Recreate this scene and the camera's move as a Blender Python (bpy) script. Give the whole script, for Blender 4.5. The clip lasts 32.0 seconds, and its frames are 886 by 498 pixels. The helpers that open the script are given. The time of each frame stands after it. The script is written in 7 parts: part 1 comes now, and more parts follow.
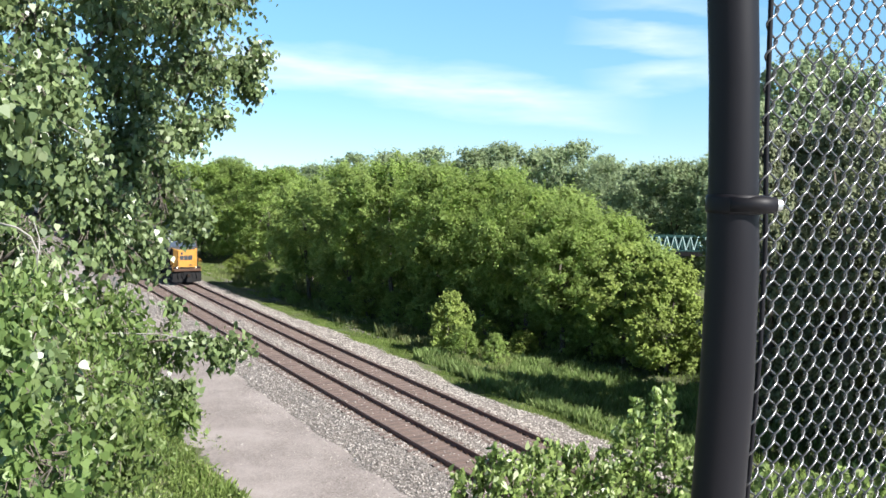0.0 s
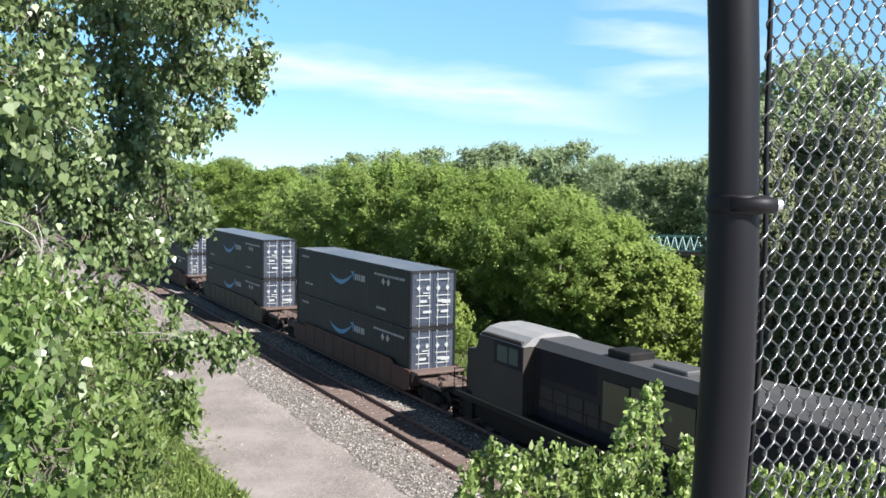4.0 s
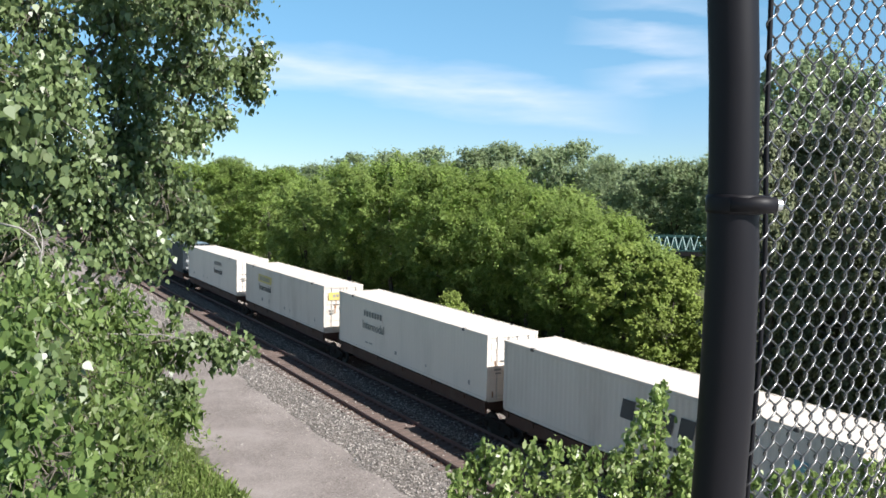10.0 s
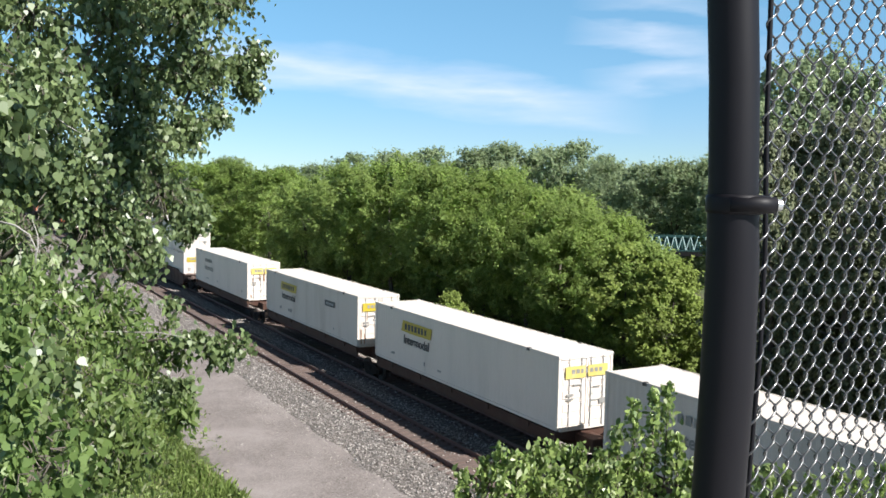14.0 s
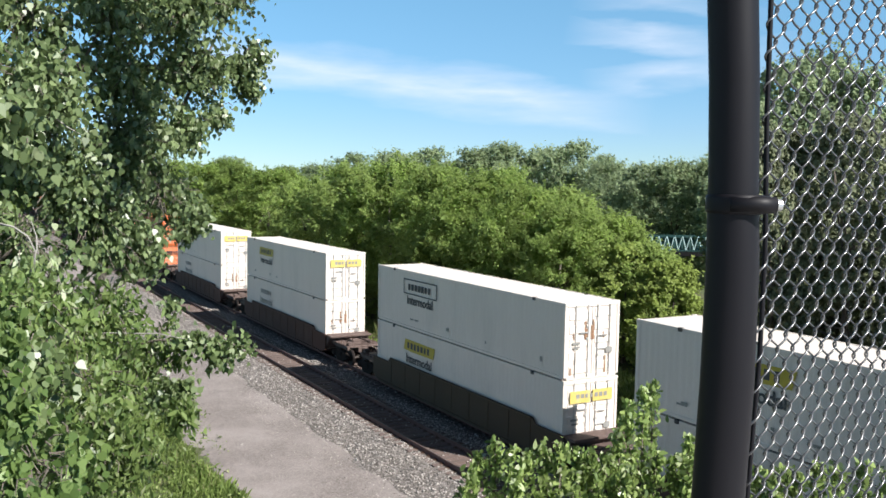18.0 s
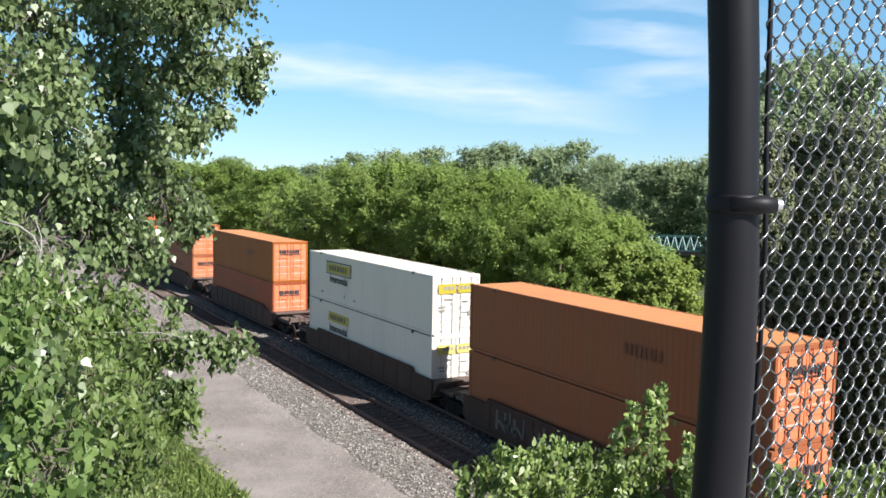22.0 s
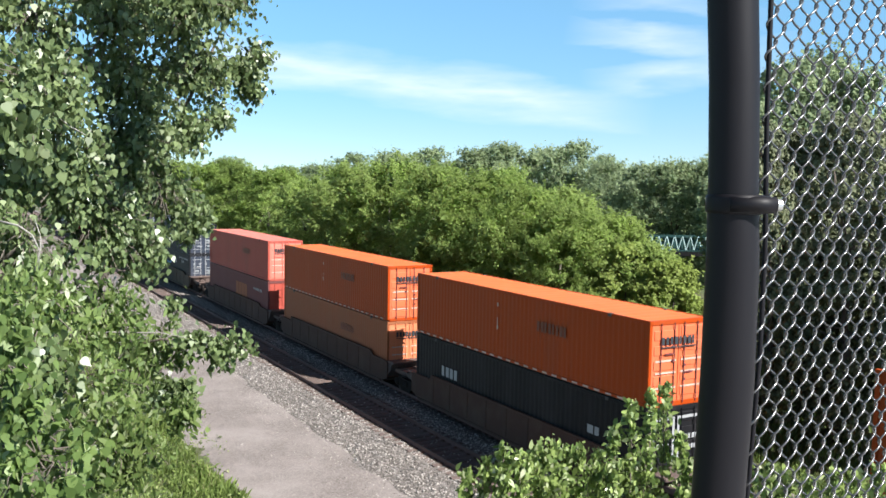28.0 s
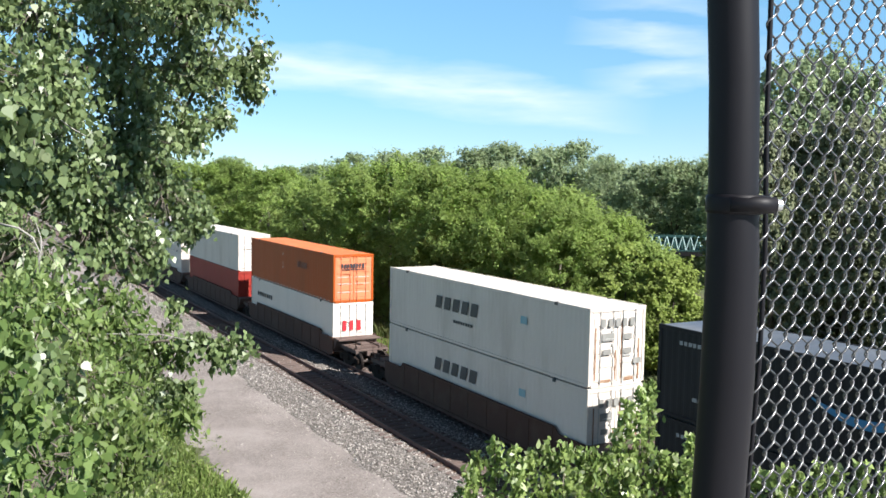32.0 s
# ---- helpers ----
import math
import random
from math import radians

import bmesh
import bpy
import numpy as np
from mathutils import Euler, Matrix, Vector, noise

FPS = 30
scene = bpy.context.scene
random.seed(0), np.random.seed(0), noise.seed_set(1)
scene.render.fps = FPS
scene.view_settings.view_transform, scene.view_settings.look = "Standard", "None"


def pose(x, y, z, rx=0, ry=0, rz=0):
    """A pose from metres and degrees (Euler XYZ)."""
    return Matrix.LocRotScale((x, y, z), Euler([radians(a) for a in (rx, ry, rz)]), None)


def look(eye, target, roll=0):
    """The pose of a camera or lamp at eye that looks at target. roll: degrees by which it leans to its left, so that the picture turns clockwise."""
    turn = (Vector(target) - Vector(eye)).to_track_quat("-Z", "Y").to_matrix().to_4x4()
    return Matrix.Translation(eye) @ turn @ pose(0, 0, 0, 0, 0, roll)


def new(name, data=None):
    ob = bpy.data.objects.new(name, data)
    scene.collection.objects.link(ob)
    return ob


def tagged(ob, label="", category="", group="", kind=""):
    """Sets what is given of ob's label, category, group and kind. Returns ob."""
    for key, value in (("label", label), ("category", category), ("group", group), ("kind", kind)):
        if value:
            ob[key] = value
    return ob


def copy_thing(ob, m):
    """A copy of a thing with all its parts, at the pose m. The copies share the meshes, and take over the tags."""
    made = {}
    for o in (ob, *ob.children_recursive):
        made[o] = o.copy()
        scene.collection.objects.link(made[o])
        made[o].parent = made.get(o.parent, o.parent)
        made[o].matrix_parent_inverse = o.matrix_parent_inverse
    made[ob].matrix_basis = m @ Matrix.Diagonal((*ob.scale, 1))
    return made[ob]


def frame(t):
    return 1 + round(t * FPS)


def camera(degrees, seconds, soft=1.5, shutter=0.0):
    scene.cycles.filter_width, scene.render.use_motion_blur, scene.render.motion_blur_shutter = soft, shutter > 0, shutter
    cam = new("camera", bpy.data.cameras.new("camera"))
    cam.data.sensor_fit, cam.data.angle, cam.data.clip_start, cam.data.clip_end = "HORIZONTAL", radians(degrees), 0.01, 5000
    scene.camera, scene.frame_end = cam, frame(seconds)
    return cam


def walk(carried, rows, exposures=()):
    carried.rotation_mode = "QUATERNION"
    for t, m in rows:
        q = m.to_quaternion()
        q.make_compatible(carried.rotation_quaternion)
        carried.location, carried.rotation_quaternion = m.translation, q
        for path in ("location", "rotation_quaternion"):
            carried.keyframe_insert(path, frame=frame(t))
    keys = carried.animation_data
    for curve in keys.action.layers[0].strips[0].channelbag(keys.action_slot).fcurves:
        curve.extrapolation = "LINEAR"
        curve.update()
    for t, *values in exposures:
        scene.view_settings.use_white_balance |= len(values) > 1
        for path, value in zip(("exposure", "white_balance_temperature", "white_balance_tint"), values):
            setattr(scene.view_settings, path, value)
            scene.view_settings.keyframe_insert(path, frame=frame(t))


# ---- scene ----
import itertools

cam = camera(53.8, 32.0, soft=1.6)
EYE = (0.0, -20.813, 10.674)
VIEW = look(EYE, (-43.456, 3.629, 6.917), 1.0)
walk(cam, [(0.0, VIEW), (32.0, VIEW)], exposures=[(0.0, 1.36, 6200, 10), (3.5, 1.36, 6200, 10), (7.0, 1.33, 6200, 10), (9.0, 1.03, 6200, 10), (15.0, 0.97, 6200, 10), (19.0, 0.98, 6200, 10), (21.0, 1.06, 6200, 10), (22.5, 1.1, 6230, 10), (25.0, 1.18, 6200, 10), (32.0, 1.22, 6200, 10)])

# ---------------------------------------------------------------- light
SUN_WAY = Vector((1.0, 0.5, 1.0)).normalized()


def daylight():
    world = bpy.data.worlds.new("sky")
    scene.world = world
    world.use_nodes = True
    nt = world.node_tree
    nt.nodes.clear()
    n = nt.nodes.new
    out, bg, sky = n("ShaderNodeOutputWorld"), n("ShaderNodeBackground"), n("ShaderNodeTexSky")
    sky.sky_type, sky.sun_disc = "NISHITA", False
    sky.sun_elevation = math.asin(SUN_WAY.z)
    sky.sun_rotation = math.atan2(SUN_WAY.x, SUN_WAY.y)
    sky.air_density, sky.dust_density, sky.ozone_density = 1.0, 0.0, 2.0
    sky.altitude = 1800
    # thin cirrus: long streaks that drift across the sky, frayed by stretched noise
    link = nt.links.new
    tc, mp, mp2 = n("ShaderNodeTexCoord"), n("ShaderNodeMapping"), n("ShaderNodeMapping")
    mp.inputs["Rotation"].default_value = (0.0, radians(-6.0), radians(33.0))
    mp.inputs["Scale"].default_value = (6.0, 6.0, 30.0)
    mp2.inputs["Rotation"].default_value = (0.0, radians(-12.0), radians(33.0))
    mp2.inputs["Scale"].default_value = (14.0, 16.0, 90.0)
    big, fine = n("ShaderNodeTexNoise"), n("ShaderNodeTexNoise")
    big.inputs["Scale"].default_value, big.inputs["Detail"].default_value = 1.0, 6.0
    fine.inputs["Scale"].default_value, fine.inputs["Detail"].default_value = 1.0, 7.0
    link(tc.outputs["Generated"], mp.inputs["Vector"])
    link(tc.outputs["Generated"], mp2.inputs["Vector"])
    link(mp.outputs["Vector"], big.inputs["Vector"])
    link(mp2.outputs["Vector"], fine.inputs["Vector"])

    def calc(op, a, b=None):
        m = n("ShaderNodeMath")
        m.operation = op
        for i, v in enumerate((a, b)):
            if v is None:
                continue
            if isinstance(v, (int, float)):
                m.inputs[i].default_value = v
            else:
                link(v, m.inputs[i])
        return m.outputs[0]

    def dot(way):
        m = n("ShaderNodeVectorMath")
        m.operation = "DOT_PRODUCT"
        link(tc.outputs["Generated"], m.inputs[0])
        m.inputs[1].default_value = way
        return m.outputs["Value"]

    total = None
    fray = calc("MULTIPLY", calc("SUBTRACT", big.outputs["Fac"], 0.5), 0.06)
    for normal, way, start, end, width, amount in STREAKS:
        off = calc("ABSOLUTE", calc("ADD", dot(normal), fray))
        body = calc("SUBTRACT", 1.0, calc("DIVIDE", off, width))
        along = dot(way)
        body = calc("MINIMUM", body, calc("DIVIDE", calc("SUBTRACT", along, start), 0.10))
        body = calc("MINIMUM", body, calc("DIVIDE", calc("SUBTRACT", end, along), 0.16))
        body = calc("MULTIPLY", calc("MAXIMUM", body, 0.0), amount)
        total = body if total is None else calc("MAXIMUM", total, body)
    wisp = calc("ADD", calc("MULTIPLY", fine.outputs["Fac"], 1.1), 0.25)
    total = calc("MINIMUM", calc("ADD", calc("MULTIPLY", total, wisp), 0.05), 0.8)
    mix = n("ShaderNodeMixRGB")
    mix.inputs["Color2"].default_value = CLOUD_COLOUR
    tint = n("ShaderNodeMixRGB")
    tint.blend_type = "MULTIPLY"
    tint.inputs["Fac"].default_value = 1.0
    tint.inputs["Color2"].default_value = SKY_TINT
    link(total, mix.inputs["Fac"])
    link(sky.outputs["Color"], tint.inputs["Color1"])
    # hazier and less glaring towards the horizon
    haze, deep = n("ShaderNodeValToRGB"), n("ShaderNodeMixRGB")
    stops = haze.color_ramp.elements
    stops[0].color, stops[1].color = (0.84, 0.83, 0.92, 1), (0.16, 0.14, 0.13, 1)
    for place, colour in ((0.06, (0.93, 0.90, 0.98, 1)), (0.13, (0.98, 1.06, 1.05, 1)), (0.24, (1.12, 1.33, 1.2, 1)), (0.34, (1.06, 1.14, 1.03, 1)), (0.5, (0.48, 0.45, 0.42, 1))):
        stops.new(place).color = colour
    deep.blend_type = "MULTIPLY"
    deep.inputs["Fac"].default_value = 1.0
    link(dot((0.0, 0.0, 1.0)), haze.inputs["Fac"])
    link(tint.outputs["Color"], deep.inputs["Color1"])
    link(haze.outputs["Color"], deep.inputs["Color2"])
    link(deep.outputs["Color"], mix.inputs["Color1"])
    link(mix.outputs["Color"], bg.inputs["Color"])
    bg.inputs["Strength"].default_value = SKY_STRENGTH
    link(bg.outputs["Background"], out.inputs["Surface"])
    sun = bpy.data.lights.new("sun", "SUN")
    sun.energy, sun.angle, sun.color = SUN_ENERGY, radians(0.53), (1.0, 0.95, 0.87)
    ob = new("sun", sun)
    ob.matrix_world = look(SUN_WAY * 300, (0, 0, 0))


STREAKS = (((0.1509, 0.0495, 0.9873), (0.4693, 0.8754, -0.1156), -0.30, 0.24, 0.03, 0.62), ((0.2385, 0.0274, 0.9708), (0.6452, 0.7427, -0.1794), -0.10, 0.14, 0.016, 0.5),
           ((-0.0005, -0.1794, 0.9838), (0.6965, 0.7059, 0.1291), -0.10, 0.14, 0.02, 0.5), ((0.2813, 0.0199, 0.9594), (0.6402, 0.7409, -0.2031), -0.1, 0.12, 0.014, 0.35))
CLOUD_COLOUR = (10.4, 10.7, 11.6, 1)
SKY_TINT = (0.965, 1.25, 1.33, 1)
SKY_STRENGTH = 0.05
SUN_ENERGY = 5.0
daylight()


# ---------------------------------------------------------------- materials
def paint(name, colour, rough=0.5, metal=0.0, dirt=(0.09, 0.07, 0.05), wear=0.35, scale=1.0, streak=1.0, bump=0.15,
          random=0.06, fine=30.0):
    """A painted, coated or mineral surface: broad stains, fine grain, a little relief. streak below 1 draws stains out upright."""
    m = bpy.data.materials.new(name)
    m.use_nodes = True
    nt = m.node_tree
    b = nt.nodes["Principled BSDF"]
    n, link = nt.nodes.new, nt.links.new
    tc, mp = n("ShaderNodeTexCoord"), n("ShaderNodeMapping")
    mp.inputs["Scale"].default_value = (scale, scale, scale * streak)
    broad, grain = n("ShaderNodeTexNoise"), n("ShaderNodeTexNoise")
    broad.inputs["Scale"].default_value, broad.inputs["Detail"].default_value = 1.3, 6.0
    broad.inputs["Roughness"].default_value = 0.65
    grain.inputs["Scale"].default_value, grain.inputs["Detail"].default_value = fine, 3.0
    info = n("ShaderNodeObjectInfo")
    ramp = n("ShaderNodeValToRGB")
    ramp.color_ramp.elements[0].position, ramp.color_ramp.elements[1].position = 0.48, 0.74
    ramp.color_ramp.elements[1].color = (wear, wear, wear, 1)
    mix = n("ShaderNodeMixRGB")
    mix.inputs["Color1"].default_value, mix.inputs["Color2"].default_value = (*colour, 1), (*dirt, 1)
    hsv, val = n("ShaderNodeHueSaturation"), n("ShaderNodeMath")
    val.operation = "MULTIPLY_ADD"
    val.inputs[1].default_value, val.inputs[2].default_value = 0.3, 0.85 - random / 2
    val2 = n("ShaderNodeMath")
    val2.operation = "MULTIPLY_ADD"
    val2.inputs[1].default_value = random
    link(tc.outputs["Object"], mp.inputs["Vector"])
    link(mp.outputs["Vector"], broad.inputs["Vector"])
    link(tc.outputs["Object"], grain.inputs["Vector"])
    link(broad.outputs["Fac"], ramp.inputs["Fac"])
    link(ramp.outputs["Color"], mix.inputs["Fac"])
    link(grain.outputs["Fac"], val.inputs[0])
    link(info.outputs["Random"], val2.inputs[0])
    link(val.outputs[0], val2.inputs[2])
    link(val2.outputs[0], hsv.inputs["Value"])
    link(mix.outputs["Color"], hsv.inputs["Color"])
    link(hsv.outputs["Color"], b.inputs["Base Color"])
    rr = n("ShaderNodeMath")
    rr.operation = "MULTIPLY_ADD"
    rr.inputs[1].default_value, rr.inputs[2].default_value = 0.25, rough - 0.1
    link(broad.outputs["Fac"], rr.inputs[0])
    link(rr.outputs[0], b.inputs["Roughness"])
    b.inputs["Metallic"].default_value = metal
    if bump:
        bp = n("ShaderNodeBump")
        bp.inputs["Strength"].default_value, bp.inputs["Distance"].default_value = bump, 0.02
        link(grain.outputs["Fac"], bp.inputs["Height"])
        link(bp.outputs["Normal"], b.inputs["Normal"])
    return m


def stony(name, dark, light, size=14.0, bump=0.8, patch=None, patch_scale=0.25, patch_amount=0.5):
    """Loose stones: cells of their own grey with dark gaps, in broad patches."""
    m = bpy.data.materials.new(name)
    m.use_nodes = True
    nt = m.node_tree
    b = nt.nodes["Principled BSDF"]
    n, link = nt.nodes.new, nt.links.new
    tc = n("ShaderNodeTexCoord")
    vo, ed, big, fine = n("ShaderNodeTexVoronoi"), n("ShaderNodeTexVoronoi"), n("ShaderNodeTexNoise"), n("ShaderNodeTexNoise")
    vo.inputs["Scale"].default_value = ed.inputs["Scale"].default_value = size
    ed.feature = "DISTANCE_TO_EDGE"
    big.inputs["Scale"].default_value, big.inputs["Detail"].default_value = patch_scale, 8.0
    big.inputs["Roughness"].default_value = 0.7
    fine.inputs["Scale"].default_value, fine.inputs["Detail"].default_value = size * 2.5, 4.0
    sep, ramp = n("ShaderNodeSeparateColor"), n("ShaderNodeValToRGB")
    ramp.color_ramp.elements[0].color, ramp.color_ramp.elements[1].color = (*dark, 1), (*light, 1)
    gap = n("ShaderNodeMapRange")
    gap.inputs["From Max"].default_value, gap.inputs["To Min"].default_value = 0.12, 0.45
    mul, mixp, pr = n("ShaderNodeMixRGB"), n("ShaderNodeMixRGB"), n("ShaderNodeValToRGB")
    mul.blend_type = "MULTIPLY"
    mul.inputs["Fac"].default_value = 1.0
    pr.color_ramp.elements[0].position, pr.color_ramp.elements[1].position = 0.42, 0.66
    pr.color_ramp.elements[1].color = (patch_amount, patch_amount, patch_amount, 1)
    mixp.inputs["Color2"].default_value = (*(patch or dark), 1)
    fm = n("ShaderNodeMixRGB")
    fm.blend_type = "OVERLAY"
    fm.inputs["Fac"].default_value = 0.5
    for t in (vo, ed, big, fine):
        link(tc.outputs["Object"], t.inputs["Vector"])
    link(vo.outputs["Color"], sep.inputs["Color"])
    link(sep.outputs["Red"], ramp.inputs["Fac"])
    link(ed.outputs["Distance"], gap.inputs["Value"])
    link(ramp.outputs["Color"], mul.inputs["Color1"])
    link(gap.outputs["Result"], mul.inputs["Color2"])
    link(big.outputs["Fac"], pr.inputs["Fac"])
    link(pr.outputs["Color"], mixp.inputs["Fac"])
    link(mul.outputs["Color"], mixp.inputs["Color1"])
    link(mixp.outputs["Color"], fm.inputs["Color1"])
    link(fine.outputs["Fac"], fm.inputs["Color2"])
    link(fm.outputs["Color"], b.inputs["Base Color"])
    b.inputs["Roughness"].default_value = 0.9
    bp = n("ShaderNodeBump")
    bp.inputs["Strength"].default_value, bp.inputs["Distance"].default_value = bump, 0.04
    link(ed.outputs["Distance"], bp.inputs["Height"])
    link(bp.outputs["Normal"], b.inputs["Normal"])
    return m


def leafy(name, dark, light, yellow, through_light=0.3, rough=0.45, gloss=0.4):
    """Leaves: each its own green, some light passing through."""
    m = bpy.data.materials.new(name)
    m.use_nodes = True
    nt = m.node_tree
    b = nt.nodes["Principled BSDF"]
    n, link = nt.nodes.new, nt.links.new
    geo, ramp, tr, mix = n("ShaderNodeNewGeometry"), n("ShaderNodeValToRGB"), n("ShaderNodeBsdfTranslucent"), n("ShaderNodeMixShader")
    e = ramp.color_ramp.elements
    e[0].color, e[1].color = (*dark, 1), (*light, 1)
    e[1].position = 0.88
    y = e.new(1.0)
    y.color = (*yellow, 1)
    tc, broad, hsv, mr = n("ShaderNodeTexCoord"), n("ShaderNodeTexNoise"), n("ShaderNodeHueSaturation"), n("ShaderNodeMapRange")
    broad.inputs["Scale"].default_value, broad.inputs["Detail"].default_value = 0.45, 3.0
    mr.inputs["From Min"].default_value, mr.inputs["From Max"].default_value = 0.3, 0.7
    mr.inputs["To Min"].default_value, mr.inputs["To Max"].default_value = 0.75, 1.25
    link(tc.outputs["Object"], broad.inputs["Vector"])
    link(broad.outputs["Fac"], mr.inputs["Value"])
    link(mr.outputs["Result"], hsv.inputs["Value"])
    link(geo.outputs["Random Per Island"], ramp.inputs["Fac"])
    link(ramp.outputs["Color"], hsv.inputs["Color"])
    link(hsv.outputs["Color"], b.inputs["Base Color"])
    link(hsv.outputs["Color"], tr.inputs["Color"])
    b.inputs["Roughness"].default_value = rough
    b.inputs["Specular IOR Level"].default_value = gloss
    mix.inputs["Fac"].default_value = through_light
    out = nt.nodes["Material Output"]
    link(b.outputs["BSDF"], mix.inputs[1])
    link(tr.outputs["BSDF"], mix.inputs[2])
    link(mix.outputs["Shader"], out.inputs["Surface"])
    return m


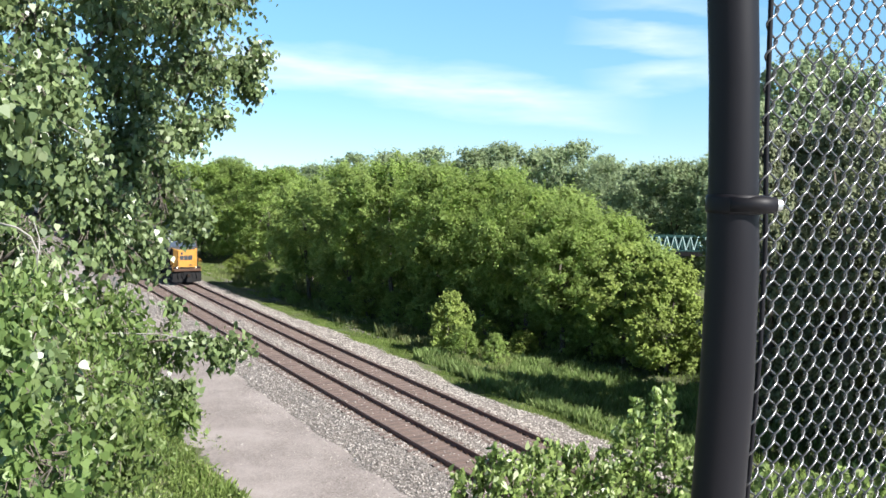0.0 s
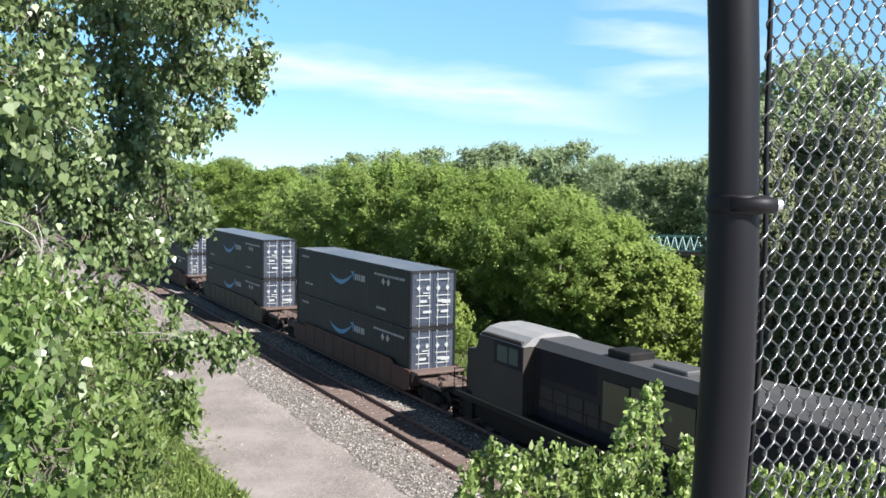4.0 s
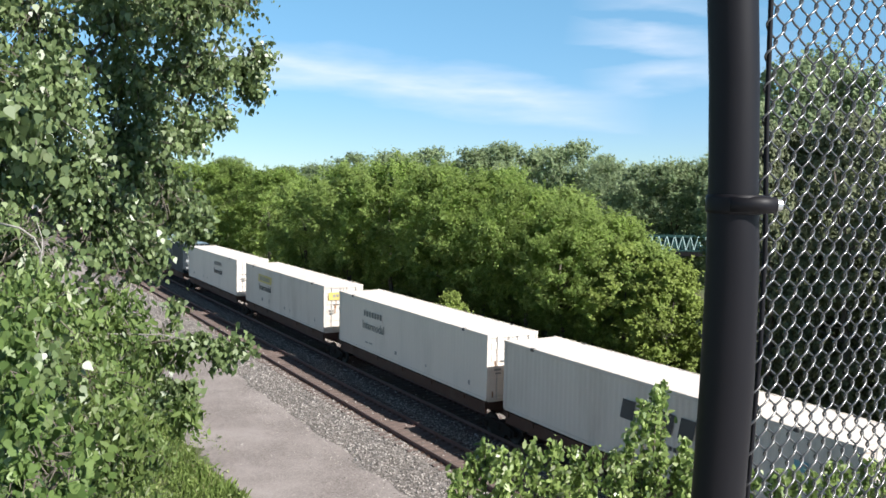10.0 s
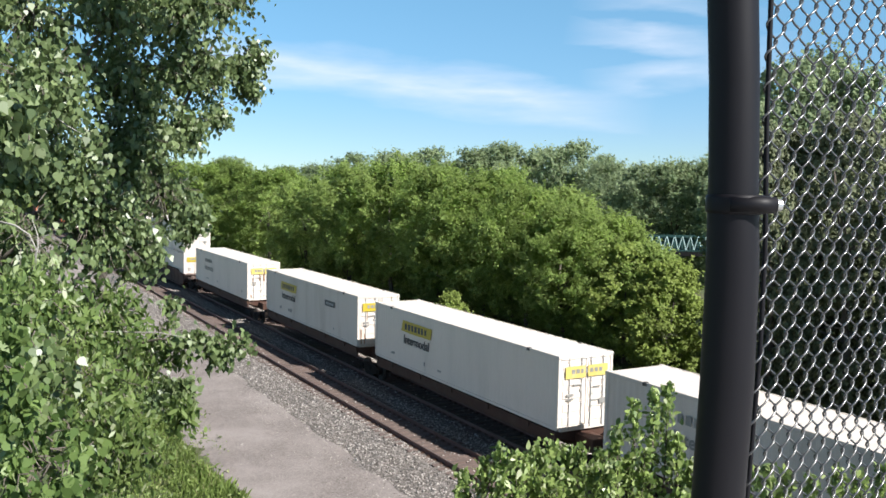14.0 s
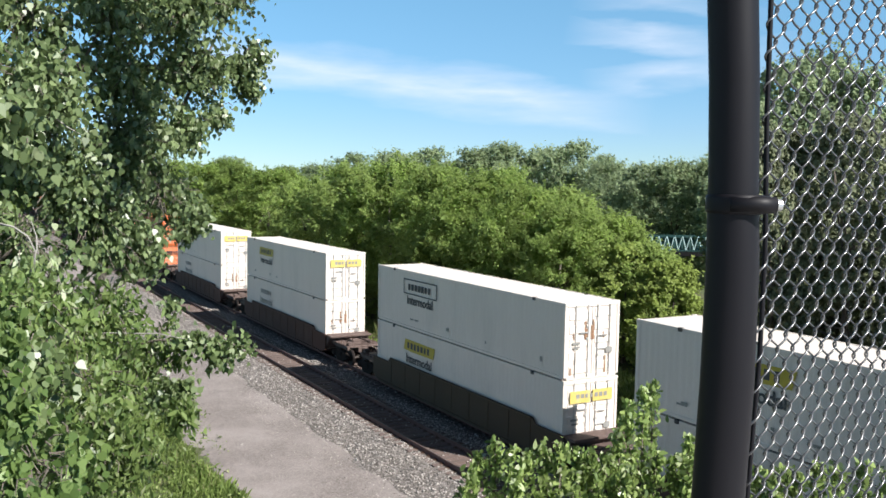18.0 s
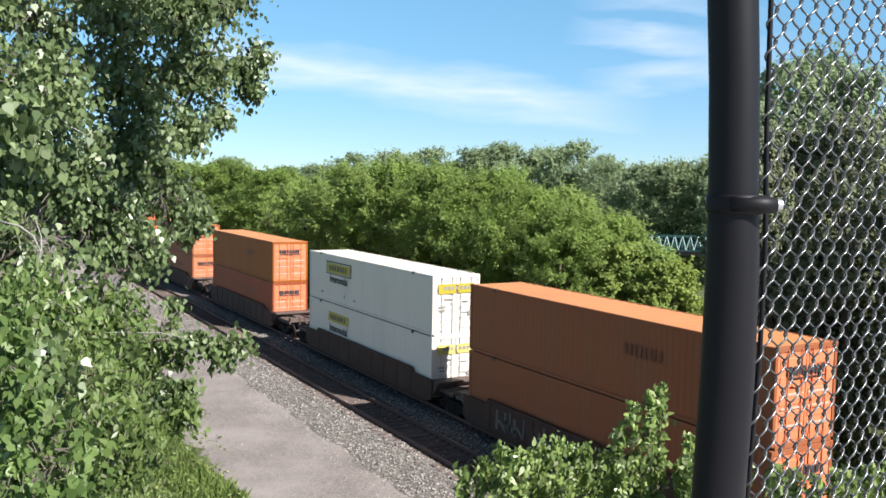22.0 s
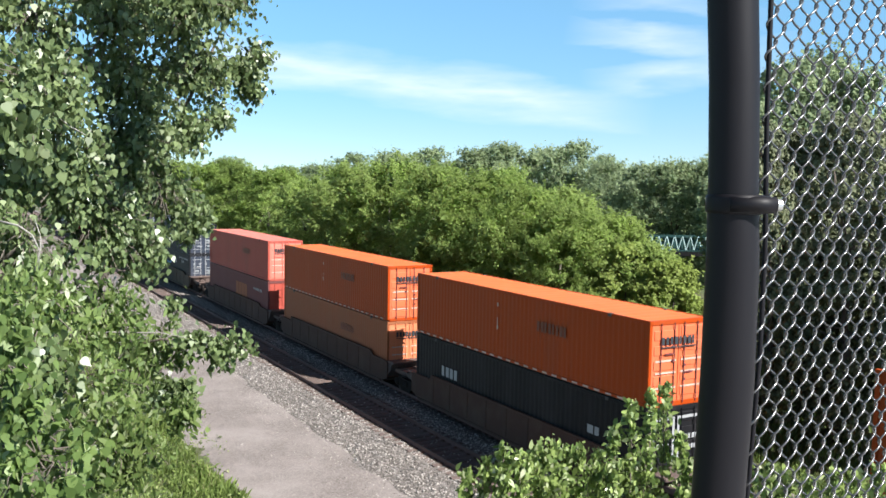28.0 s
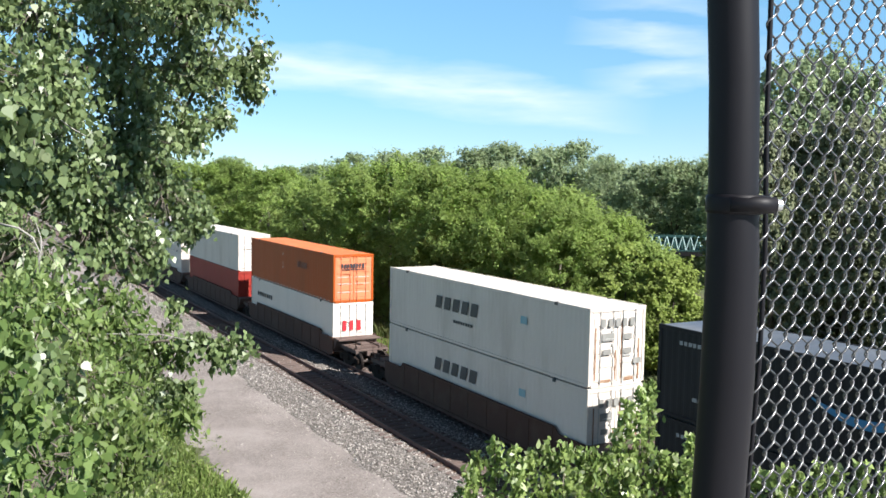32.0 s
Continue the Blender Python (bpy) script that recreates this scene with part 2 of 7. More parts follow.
M = {
    "grass": stony("grass_soil", (0.045, 0.072, 0.0198), (0.099, 0.131, 0.0405), 9.0, 0.7, (0.117, 0.099, 0.054), 0.18, 0.6),
    "road": stony("gravel_road", (0.14, 0.118, 0.108), (0.29, 0.252, 0.235), 24.0, 0.25, (0.275, 0.242, 0.228), 0.2, 0.9),
    "ballast": stony("ballast_stone", (0.075, 0.063, 0.056), (0.33, 0.295, 0.268), 15.0, 1.0, (0.135, 0.112, 0.0975), 0.4, 0.35),
    "rail": paint("rusty_rail", (0.16, 0.082, 0.066), 0.85, 0.0, (0.10, 0.052, 0.04), 0.6, 0.6),
    "railtop": paint("worn_rail_head", (0.16, 0.132, 0.12), 0.5, 0.5, (0.08, 0.048, 0.032), 0.5, 0.4),
    "tie": paint("weathered_tie_wood", (0.118, 0.085, 0.074), 0.9, dirt=(0.06, 0.045, 0.0375), wear=0.7, scale=1.2, random=0.25, bump=0.5),
    "plate": paint("rusty_steel", (0.08, 0.04, 0.024), 0.8, 0.2, wear=0.4),
    "leaf_mid": leafy("leaf_bush", (0.25, 0.335, 0.10), (0.33, 0.43, 0.128), (0.43, 0.51, 0.175), 0.58, 0.6, 0.25),
    "leaf_light": leafy("leaf_light_bush", (0.19, 0.25, 0.06), (0.30, 0.375, 0.092), (0.38, 0.44, 0.14), 0.48, 0.6, 0.25),
    # far leaves greyed and paled, distance haze mixed into the colour
    "leaf_far_hazed": leafy("leaf_far_hazed", (0.255, 0.325, 0.19), (0.34, 0.41, 0.225), (0.40, 0.46, 0.27), 0.55, 0.65, 0.2),
    "leaf_near": leafy("leaf_cottonwood", (0.08, 0.12, 0.043), (0.23, 0.295, 0.125), (0.33, 0.38, 0.22), 0.4, 0.38, 0.6),
    "leaf_outer": leafy("leaf_outer_spray", (0.075, 0.13, 0.035), (0.20, 0.285, 0.085), (0.32, 0.39, 0.18), 0.42, 0.42, 0.5),
    "leaf_low": leafy("leaf_low_thicket", (0.075, 0.125, 0.032), (0.225, 0.30, 0.095), (0.36, 0.39, 0.24), 0.42, 0.42, 0.5),
    "leaf_dull": leafy("leaf_dull_shade", (0.175, 0.198, 0.115), (0.265, 0.29, 0.17), (0.362, 0.388, 0.245), 0.46, 0.6, 0.25),
    # last tone is near white: highlights painted onto some sapling leaves
    "leaf_sapling": leafy("leaf_sapling", (0.112, 0.179, 0.050), (0.381, 0.482, 0.157), (0.650, 0.672, 0.470), 0.42, 0.36, 0.6),
    "leaf_weed": leafy("leaf_weed", (0.11, 0.16, 0.045), (0.24, 0.31, 0.09), (0.36, 0.36, 0.2), 0.4, 0.5, 0.3),
    "blade_pale": leafy("dry_grass_blade", (0.13, 0.165, 0.06), (0.24, 0.27, 0.11), (0.40, 0.36, 0.21), 0.4, 0.6, 0.2),
    "blade_fresh": leafy("fresh_grass_blade", (0.15, 0.215, 0.07), (0.26, 0.34, 0.12), (0.36, 0.40, 0.2), 0.5, 0.6, 0.2),
    "blade": leafy("grass_blade", (0.10, 0.15, 0.038), (0.20, 0.265, 0.07), (0.32, 0.31, 0.16), 0.4, 0.6, 0.2),
    "bark": paint("bark", (0.136, 0.115, 0.0935), 0.9, dirt=(0.051, 0.0425, 0.034), wear=0.7, scale=2.0, streak=0.2, bump=0.7),
    "dead_wood": paint("pale_dead_wood", (0.32, 0.30, 0.27), 0.8, dirt=(0.2, 0.18, 0.16), wear=0.5, scale=4.0),
    "post": paint("black_post_paint", (0.0075, 0.0068, 0.0092), 0.5, 0.0, (0.0136, 0.0136, 0.0153), 0.4, 3.0, 0.3, 0.03, 0.02, 400.0),
    "wire": paint("weathered_coated_wire", (0.036, 0.035, 0.036), 0.28, 0.0, (0.045, 0.045, 0.045), 0.3, 4.0, 1.0, 0.0),
    "bolt": paint("galvanised_bolt", (0.62, 0.62, 0.62), 0.4, 0.7, (0.3, 0.3, 0.3), 0.4, 10.0),
    "concrete": paint("bridge_concrete", (0.42, 0.40, 0.37), 0.85, dirt=(0.22, 0.2, 0.18), wear=0.6, scale=0.5, bump=0.3),
    "green_steel": paint("green_bridge_paint", (0.012, 0.05, 0.05), 0.5, 0.0, (0.05, 0.08, 0.06), 0.5, 0.5),
    "pale_steel": paint("pale_bridge_paint", (0.34, 0.46, 0.46), 0.5, 0.0, (0.2, 0.25, 0.22), 0.4, 0.5),
    "black": paint("sooty_black", (0.012, 0.012, 0.013), 0.6, 0.0, (0.035, 0.03, 0.025), 0.5, 1.0),
    "car_brown": paint("railcar_brown", (0.072, 0.036, 0.026), 0.75, 0.0, (0.10, 0.067, 0.05), 0.8, 0.7, 0.7),
    # platform steel lighter than the sills, daylight put into the colour
    "deck": paint("lit_deck_steel", (0.105, 0.072, 0.062), 0.75, 0.0, (0.07, 0.045, 0.036), 0.7, 1.5, 1.0),
    "car_yellow": paint("railcar_tan", (0.062, 0.042, 0.025), 0.65, 0.0, (0.07, 0.05, 0.035), 0.7, 0.5, 0.5),
    "wheel": paint("wheel_steel", (0.04, 0.03, 0.026), 0.6, 0.4, (0.03, 0.021, 0.015), 0.5, 2.0),
    "cast": paint("truck_casting", (0.02, 0.015, 0.013), 0.85, 0.0, (0.034, 0.023, 0.016), 0.5, 2.0),
    "white": paint("white_panel", (0.69, 0.615, 0.555), 0.42, 0.0, (0.45, 0.42, 0.37), 0.35, 0.35, 0.22, 0.05, 0.05),
    "white_worn": paint("worn_white_panel", (0.62, 0.553, 0.498), 0.5, 0.0, (0.36, 0.30, 0.24), 0.55, 0.35, 0.22, 0.08, 0.08),
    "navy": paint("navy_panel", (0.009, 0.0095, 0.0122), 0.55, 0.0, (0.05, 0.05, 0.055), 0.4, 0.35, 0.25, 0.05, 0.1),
    # door and roof: the navy side paint lightened as if by sun
    "navy_door": paint("sunlit_navy_door", (0.035, 0.045, 0.07), 0.4, 0.0, (0.10, 0.10, 0.11), 0.4, 0.5, 0.3, 0.05, 0.1),
    "navy_roof": paint("sunlit_navy_roof", (0.09, 0.108, 0.14), 0.45, 0.0, (0.22, 0.22, 0.22), 0.5, 0.3, 1.0, 0.05, 0.1),
    "orange": paint("orange_panel", (0.38, 0.08, 0.014), 0.45, 0.0, (0.20, 0.09, 0.045), 0.4, 0.35, 0.25, 0.05, 0.06),
    "tan_orange": paint("faded_orange_panel", (0.3, 0.097, 0.043), 0.5, 0.0, (0.25, 0.14, 0.08), 0.45, 0.35, 0.25, 0.05, 0.06),
    "amber": paint("amber_panel", (0.31, 0.093, 0.016), 0.5, 0.0, (0.22, 0.10, 0.04), 0.4, 0.35, 0.25, 0.05, 0.06),
    "red_orange": paint("red_orange_panel", (0.365, 0.052, 0.006), 0.42, 0.0, (0.22, 0.08, 0.045), 0.3, 0.35, 0.25, 0.05, 0.06),
    "red_faded": paint("faded_red_orange_panel", (0.36, 0.07, 0.026), 0.5, 0.0, (0.25, 0.1, 0.06), 0.4, 0.35, 0.25, 0.05, 0.06),
    "coral": paint("coral_panel", (0.38, 0.078, 0.056), 0.5, 0.0, (0.25, 0.11, 0.09), 0.5, 0.35, 0.25, 0.05, 0.06),
    # lighter copy of the coral side paint, sunlight put into its colour
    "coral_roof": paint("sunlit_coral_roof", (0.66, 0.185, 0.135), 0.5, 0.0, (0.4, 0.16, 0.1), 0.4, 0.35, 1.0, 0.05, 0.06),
    "maroon": paint("maroon_panel", (0.15, 0.05, 0.05), 0.55, 0.0, (0.14, 0.08, 0.07), 0.5, 0.35, 0.25, 0.05, 0.06),
    "red": paint("red_panel", (0.26, 0.032, 0.024), 0.5, 0.0, (0.18, 0.06, 0.045), 0.4, 0.35, 0.25, 0.05, 0.06),
    # faded roofs, also lightened against their sides to hold the sun
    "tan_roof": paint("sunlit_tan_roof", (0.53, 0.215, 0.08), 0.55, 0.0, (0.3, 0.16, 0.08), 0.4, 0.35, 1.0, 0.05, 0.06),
    "orange_roof": paint("faded_sunlit_orange_roof", (0.58, 0.165, 0.05), 0.5, 0.0, (0.28, 0.11, 0.05), 0.4, 0.35, 1.0, 0.05, 0.06),
    "red_orange_roof": paint("faded_sunlit_red_orange_roof", (0.68, 0.145, 0.03), 0.5, 0.0, (0.3, 0.1, 0.05), 0.3, 0.35, 1.0, 0.05, 0.06),
    "rust_orange": paint("deep_orange_panel", (0.3, 0.07, 0.03), 0.5, 0.0, (0.2, 0.09, 0.05), 0.4, 0.35, 0.25, 0.05, 0.06),
    "black_box": paint("charcoal_panel", (0.011, 0.011, 0.013), 0.5, 0.0, (0.07, 0.06, 0.06), 0.4, 0.35, 0.25, 0.05, 0.06),
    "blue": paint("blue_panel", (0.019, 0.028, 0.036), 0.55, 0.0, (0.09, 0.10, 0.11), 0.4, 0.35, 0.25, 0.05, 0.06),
    # blue side paint made much lighter, sun on the roof in its colour
    "blue_roof": paint("sunlit_blue_roof", (0.19, 0.265, 0.315), 0.5, 0.0, (0.2, 0.24, 0.26), 0.5, 0.3, 1.0, 0.05, 0.06),
    "yellow": paint("yellow_sign", (0.44, 0.34, 0.03), 0.45, 0.0, (0.45, 0.33, 0.08), 0.3, 1.0, 0.5, 0.03),
    "pale_yellow": paint("faded_yellow_paint", (0.56, 0.45, 0.13), 0.5, 0.0, (0.5, 0.47, 0.38), 0.6, 1.5, 0.5, 0.03),
    "grey_letter": paint("faded_grey_lettering", (0.23, 0.225, 0.21), 0.5, 0.0, (0.42, 0.41, 0.39), 0.5, 1.5, 0.5, 0.0),
    "teal_mark": paint("faded_teal_mark", (0.16, 0.36, 0.44), 0.5, 0.0, (0.4, 0.44, 0.45), 0.5, 1.5, 0.5, 0.0),
    # door paints: the orange sides again with sunlight in the colour
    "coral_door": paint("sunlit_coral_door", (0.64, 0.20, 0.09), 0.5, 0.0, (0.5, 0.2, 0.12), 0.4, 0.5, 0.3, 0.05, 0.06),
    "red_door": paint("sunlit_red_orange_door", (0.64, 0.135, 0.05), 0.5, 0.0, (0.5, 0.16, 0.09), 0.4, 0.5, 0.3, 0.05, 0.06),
    "brown_letter": paint("dark_brown_lettering", (0.17, 0.036, 0.012), 0.5, 0.0, (0.2, 0.07, 0.03), 0.3, 1.0, 1.0, 0.0),
    "ink": paint("dark_lettering", (0.035, 0.038, 0.045), 0.5, 0.0, (0.1, 0.1, 0.1), 0.3, 1.0, 1.0, 0.0),
    "pale": paint("pale_lettering", (0.31, 0.32, 0.33), 0.5, 0.0, (0.4, 0.4, 0.4), 0.4, 1.0, 1.0, 0.0),
    "strip": paint("dusty_reflective_strip", (0.50, 0.40, 0.34), 0.4, 0.0, (0.3, 0.2, 0.15), 0.5, 1.0, 1.0, 0.0),
    "scrawl": paint("faded_scrawl", (0.125, 0.105, 0.095), 0.6, 0.0, (0.06, 0.045, 0.04), 0.8, 1.6, 0.6, 0.0, 0.3),
    "sky_blue": paint("blue_marking", (0.03, 0.205, 0.42), 0.45, 0.0, (0.08, 0.22, 0.36), 0.3, 1.0, 1.0, 0.0),
    "sign_red": paint("red_lettering", (0.55, 0.02, 0.03), 0.5, 0.0, (0.3, 0.05, 0.05), 0.3, 1.0, 1.0, 0.0),
    "rust": paint("rust_stain", (0.25, 0.135, 0.075), 0.85, 0.0, (0.45, 0.36, 0.27), 0.8, 2.0, 0.4, 0.1),
    "zinc": paint("galvanised_bar", (0.55, 0.55, 0.54), 0.45, 0.5, (0.32, 0.26, 0.2), 0.5, 2.0),
    "gasket": paint("door_gasket", (0.05, 0.05, 0.05), 0.7, 0.0, (0.12, 0.1, 0.09), 0.4, 2.0),
    "loco_blue": paint("locomotive_dark_blue", (0.010, 0.008, 0.016), 0.6, 0.0, (0.035, 0.03, 0.028), 0.6, 0.5, 0.4, 0.05),
    "loco_grey": paint("locomotive_grey", (0.026, 0.022, 0.0205), 0.65, 0.0, (0.032, 0.036, 0.034), 0.6, 0.5, 0.4, 0.05),
    "loco_roof": paint("sooty_roof_grey", (0.064, 0.064, 0.068), 0.6, 0.0, (0.06, 0.055, 0.05), 0.7, 0.5, 1.0, 0.05),
    "loco_cab": paint("dusty_cab_grey", (0.042, 0.036, 0.034), 0.65, 0.0, (0.06, 0.05, 0.04), 0.6, 0.5, 0.4, 0.05),
    "loco_mark": paint("faded_yellow_mark", (0.06, 0.05, 0.021), 0.5, 0.0, (0.03, 0.03, 0.026), 0.9, 1.0, 0.4, 0.03),
    "hatch": paint("tan_hatch", (0.1, 0.09, 0.075), 0.7, 0.0, (0.1, 0.09, 0.08), 0.5, 1.0),
    "loco_white": paint("pale_cab_roof", (0.23, 0.23, 0.235), 0.45, 0.0, (0.35, 0.32, 0.3), 0.4, 0.5, 1.0, 0.05),
    "loco_yellow": paint("locomotive_yellow", (0.47, 0.235, 0.045), 0.42, 0.0, (0.35, 0.18, 0.05), 0.35, 0.8, 0.4, 0.05),
}


def rust_dust_and_shade(m, centres, half):
    """Brown rust and brake dust on the stones between the rails; wide spreads it further as painted shade."""
    nt = m.node_tree
    n, link = nt.nodes.new, nt.links.new
    b = nt.nodes["Principled BSDF"]
    old = b.inputs["Base Color"].links[0].from_socket
    tc, sep, fray = n("ShaderNodeTexCoord"), n("ShaderNodeSeparateXYZ"), n("ShaderNodeTexNoise")
    fray.inputs["Scale"].default_value, fray.inputs["Detail"].default_value = 2.5, 6.0
    link(tc.outputs["Object"], sep.inputs[0])
    link(tc.outputs["Object"], fray.inputs["Vector"])
    best = None
    for c, wide in centres:
        sub, ab = n("ShaderNodeMath"), n("ShaderNodeMath")
        sub.operation, ab.operation = "SUBTRACT", "ABSOLUTE"
        sub.inputs[1].default_value = c
        link(sep.outputs["Y"], sub.inputs[0])
        link(sub.outputs[0], ab.inputs[0])
        shrink = n("ShaderNodeMath")
        shrink.operation = "SUBTRACT"
        shrink.inputs[1].default_value = wide
        link(ab.outputs[0], shrink.inputs[0])
        ab = shrink
        if best is None:
            best = ab.outputs[0]
        else:
            mn = n("ShaderNodeMath")
            mn.operation = "MINIMUM"
            link(best, mn.inputs[0])
            link(ab.outputs[0], mn.inputs[1])
            best = mn.outputs[0]
    add, mr, mix = n("ShaderNodeMath"), n("ShaderNodeMapRange"), n("ShaderNodeMixRGB")
    add.operation = "MULTIPLY_ADD"
    add.inputs[1].default_value = 0.4
    link(fray.outputs["Fac"], add.inputs[0])
    link(best, add.inputs[2])
    mr.inputs["From Min"].default_value, mr.inputs["From Max"].default_value = half, half + 0.45
    mr.inputs["To Min"].default_value, mr.inputs["To Max"].default_value = 0.9, 0.0
    link(add.outputs[0], mr.inputs["Value"])
    link(mr.outputs["Result"], mix.inputs["Fac"])
    link(old, mix.inputs["Color1"])
    mix.inputs["Color2"].default_value = (0.138, 0.094, 0.08, 1)
    link(mix.outputs["Color"], b.inputs["Base Color"])


# the extra 0.5 paints the train's shade onto stones beside its rails
rust_dust_and_shade(M["ballast"], ((0.0, 0.5), (-3.62, 0.0)), 0.9)


def glass(name, colour, rough=0.08):
    m = bpy.data.materials.new(name)
    m.use_nodes = True
    b = m.node_tree.nodes["Principled BSDF"]
    b.inputs["Base Color"].default_value = (*colour, 1)
    b.inputs["Roughness"].default_value = rough
    b.inputs["IOR"].default_value = 1.5
    b.inputs["Specular IOR Level"].default_value = 0.35
    return m


def lamp_glow(name, colour, strength):
    m = bpy.data.materials.new(name)
    m.use_nodes = True
    b = m.node_tree.nodes["Principled BSDF"]
    b.inputs["Base Color"].default_value = (0.8, 0.8, 0.8, 1)
    b.inputs["Emission Color"].default_value = (*colour, 1)
    b.inputs["Emission Strength"].default_value = strength
    return m


for key in ("navy", "blue", "car_brown", "car_yellow"):
    M[key].node_tree.nodes["Principled BSDF"].inputs["Specular IOR Level"].default_value = 0.25
for key in ("loco_grey", "loco_blue", "loco_cab", "black", "cast"):
    M[key].node_tree.nodes["Principled BSDF"].inputs["Specular IOR Level"].default_value = 0.12
M["post"].node_tree.nodes["Principled BSDF"].inputs["Specular IOR Level"].default_value = 0.22
for key in ("orange", "tan_orange", "red_orange", "red_faded", "rust_orange", "amber", "coral", "maroon", "red", "black_box"):
    M[key].node_tree.nodes["Principled BSDF"].inputs["Specular IOR Level"].default_value = 0.14
M["wire"].node_tree.nodes["Principled BSDF"].inputs["Specular IOR Level"].default_value = 1.0
M["wire"].node_tree.nodes["Principled BSDF"].inputs["Coat Weight"].default_value = 0.8
M["wire"].node_tree.nodes["Principled BSDF"].inputs["Coat Roughness"].default_value = 0.3
M["glass"] = glass("cab_window_glass", (0.05, 0.065, 0.09))
M["headlight"] = lamp_glow("lit_headlight", (1.0, 0.93, 0.75), 1.4)


# ---------------------------------------------------------------- mesh tools
class Geo:
    """Vertices and faces of one part."""

    def __init__(self):
        self.v, self.f = [], []

    def add(self, verts, faces):
        k = len(self.v)
        self.v += [tuple(p) for p in verts]
        self.f += [tuple(i + k for i in q) for q in faces]
        return self

    def box(self, x0, x1, y0, y1, z0, z1):
        v = [(x, y, z) for x in (x0, x1) for y in (y0, y1) for z in (z0, z1)]
        return self.add(v, [(0, 1, 3, 2), (4, 6, 7, 5), (0, 4, 5, 1), (2, 3, 7, 6), (0, 2, 6, 4), (1, 5, 7, 3)])

    def cbox(self, x0, x1, y0, y1, z0, z1, c=0.01):
        """A box with chamfered edges."""
        bm = bmesh.new()
        bmesh.ops.create_cube(bm, size=1.0)
        for p in bm.verts:
            p.co = Vector(((x0 + x1) / 2 + p.co.x * (x1 - x0), (y0 + y1) / 2 + p.co.y * (y1 - y0), (z0 + z1) / 2 + p.co.z * (z1 - z0)))
        bmesh.ops.bevel(bm, geom=bm.edges[:], offset=c, segments=1, affect="EDGES")
        bm.verts.index_update()
        self.add([p.co[:] for p in bm.verts], [[q.index for q in fa.verts] for fa in bm.faces])
        bm.free()
        return self

    def tube(self, pts, r, n=6, caps=True):
        """A round bar along points; r may be a list."""
        pts = [Vector(p) for p in pts]
        rs = r if isinstance(r, (list, tuple)) else [r] * len(pts)
        rings = []
        side = None
        for i, p in enumerate(pts):
            way = (pts[min(i + 1, len(pts) - 1)] - pts[max(i - 1, 0)]).normalized()
            if side is None:
                side = way.orthogonal().normalized()
            side = (side - way * side.dot(way)).normalized()
            up = way.cross(side)
            rings.append([p + (side * math.cos(a) + up * math.sin(a)) * rs[i] for a in (2 * math.pi * k / n for k in range(n))])
        faces = [(i * n + k, i * n + (k + 1) % n, (i + 1) * n + (k + 1) % n, (i + 1) * n + k) for i in range(len(pts) - 1) for k in range(n)]
        if caps:
            faces += [tuple(range(n))[::-1], tuple((len(pts) - 1) * n + k for k in range(n))]
        return self.add([q for ring in rings for q in ring], faces)

    def prism(self, outline, a, b, axis="y"):
        """An outline of (u, w) drawn from a to b: along y the outline lies in x-z, along x in y-z."""
        n = len(outline)
        put = (lambda u, w, s: (u, s, w)) if axis == "y" else (lambda u, w, s: (s, u, w))
        v = [put(u, w, a) for u, w in outline] + [put(u, w, b) for u, w in outline]
        f = [(k, (k + 1) % n, n + (k + 1) % n, n + k) for k in range(n)] + [tuple(range(n))[::-1], tuple(range(n, 2 * n))]
        return self.add(v, f)

    def pieces(self):
        """The same geometry as separate connected pieces."""
        owner = list(range(len(self.v)))

        def find(i):
            while owner[i] != i:
                owner[i] = owner[owner[i]]
                i = owner[i]
            return i

        for q in self.f:
            for i in q[1:]:
                owner[find(i)] = find(q[0])
        made = {}
        for q in self.f:
            made.setdefault(find(q[0]), []).append(q)
        out = []
        for faces in made.values():
            ids = sorted({i for q in faces for i in q})
            at = {i: k for k, i in enumerate(ids)}
            out.append(Geo().add([self.v[i] for i in ids], [[at[i] for i in q] for q in faces]))
        return out

    def mesh(self, name, material, smooth=False):
        me = bpy.data.meshes.new(name)
        me.from_pydata(self.v, [], self.f)
        bm = bmesh.new()
        bm.from_mesh(me)
        bmesh.ops.recalc_face_normals(bm, faces=bm.faces[:])
        bm.to_mesh(me)
        bm.free()
        if smooth:
            me.shade_smooth()
        me.materials.append(material)
        return me


def part(name, geo, material, parent, label="", smooth=False, at=None):
    """One mesh object under a thing or part. geo: a Geo or a mesh to share."""
    me = geo.mesh(name, material, smooth) if isinstance(geo, Geo) else geo
    ob = new(name, me)
    ob.parent = parent
    if at is not None:
        ob.location = at
    return tagged(ob, label)


def thing(name, label, category, group="", kind=""):
    return tagged(new(name), label, category, group, kind)


def sheet(name, xs, ys, height, material, label, category):
    """Setting: a grid of ground with its own heights."""
    v = [(x, y, height(x, y)) for x in xs for y in ys]
    n = len(ys)
    f = [(i * n + j, (i + 1) * n + j, (i + 1) * n + j + 1, i * n + j + 1) for i in range(len(xs) - 1) for j in range(n - 1)]
    me = bpy.data.meshes.new(name)
    me.from_pydata(v, [], f)
    me.shade_smooth()
    me.materials.append(material)
    return tagged(new(name, me), label, category, kind="structure")


def wob(x, y, s=0.3, seed=0.0):
    return noise.noise(Vector((x * s, y * s, seed)))


# ---------------------------------------------------------------- ground, road, tracks
TRACKS = (0.0, -3.62)


def steps(*runs):
    out = []
    for a, b, d in runs:
        k = max(1, round((b - a) / d))
        out += [a + (b - a) * i / k for i in range(k)]
    return out + [runs[-1][1]]


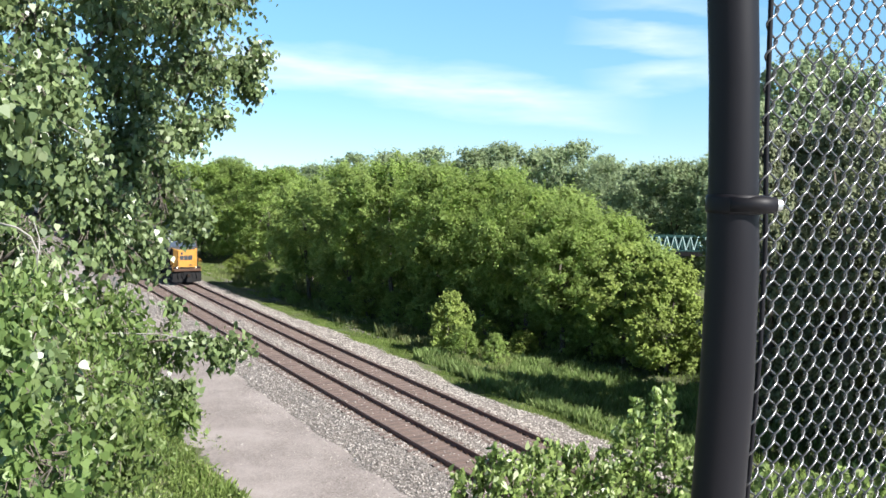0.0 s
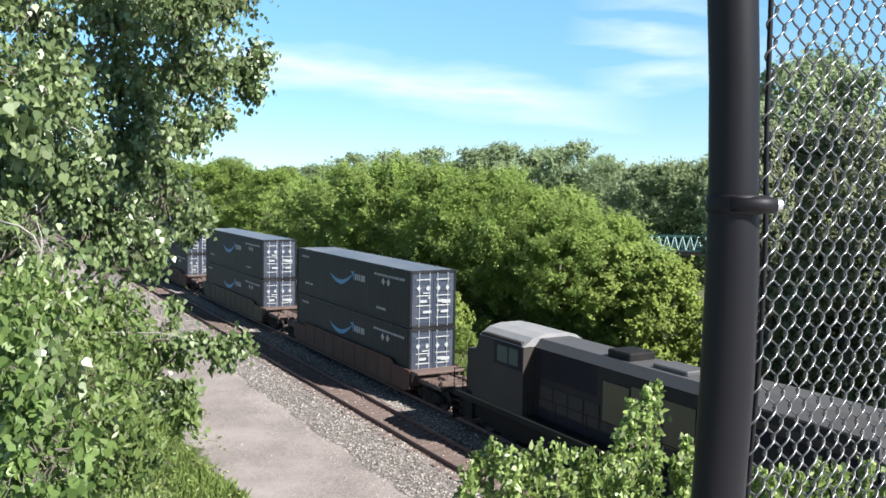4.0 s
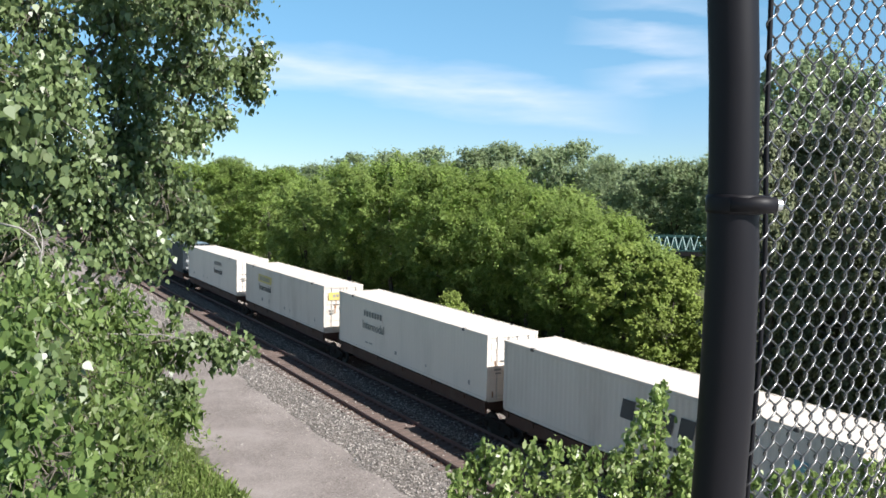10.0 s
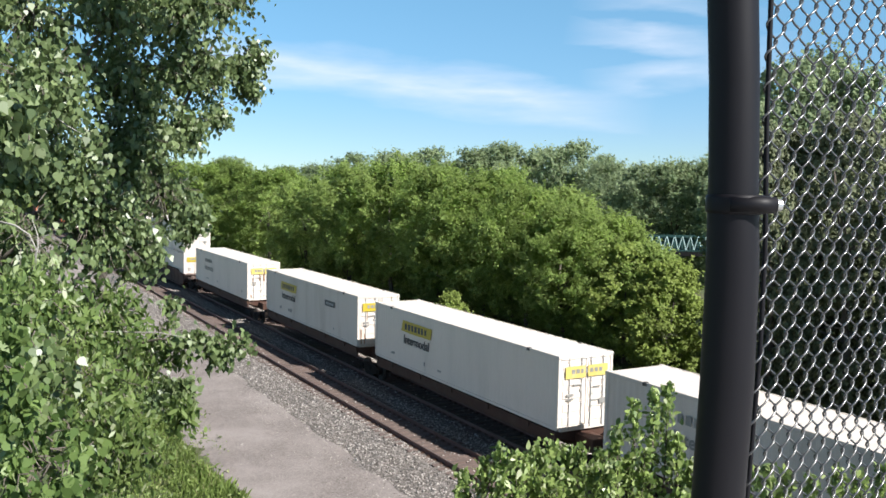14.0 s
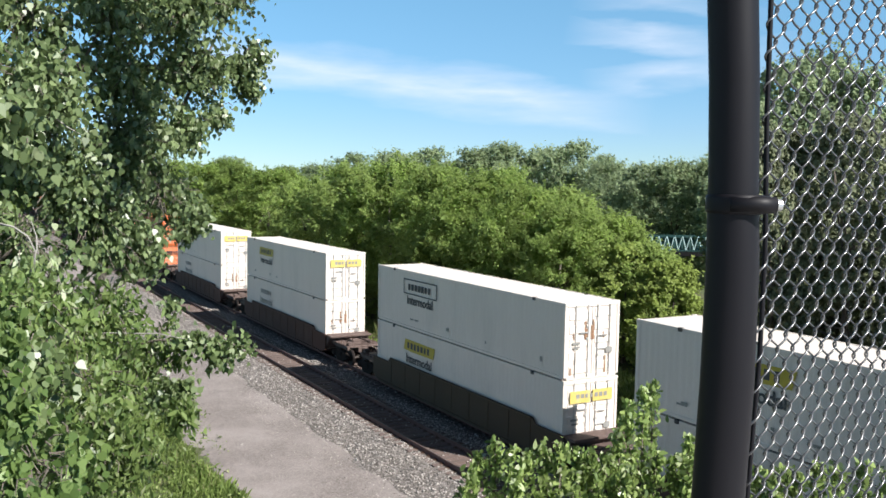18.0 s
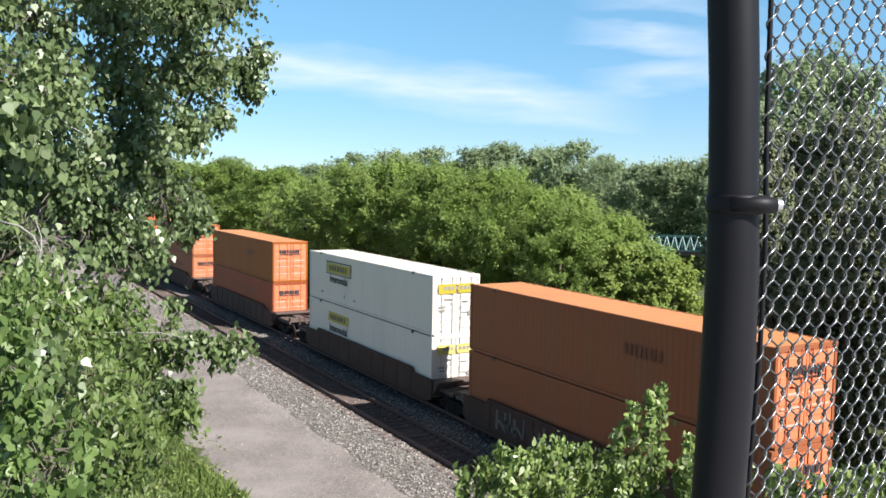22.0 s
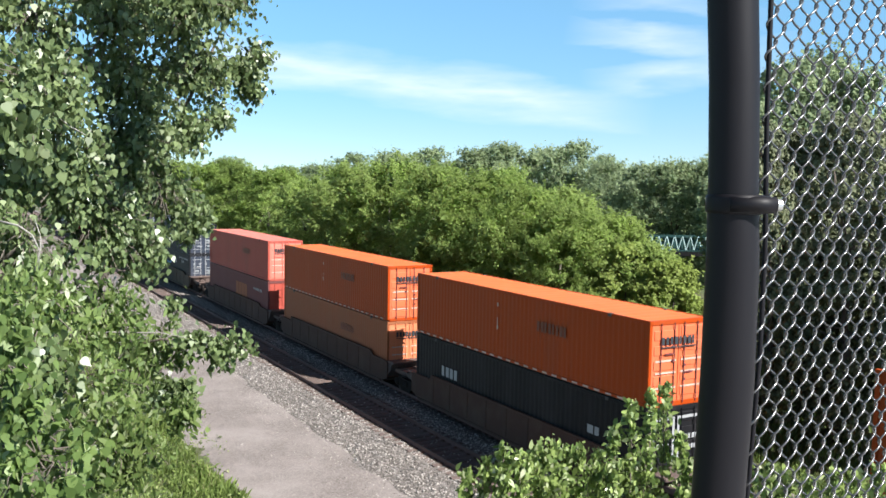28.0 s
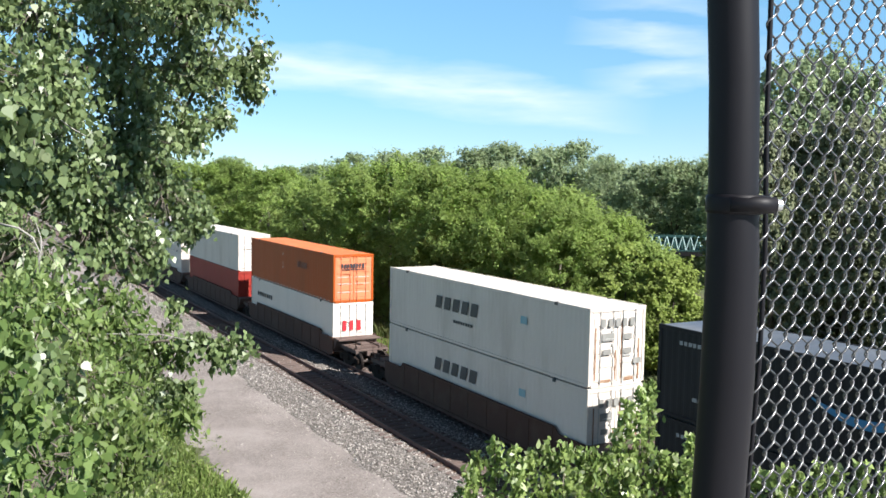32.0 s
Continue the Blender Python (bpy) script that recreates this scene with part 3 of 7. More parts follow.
def ground_height(x, y):
    if y < -11:
        z = -0.72 - 0.10 * min(1, (-11 - y) / 6)
    elif y < 4.5:
        z = -0.72
    else:
        z = -0.72 - 0.75 * min(1, (y - 4.5) / 6) + 0.9 * min(1, max(0, (y - 11) / 14))
    near = -170 < x < 40 and -40 < y < 60
    bump = 0.10 * wob(x, y, 0.35) + 0.05 * wob(x, y, 1.1, 3) if near and (y < -11.5 or y > 5) else 0
    return z + bump + (8.0 * min(1, max(0, (y - 80) / 300)))


sheet("ground", steps((-4000, -400, 600), (-400, -160, 30), (-160, 20, 1.2), (20, 400, 38), (400, 4000, 600)),
      steps((-4000, -300, 600), (-300, -40, 26), (-40, -12, 1.2), (-12, 4.5, 5.5), (4.5, 40, 1.0), (40, 300, 26), (300, 4000, 600)),
      ground_height, M["grass"], "rough grass and weedy soil beside the tracks", "ground")


def road_height(x, y):
    edge = min(1.0, max(0.0, (y + 12.2 - 0.9 * wob(x, 0, 0.25, 7) - 0.35 * wob(x, 0, 1.3, 2)) / 0.5))
    return -0.80 + 0.135 * edge + 0.02 * wob(x, y, 0.5, 5) + 0.012 * wob(x, y, 2.2, 1)


sheet("gravel_road", steps((-600, -130, 40), (-130, -15, 0.45), (-15, 900, 60)), steps((-13.7, -5.3, 0.3)), road_height, M["road"],
      "pale packed gravel service road along the railway", "road")


def bed_height(x, y):
    prof = ((-7.1, -0.82), (-6.65, -0.655), (-5.15, -0.25), (-4.9, -0.2), (1.3, -0.2), (1.6, -0.22), (2.3, -0.45), (4.1, -0.62), (5.2, -0.95))
    yy = y + (0.35 * wob(x, 0, 0.4, 4) if y < -5.3 or y > 2.0 else 0)
    if yy > 2.0:
        # the far shoulder is narrower where the wood crowds it
        edge = 4.95 - 1.1 * math.exp(-((x + 40.5) / 4.5) ** 2) - 1.0 * min(1, max(0, (-63 - x) / 5))
        yy = 2.0 + (yy - 2.0) * 2.9 / (edge - 2.0)
    z = prof[0][1]
    for (a, za), (b, zb) in zip(prof, prof[1:]):
        if yy >= a:
            z = za + (zb - za) * min(1, (yy - a) / (b - a))
    if min(abs(y), abs(y + 3.62)) < 1.2:
        z += 0.006
    return z + 0.035 * wob(x, y, 1.7, 2) + 0.03 * wob(x, y, 4.3, 9)


sheet("ballast_bed", steps((-900, -130, 55), (-130, -15, 0.22), (-15, 900, 60)),
      [-7.1, -6.9, -6.7, -6.5, -6.25, -6.0, -5.75, -5.5, -5.25, -5.05, -4.85, -4.6, -4.3, -3.6, -2.9, -2.6, -2.3, -2.0, -1.8, -1.5, -1.1, -0.7, 0, 0.7, 1.1, 1.35, 1.6, 1.9, 2.3, 2.8, 3.3, 3.7, 4.1, 4.5, 4.9, 5.2, 5.6, 6.0, 6.5, 7.0],
      bed_height, M["ballast"], "grey crushed stone ballast under two tracks", "ballast")


def rail_geo():
    g = Geo()
    prof = [(-0.07, -0.18), (0.07, -0.18), (0.07, -0.165), (0.012, -0.14), (0.012, -0.05), (0.037, -0.04), (0.037, -0.006), (0.03, 0.0),
            (-0.03, 0.0), (-0.037, -0.006), (-0.037, -0.04), (-0.012, -0.05), (-0.012, -0.14), (-0.07, -0.165)]
    return g.prism(prof, -900.0, 900.0, "x")


def tie_geo(rng):
    g = Geo()
    g.cbox(-0.115, 0.115, -1.3, 1.3, -0.38, -0.165, 0.012)
    g.v = [(x + rng.uniform(-0.006, 0.006), y + rng.uniform(-0.03, 0.03), z) for x, y, z in g.v]
    return g


def tracks():
    rng = random.Random(4)
    rail = rail_geo().mesh("rail", M["rail"])
    head = Geo().box(-900, 900, -0.026, 0.026, 0.0, 0.004).mesh("running_band", M["railtop"])
    tie_meshes = [tie_geo(rng).mesh("tie", M["tie"]) for _ in range(4)]
    plate = Geo().box(-0.09, 0.09, -0.18, 0.18, -0.168, -0.155)
    for s in (-1, 1):
        for e in (-0.09, 0.09):
            plate.box(e * 0.6 - 0.012, e * 0.6 + 0.012, s * 0.09 - 0.02, s * 0.09 + 0.02, -0.16, -0.125)
    for y0 in TRACKS:
        root = thing("railway_track", "rusty steel rails spiked to weathered wooden ties", "track", "parallel tracks", "structure")
        root.location = (0, y0, 0)
        for s in (-0.7525, 0.7525):
            r = part("rail", rail, None, root, at=(0, s, 0))
            part("running_band", head, None, r, "worn bright strip on the rail head")
        plates = Geo()
        x = -150.0
        while x < 0.0:
            jig = rng.uniform(-0.03, 0.03)
            t = part("tie", rng.choice(tie_meshes), None, root, at=(x + jig, rng.uniform(-0.05, 0.05), rng.uniform(-0.012, 0.006)))
            t.rotation_euler = (0, 0, rng.uniform(-0.012, 0.012))
            for s in (-0.7525, 0.7525):
                plates.add([(a + x + jig, b + s, c) for a, b, c in plate.v], plate.f)
            x += 0.52
        tagged(part("tie_plates", plates, M["plate"], root, "rusty steel tie plates and spikes"), kind="stuff")
    g = Geo()
    for x in itertools.chain((-900 + 1.6 * k for k in range(468)), (1.0 + 1.6 * k for k in range(560))):
        for y0 in TRACKS:
            g.box(x - 0.12, x + 0.12, y0 - 1.3, y0 + 1.3, -0.36, -0.168)
    tagged(new("distant_ties", g.mesh("distant_ties", M["tie"])), "weathered wooden ties under the far rails", "ties", kind="stuff")


def scatter_stones(name, count, xr, yr, height, size, label, fade=None):
    """Loose stones as one object."""
    rng = np.random.default_rng(3)
    base = np.array([(1, 0, 0), (-1, 0, 0), (0, 1, 0), (0, -1, 0), (0, 0, 1), (0, 0, -1)], float)
    faces = np.array([(0, 2, 4), (2, 1, 4), (1, 3, 4), (3, 0, 4), (2, 0, 5), (1, 2, 5), (3, 1, 5), (0, 3, 5)])
    u = rng.random(count)
    x = xr[1] - (xr[1] - xr[0]) * u ** 1.7
    y = rng.uniform(*yr, count)
    keep = np.ones(count, bool) if fade is None else rng.random(count) < np.exp(-np.maximum(0, fade - y) / 0.55) + 0.015
    for y0 in TRACKS:
        for s in (-0.7525, 0.7525):
            keep &= np.abs(y - y0 - s) > 0.12
        keep &= (np.abs(y - y0) > 0.95) | (rng.random(count) < 0.12)
    x, y = x[keep], y[keep]
    k = len(x)
    z = np.array([height(a, b) for a, b in zip(x, y)])
    s = rng.uniform(*size, k)
    v = base[None] * s[:, None, None] * rng.uniform(0.55, 1.3, (k, 6, 3))
    a = rng.uniform(0, 2 * np.pi, k)
    c, d = np.cos(a)[:, None], np.sin(a)[:, None]
    vx, vy = v[..., 0] * c - v[..., 1] * d, v[..., 0] * d + v[..., 1] * c
    v = np.stack([vx + x[:, None], vy + y[:, None], v[..., 2] * 0.75 + z[:, None] + 0.3 * s[:, None]], -1)
    f = (faces[None] + (np.arange(k) * 6)[:, None, None]).reshape(-1, 3)
    return soup(name, v.reshape(-1, 3), f, STONE, label, "stones")


def soup(name, verts, faces, material, label, category, kind="stuff", parent=None):
    """A mesh from arrays of vertices and equal faces."""
    me = bpy.data.meshes.new(name)
    n, k = len(verts), faces.shape[1]
    me.vertices.add(n)
    me.vertices.foreach_set("co", np.ascontiguousarray(verts, dtype=np.float32).ravel())
    me.loops.add(faces.size)
    me.loops.foreach_set("vertex_index", np.ascontiguousarray(faces, dtype=np.int32).ravel())
    me.polygons.add(len(faces))
    me.polygons.foreach_set("loop_start", np.arange(0, faces.size, k, dtype=np.int32))
    me.update(calc_edges=True)
    me.materials.append(material)
    ob = new(name, me)
    ob.parent = parent
    return tagged(ob, label, category if parent is None else "", kind=kind if parent is None else "")


def stone_material():
    m = stony("loose_ballast", (0.2, 0.19, 0.18), (0.66, 0.63, 0.6), 3.0, 0.2)
    nt = m.node_tree
    geo, ramp = nt.nodes.new("ShaderNodeNewGeometry"), nt.nodes.new("ShaderNodeValToRGB")
    e = ramp.color_ramp.elements
    e[0].color, e[1].color = (0.09, 0.076, 0.067, 1), (0.52, 0.475, 0.435, 1)
    nt.links.new(geo.outputs["Random Per Island"], ramp.inputs["Fac"])
    nt.links.new(ramp.outputs["Color"], nt.nodes["Principled BSDF"].inputs["Base Color"])
    return m


STONE = stone_material()
tracks()
scatter_stones("ballast_stones", 52000, (-95, -18), (-6.7, 4.4), bed_height, (0.025, 0.06), "loose grey crushed stones of the track bed")
scatter_stones("stray_stones", 26000, (-95, -18), (-11.0, -5.6), road_height, (0.012, 0.038), "stray ballast stones on the edge of the gravel road", -6.6)


# ---------------------------------------------------------------- plants
def leaf_soup(name, centres, ways, sizes, shape, material, rng, parent=None, label="", category="leaves", droop=0.0):
    """Leaves as little folded plates. shape: outline of (along, across) points of a unit leaf."""
    k, n = len(centres), len(shape)
    w = ways / np.linalg.norm(ways, axis=1, keepdims=True)
    t = rng.normal(size=(k, 3))
    t[:, 2] -= droop
    t -= w * (t * w).sum(1, keepdims=True)
    t /= np.linalg.norm(t, axis=1, keepdims=True)
    b = np.cross(w, t)
    sh = np.array(shape, float)
    fold = np.abs(sh[:, 1]) * 0.35
    v = centres[:, None] + sizes[:, None, None] * (t[:, None] * sh[None, :, 0, None] + b[:, None] * sh[None, :, 1, None] + w[:, None] * fold[None, :, None])
    f = np.arange(k * n).reshape(k, n)
    return soup(name, v.reshape(-1, 3), f, material, label, category, parent=parent)


CLUMP = ((-0.5, 0.0), (-0.15, 0.42), (0.2, 0.3), (0.5, 0.05), (0.1, -0.38), (-0.25, -0.33))
LANCE = ((-0.5, 0.0), (-0.3, 0.22), (0.0, 0.27), (0.32, 0.14), (0.62, 0.0), (0.32, -0.14), (0.0, -0.27), (-0.3, -0.22))
SLIM = ((-0.5, 0.0), (-0.2, 0.15), (0.15, 0.16), (0.55, 0.0), (0.15, -0.16), (-0.2, -0.15))
DELTOID = ((-0.44, 0.0), (-0.42, 0.22), (-0.24, 0.40), (0.0, 0.37), (0.30, 0.17), (0.62, 0.0), (0.30, -0.17), (0.0, -0.37), (-0.24, -0.40), (-0.42, -0.22))


def limbs(root, trunk, tips, r0, rng, material):
    """A tapered trunk and limbs towards the tips."""
    a, b = Vector(trunk[0]), Vector(trunk[1])
    pts = [a.lerp(b, i / 5) + Vector((rng.uniform(-1, 1), rng.uniform(-1, 1), 0)) * 0.02 * (b - a).length * (0 < i < 5) for i in range(6)]
    part("trunk", Geo().tube(pts, [r0 * (1.15 - 0.75 * i / 5) for i in range(6)], 8), material, root, smooth=True)
    for tip in tips:
        tip = Vector(tip)
        s = a.lerp(b, rng.uniform(0.35, 0.95))
        mid = s.lerp(tip, 0.5) + Vector((rng.uniform(-1, 1), rng.uniform(-1, 1), rng.uniform(0, 1))) * 0.08 * (tip - s).length
        r = r0 * rng.uniform(0.22, 0.4)
        part("limb", Geo().tube([s, s.lerp(mid, 0.5), mid, mid.lerp(tip, 0.6), tip], [r, r * 0.85, r * 0.65, r * 0.4, r * 0.12], 5), material, root, smooth=True)


def broad_tree(seed, h, rad, low, leaves, leaf, material, label, under=0.6):
    """A leafy tree of unit-free size: lobes of leaves round limbs, open below `low` of its height."""
    rng, pr = np.random.default_rng(seed), random.Random(seed)
    root = thing("tree", label, "tree", "trees beside the railway")
    lobes = []
    for i in range(210):
        u, a = rng.random() ** 0.9, rng.uniform(0, 2 * math.pi)
        width = rad * (math.sqrt(max(0.0, 1 - ((u - 0.42) / 0.6) ** 2)) if u > 0.42 else under + (1 - under) * (u / 0.42) ** 0.8)
        width *= 0.88 + 0.14 * math.sin(2 * a + seed) + 0.10 * math.sin(5 * a + 7 * u + seed)
        q = math.sqrt(rng.uniform(0.3, 1.0)) * (0.92 if u < 0.8 else 0.78)
        lobes.append((np.array((math.cos(a) * width * q, math.sin(a) * width * q, h * (low + (0.965 - low) * (0.03 + 0.95 * u)))), rad * rng.uniform(0.10, 0.23)))
    limbs(root, ((0, 0, -0.6), (rng.uniform(-0.5, 0.5), rng.uniform(-0.5, 0.5), h * 0.62)), [l[0] for l in lobes[:9]], 0.035 * h ** 0.9 * 0.55, pr, M["bark"])
    cs, ws, ss = [], [], []
    per = leaves // len(lobes) // 9
    for c, r in lobes:
        # each lobe is a handful of upward sprays
        for _ in range(9):
            d = rng.normal(size=3)
            d[2] = abs(d[2]) * 0.9 + 0.25 if rng.random() < 0.8 else d[2]
            d[:2] += c[:2] / rad * 0.5
            d /= np.linalg.norm(d)
            reach = r * rng.uniform(0.7, 1.75)
            u = rng.random((per, 1)) ** 0.75
            cs.append(c + d * reach * u + rng.normal(size=(per, 3)) * r * 0.26 * (1.15 - u) - (0, 0, r * 0.35))
            ws.append(d * 0.8 + rng.normal(size=(per, 3)) * 0.42 + (0.4, 0.05, 0.38))
            ss.append(leaf * rng.uniform(0.55, 1.25, per))
    leaf_soup("crown", np.concatenate(cs), np.concatenate(ws), np.concatenate(ss), CLUMP, material, rng, root, "")
    return root


def plant(models, rows, rng, zs, base_h, base_r):
    for i, (x, y, h, r) in enumerate(rows):
        m = models[i % len(models)]
        ob = copy_thing(m, pose(x, y, zs(x, y), 0, 0, rng.uniform(0, 360)))
        ob.scale = (r / base_r, r / base_r, h / base_h)


def woods():
    rng = random.Random(8)
    near = [broad_tree(20 + i, 12.0, 5.0, 0.2, 52000, 0.165, M["leaf_mid"], "bushy bright green tree with a rounded crown beside the tracks", 0.32) for i in range(5)]
    skirt = [broad_tree(30 + i, 12.0, 5.0, 0.0, 40000, 0.19, M["leaf_mid"], "bushy green tree with leaves down to the ground", 0.8) for i in range(2)]
    far = [broad_tree(40 + i, 17.0, 7.0, 0.03, 19000, 0.33, M["leaf_far_hazed"], "tall green tree in the wood behind, leaves paled with painted haze") for i in range(4)]
    front = FRONT_TREES
    low = LOW_TREES
    light = [broad_tree(60 + i, 8.0, 3.6, 0.02, 30000, 0.17, M["leaf_light"], "light yellow-green bushy young tree at the edge of the wood", 0.5) for i in range(2)]
    for m, (x, y, h, r) in zip(light, BUSH_TREES):
        m.location = (x, y, ground_height(x, y))
        m.scale = (r / 3.6, r / 3.6, h / 8.0)
    plant(light, BUSH_TREES[2:], rng, ground_height, 8.0, 3.6)
    dull = [broad_tree(70 + i, 16.0, 4.0, 0.0, 34000, 0.2, M["leaf_dull"], "tall dull grey-green tree close behind the fence", 0.6) for i in range(3)]
    for m, (x, y, h, r) in zip(dull, SHADE_TREES):
        m.location = (x, y, ground_height(x, y))
        m.scale = (r / 4.0, r / 4.0, h / 16.0)
    plant(dull, SHADE_TREES[3:], rng, ground_height, 16.0, 4.0)
    # added tree, hidden by the post, that throws shade on the verge
    tall = broad_tree(75, 16.0, 3.4, 0.6, 16000, 0.22, M["leaf_dull"], "tall high-crowned tree added behind the post to shade the verge")
    tall.location = (-28.0, 11.2, ground_height(-28.0, 11.2))
    tall.scale = (0.55, 0.55, 0.95)
    plant(near, front, rng, ground_height, 12.0, 5.0)
    plant(skirt, low, rng, ground_height, 12.0, 5.0)
    plant(skirt, LEFT_TREES, rng, ground_height, 12.0, 5.0)
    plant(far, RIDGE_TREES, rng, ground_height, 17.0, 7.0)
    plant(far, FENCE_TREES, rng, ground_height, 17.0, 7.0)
    for m in near + far + skirt:
        m.location = HIDE[len(HIDE_USED)]
        HIDE_USED.append(1)
        m.location.z = ground_height(m.location.x, m.location.y)


# the models themselves stand in the far wood
HIDE_USED = []
HIDE = [Vector(p) for p in ((-232, 30, 0), (-240, 18, 0), (-236, 6, 0), (-243, -6, 0), (-246, -18, 0), (-180, 70, 0), (-150, 76, 0), (-120, 80, 0), (-95, 82, 0), (-190, 34, 0), (-205, 26, 0))]

FRONT_TREES = ((-43.6, 18.9, 8.0, 3.8), (-48.0, 19.8, 9.8, 4.6), (-48.0, 15.7, 10.7, 4.7), (-52.7, 15.7, 12.0, 5.1), (-57.6, 15.3, 13.1, 5.7), (-62.9, 14.2, 13.3, 5.7), (-70.3, 13.7, 14.2, 6.0), (-76.3, 12.0, 14.0, 6.0), (-84.3, 11.0, 12.8, 5.4), (-64.0, 20.5, 13.2, 6.0), (-56.0, 21.0, 11.5, 5.5), (-74.0, 20.0, 13.5, 6.0))

LOW_TREES = ((-72.4, 17.5, 8.5, 4.5), (-63.8, 18.0, 8.5, 4.5), (-57.4, 18.0, 8.0, 4.3), (-51.5, 18.0, 7.5, 3.9), (-46.6, 17.4, 7.0, 3.5), (-79.4, 17.0, 8.5, 4.5), (-87.0, 16.5, 8.5, 4.5), (-96.0, 15.7, 10.0, 5.0))

SHADE_TREES = ((-29.5, 14.8, 15.5, 3.8), (-26.2, 15.4, 16.0, 3.6), (-21.6, 15.8, 14.5, 3.4), (-33.5, 25.5, 14.0, 4.2), (-30.0, 27.0, 16.0, 4.2), (-37.0, 29.0, 13.0, 4.2), (-26.5, 20.5, 13.0, 3.4), (-18.6, 17.5, 16.0, 3.6))

LEFT_TREES = ((-121.3, 19.0, 13.5, 6.5), (-128.4, 16.6, 14.3, 6.5), (-136.2, 13.1, 14.7, 6.5), (-141.8, 9.2, 14.2, 6.5), (-146.7, 4.5, 14.4, 6.5), (-159.4, 23.0, 15.1, 7.0), (-173.6, 18.0, 15.5, 7.0), (-144.2, 29.6, 13.6, 6.0), )

RIDGE_TREES = ((-104.2, 59.9, 18.4, 7.5), (-114.6, 61.7, 17.6, 7.0), (-117.3, 57.0, 18.2, 8.0), (-120.4, 51.5, 17.2, 7.0), (-132.3, 50.7, 17.9, 8.0), (-144.7, 49.2, 17.3, 8.0), (-157.5, 46.8, 17.1, 8.0), (-93.9, 57.7, 14.9, 6.0), (-83.8, 55.2, 14.6, 6.5), (-78.0, 55.3, 14.8, 6.0), (-76.2, 58.6, 15.1, 6.0), (-218.4, 40.6, 17.2, 10.0), (-212.1, 51.8, 15.3, 10.0), (-189.1, 52.0, 15.4, 9.0), (-144.0, 70.8, 18.7, 8.0), (-108.0, 73.6, 14.4, 7.0), (-97.6, 71.6, 15.0, 7.0), (-71.1, 57.3, 15.8, 6.0), )

# seventh to tenth: unseen trees added to throw shade on the wood
FENCE_TREES = ((-45.2, 33.9, 21.5, 6.0), (-46.5, 39.8, 22.7, 6.5), (-42.6, 39.2, 20.8, 5.0), (-39.2, 40.0, 17.2, 5.5), (-50.2, 37.3, 15.1, 5.5), (-68.7, 69.3, 26.4, 6.0), (-21.5, 26.5, 16.0, 4.0), (-27.5, 36.0, 18.0, 5.5), (-25.0, 31.0, 19.0, 6.0), (-30.0, 43.0, 21.0, 6.5), (-28.5, 27.0, 9.0, 4.0))

SHRUBS = ((-50.6, 8.3, 4.7, 1.55), (-46.4, 9.2, 2.6, 0.9), (-52.5, 9.4, 3.0, 1.3), (-57.0, 12.3, 2.6, 1.6), (-66.0, 12.0, 3.0, 2.0), (-61.5, 12.4, 3.2, 2.0), (-70.5, 11.4, 3.2, 2.1), (-75.5, 10.8, 3.0, 2.0), (-53.0, 12.6, 2.6, 1.6), (-48.4, 12.8, 2.2, 1.4), (-84.0, 8.0, 2.6, 1.5), (-95.0, 9.0, 3.0, 1.8), (-106.0, 10.0, 3.0, 2.0), (-48.6, 8.2, 2.6, 1.1), (-78.0, 7.0, 1.4, 0.8), (-46.0, 26.0, 2.4, 1.7), (-50.0, 30.0, 2.6, 2.0))


BUSH_TREES = ((-44.0, 17.8, 7.9, 3.8), (-40.2, 17.9, 7.3, 3.4), (-48.0, 18.0, 7.2, 3.5))
woods()


LEANING = []


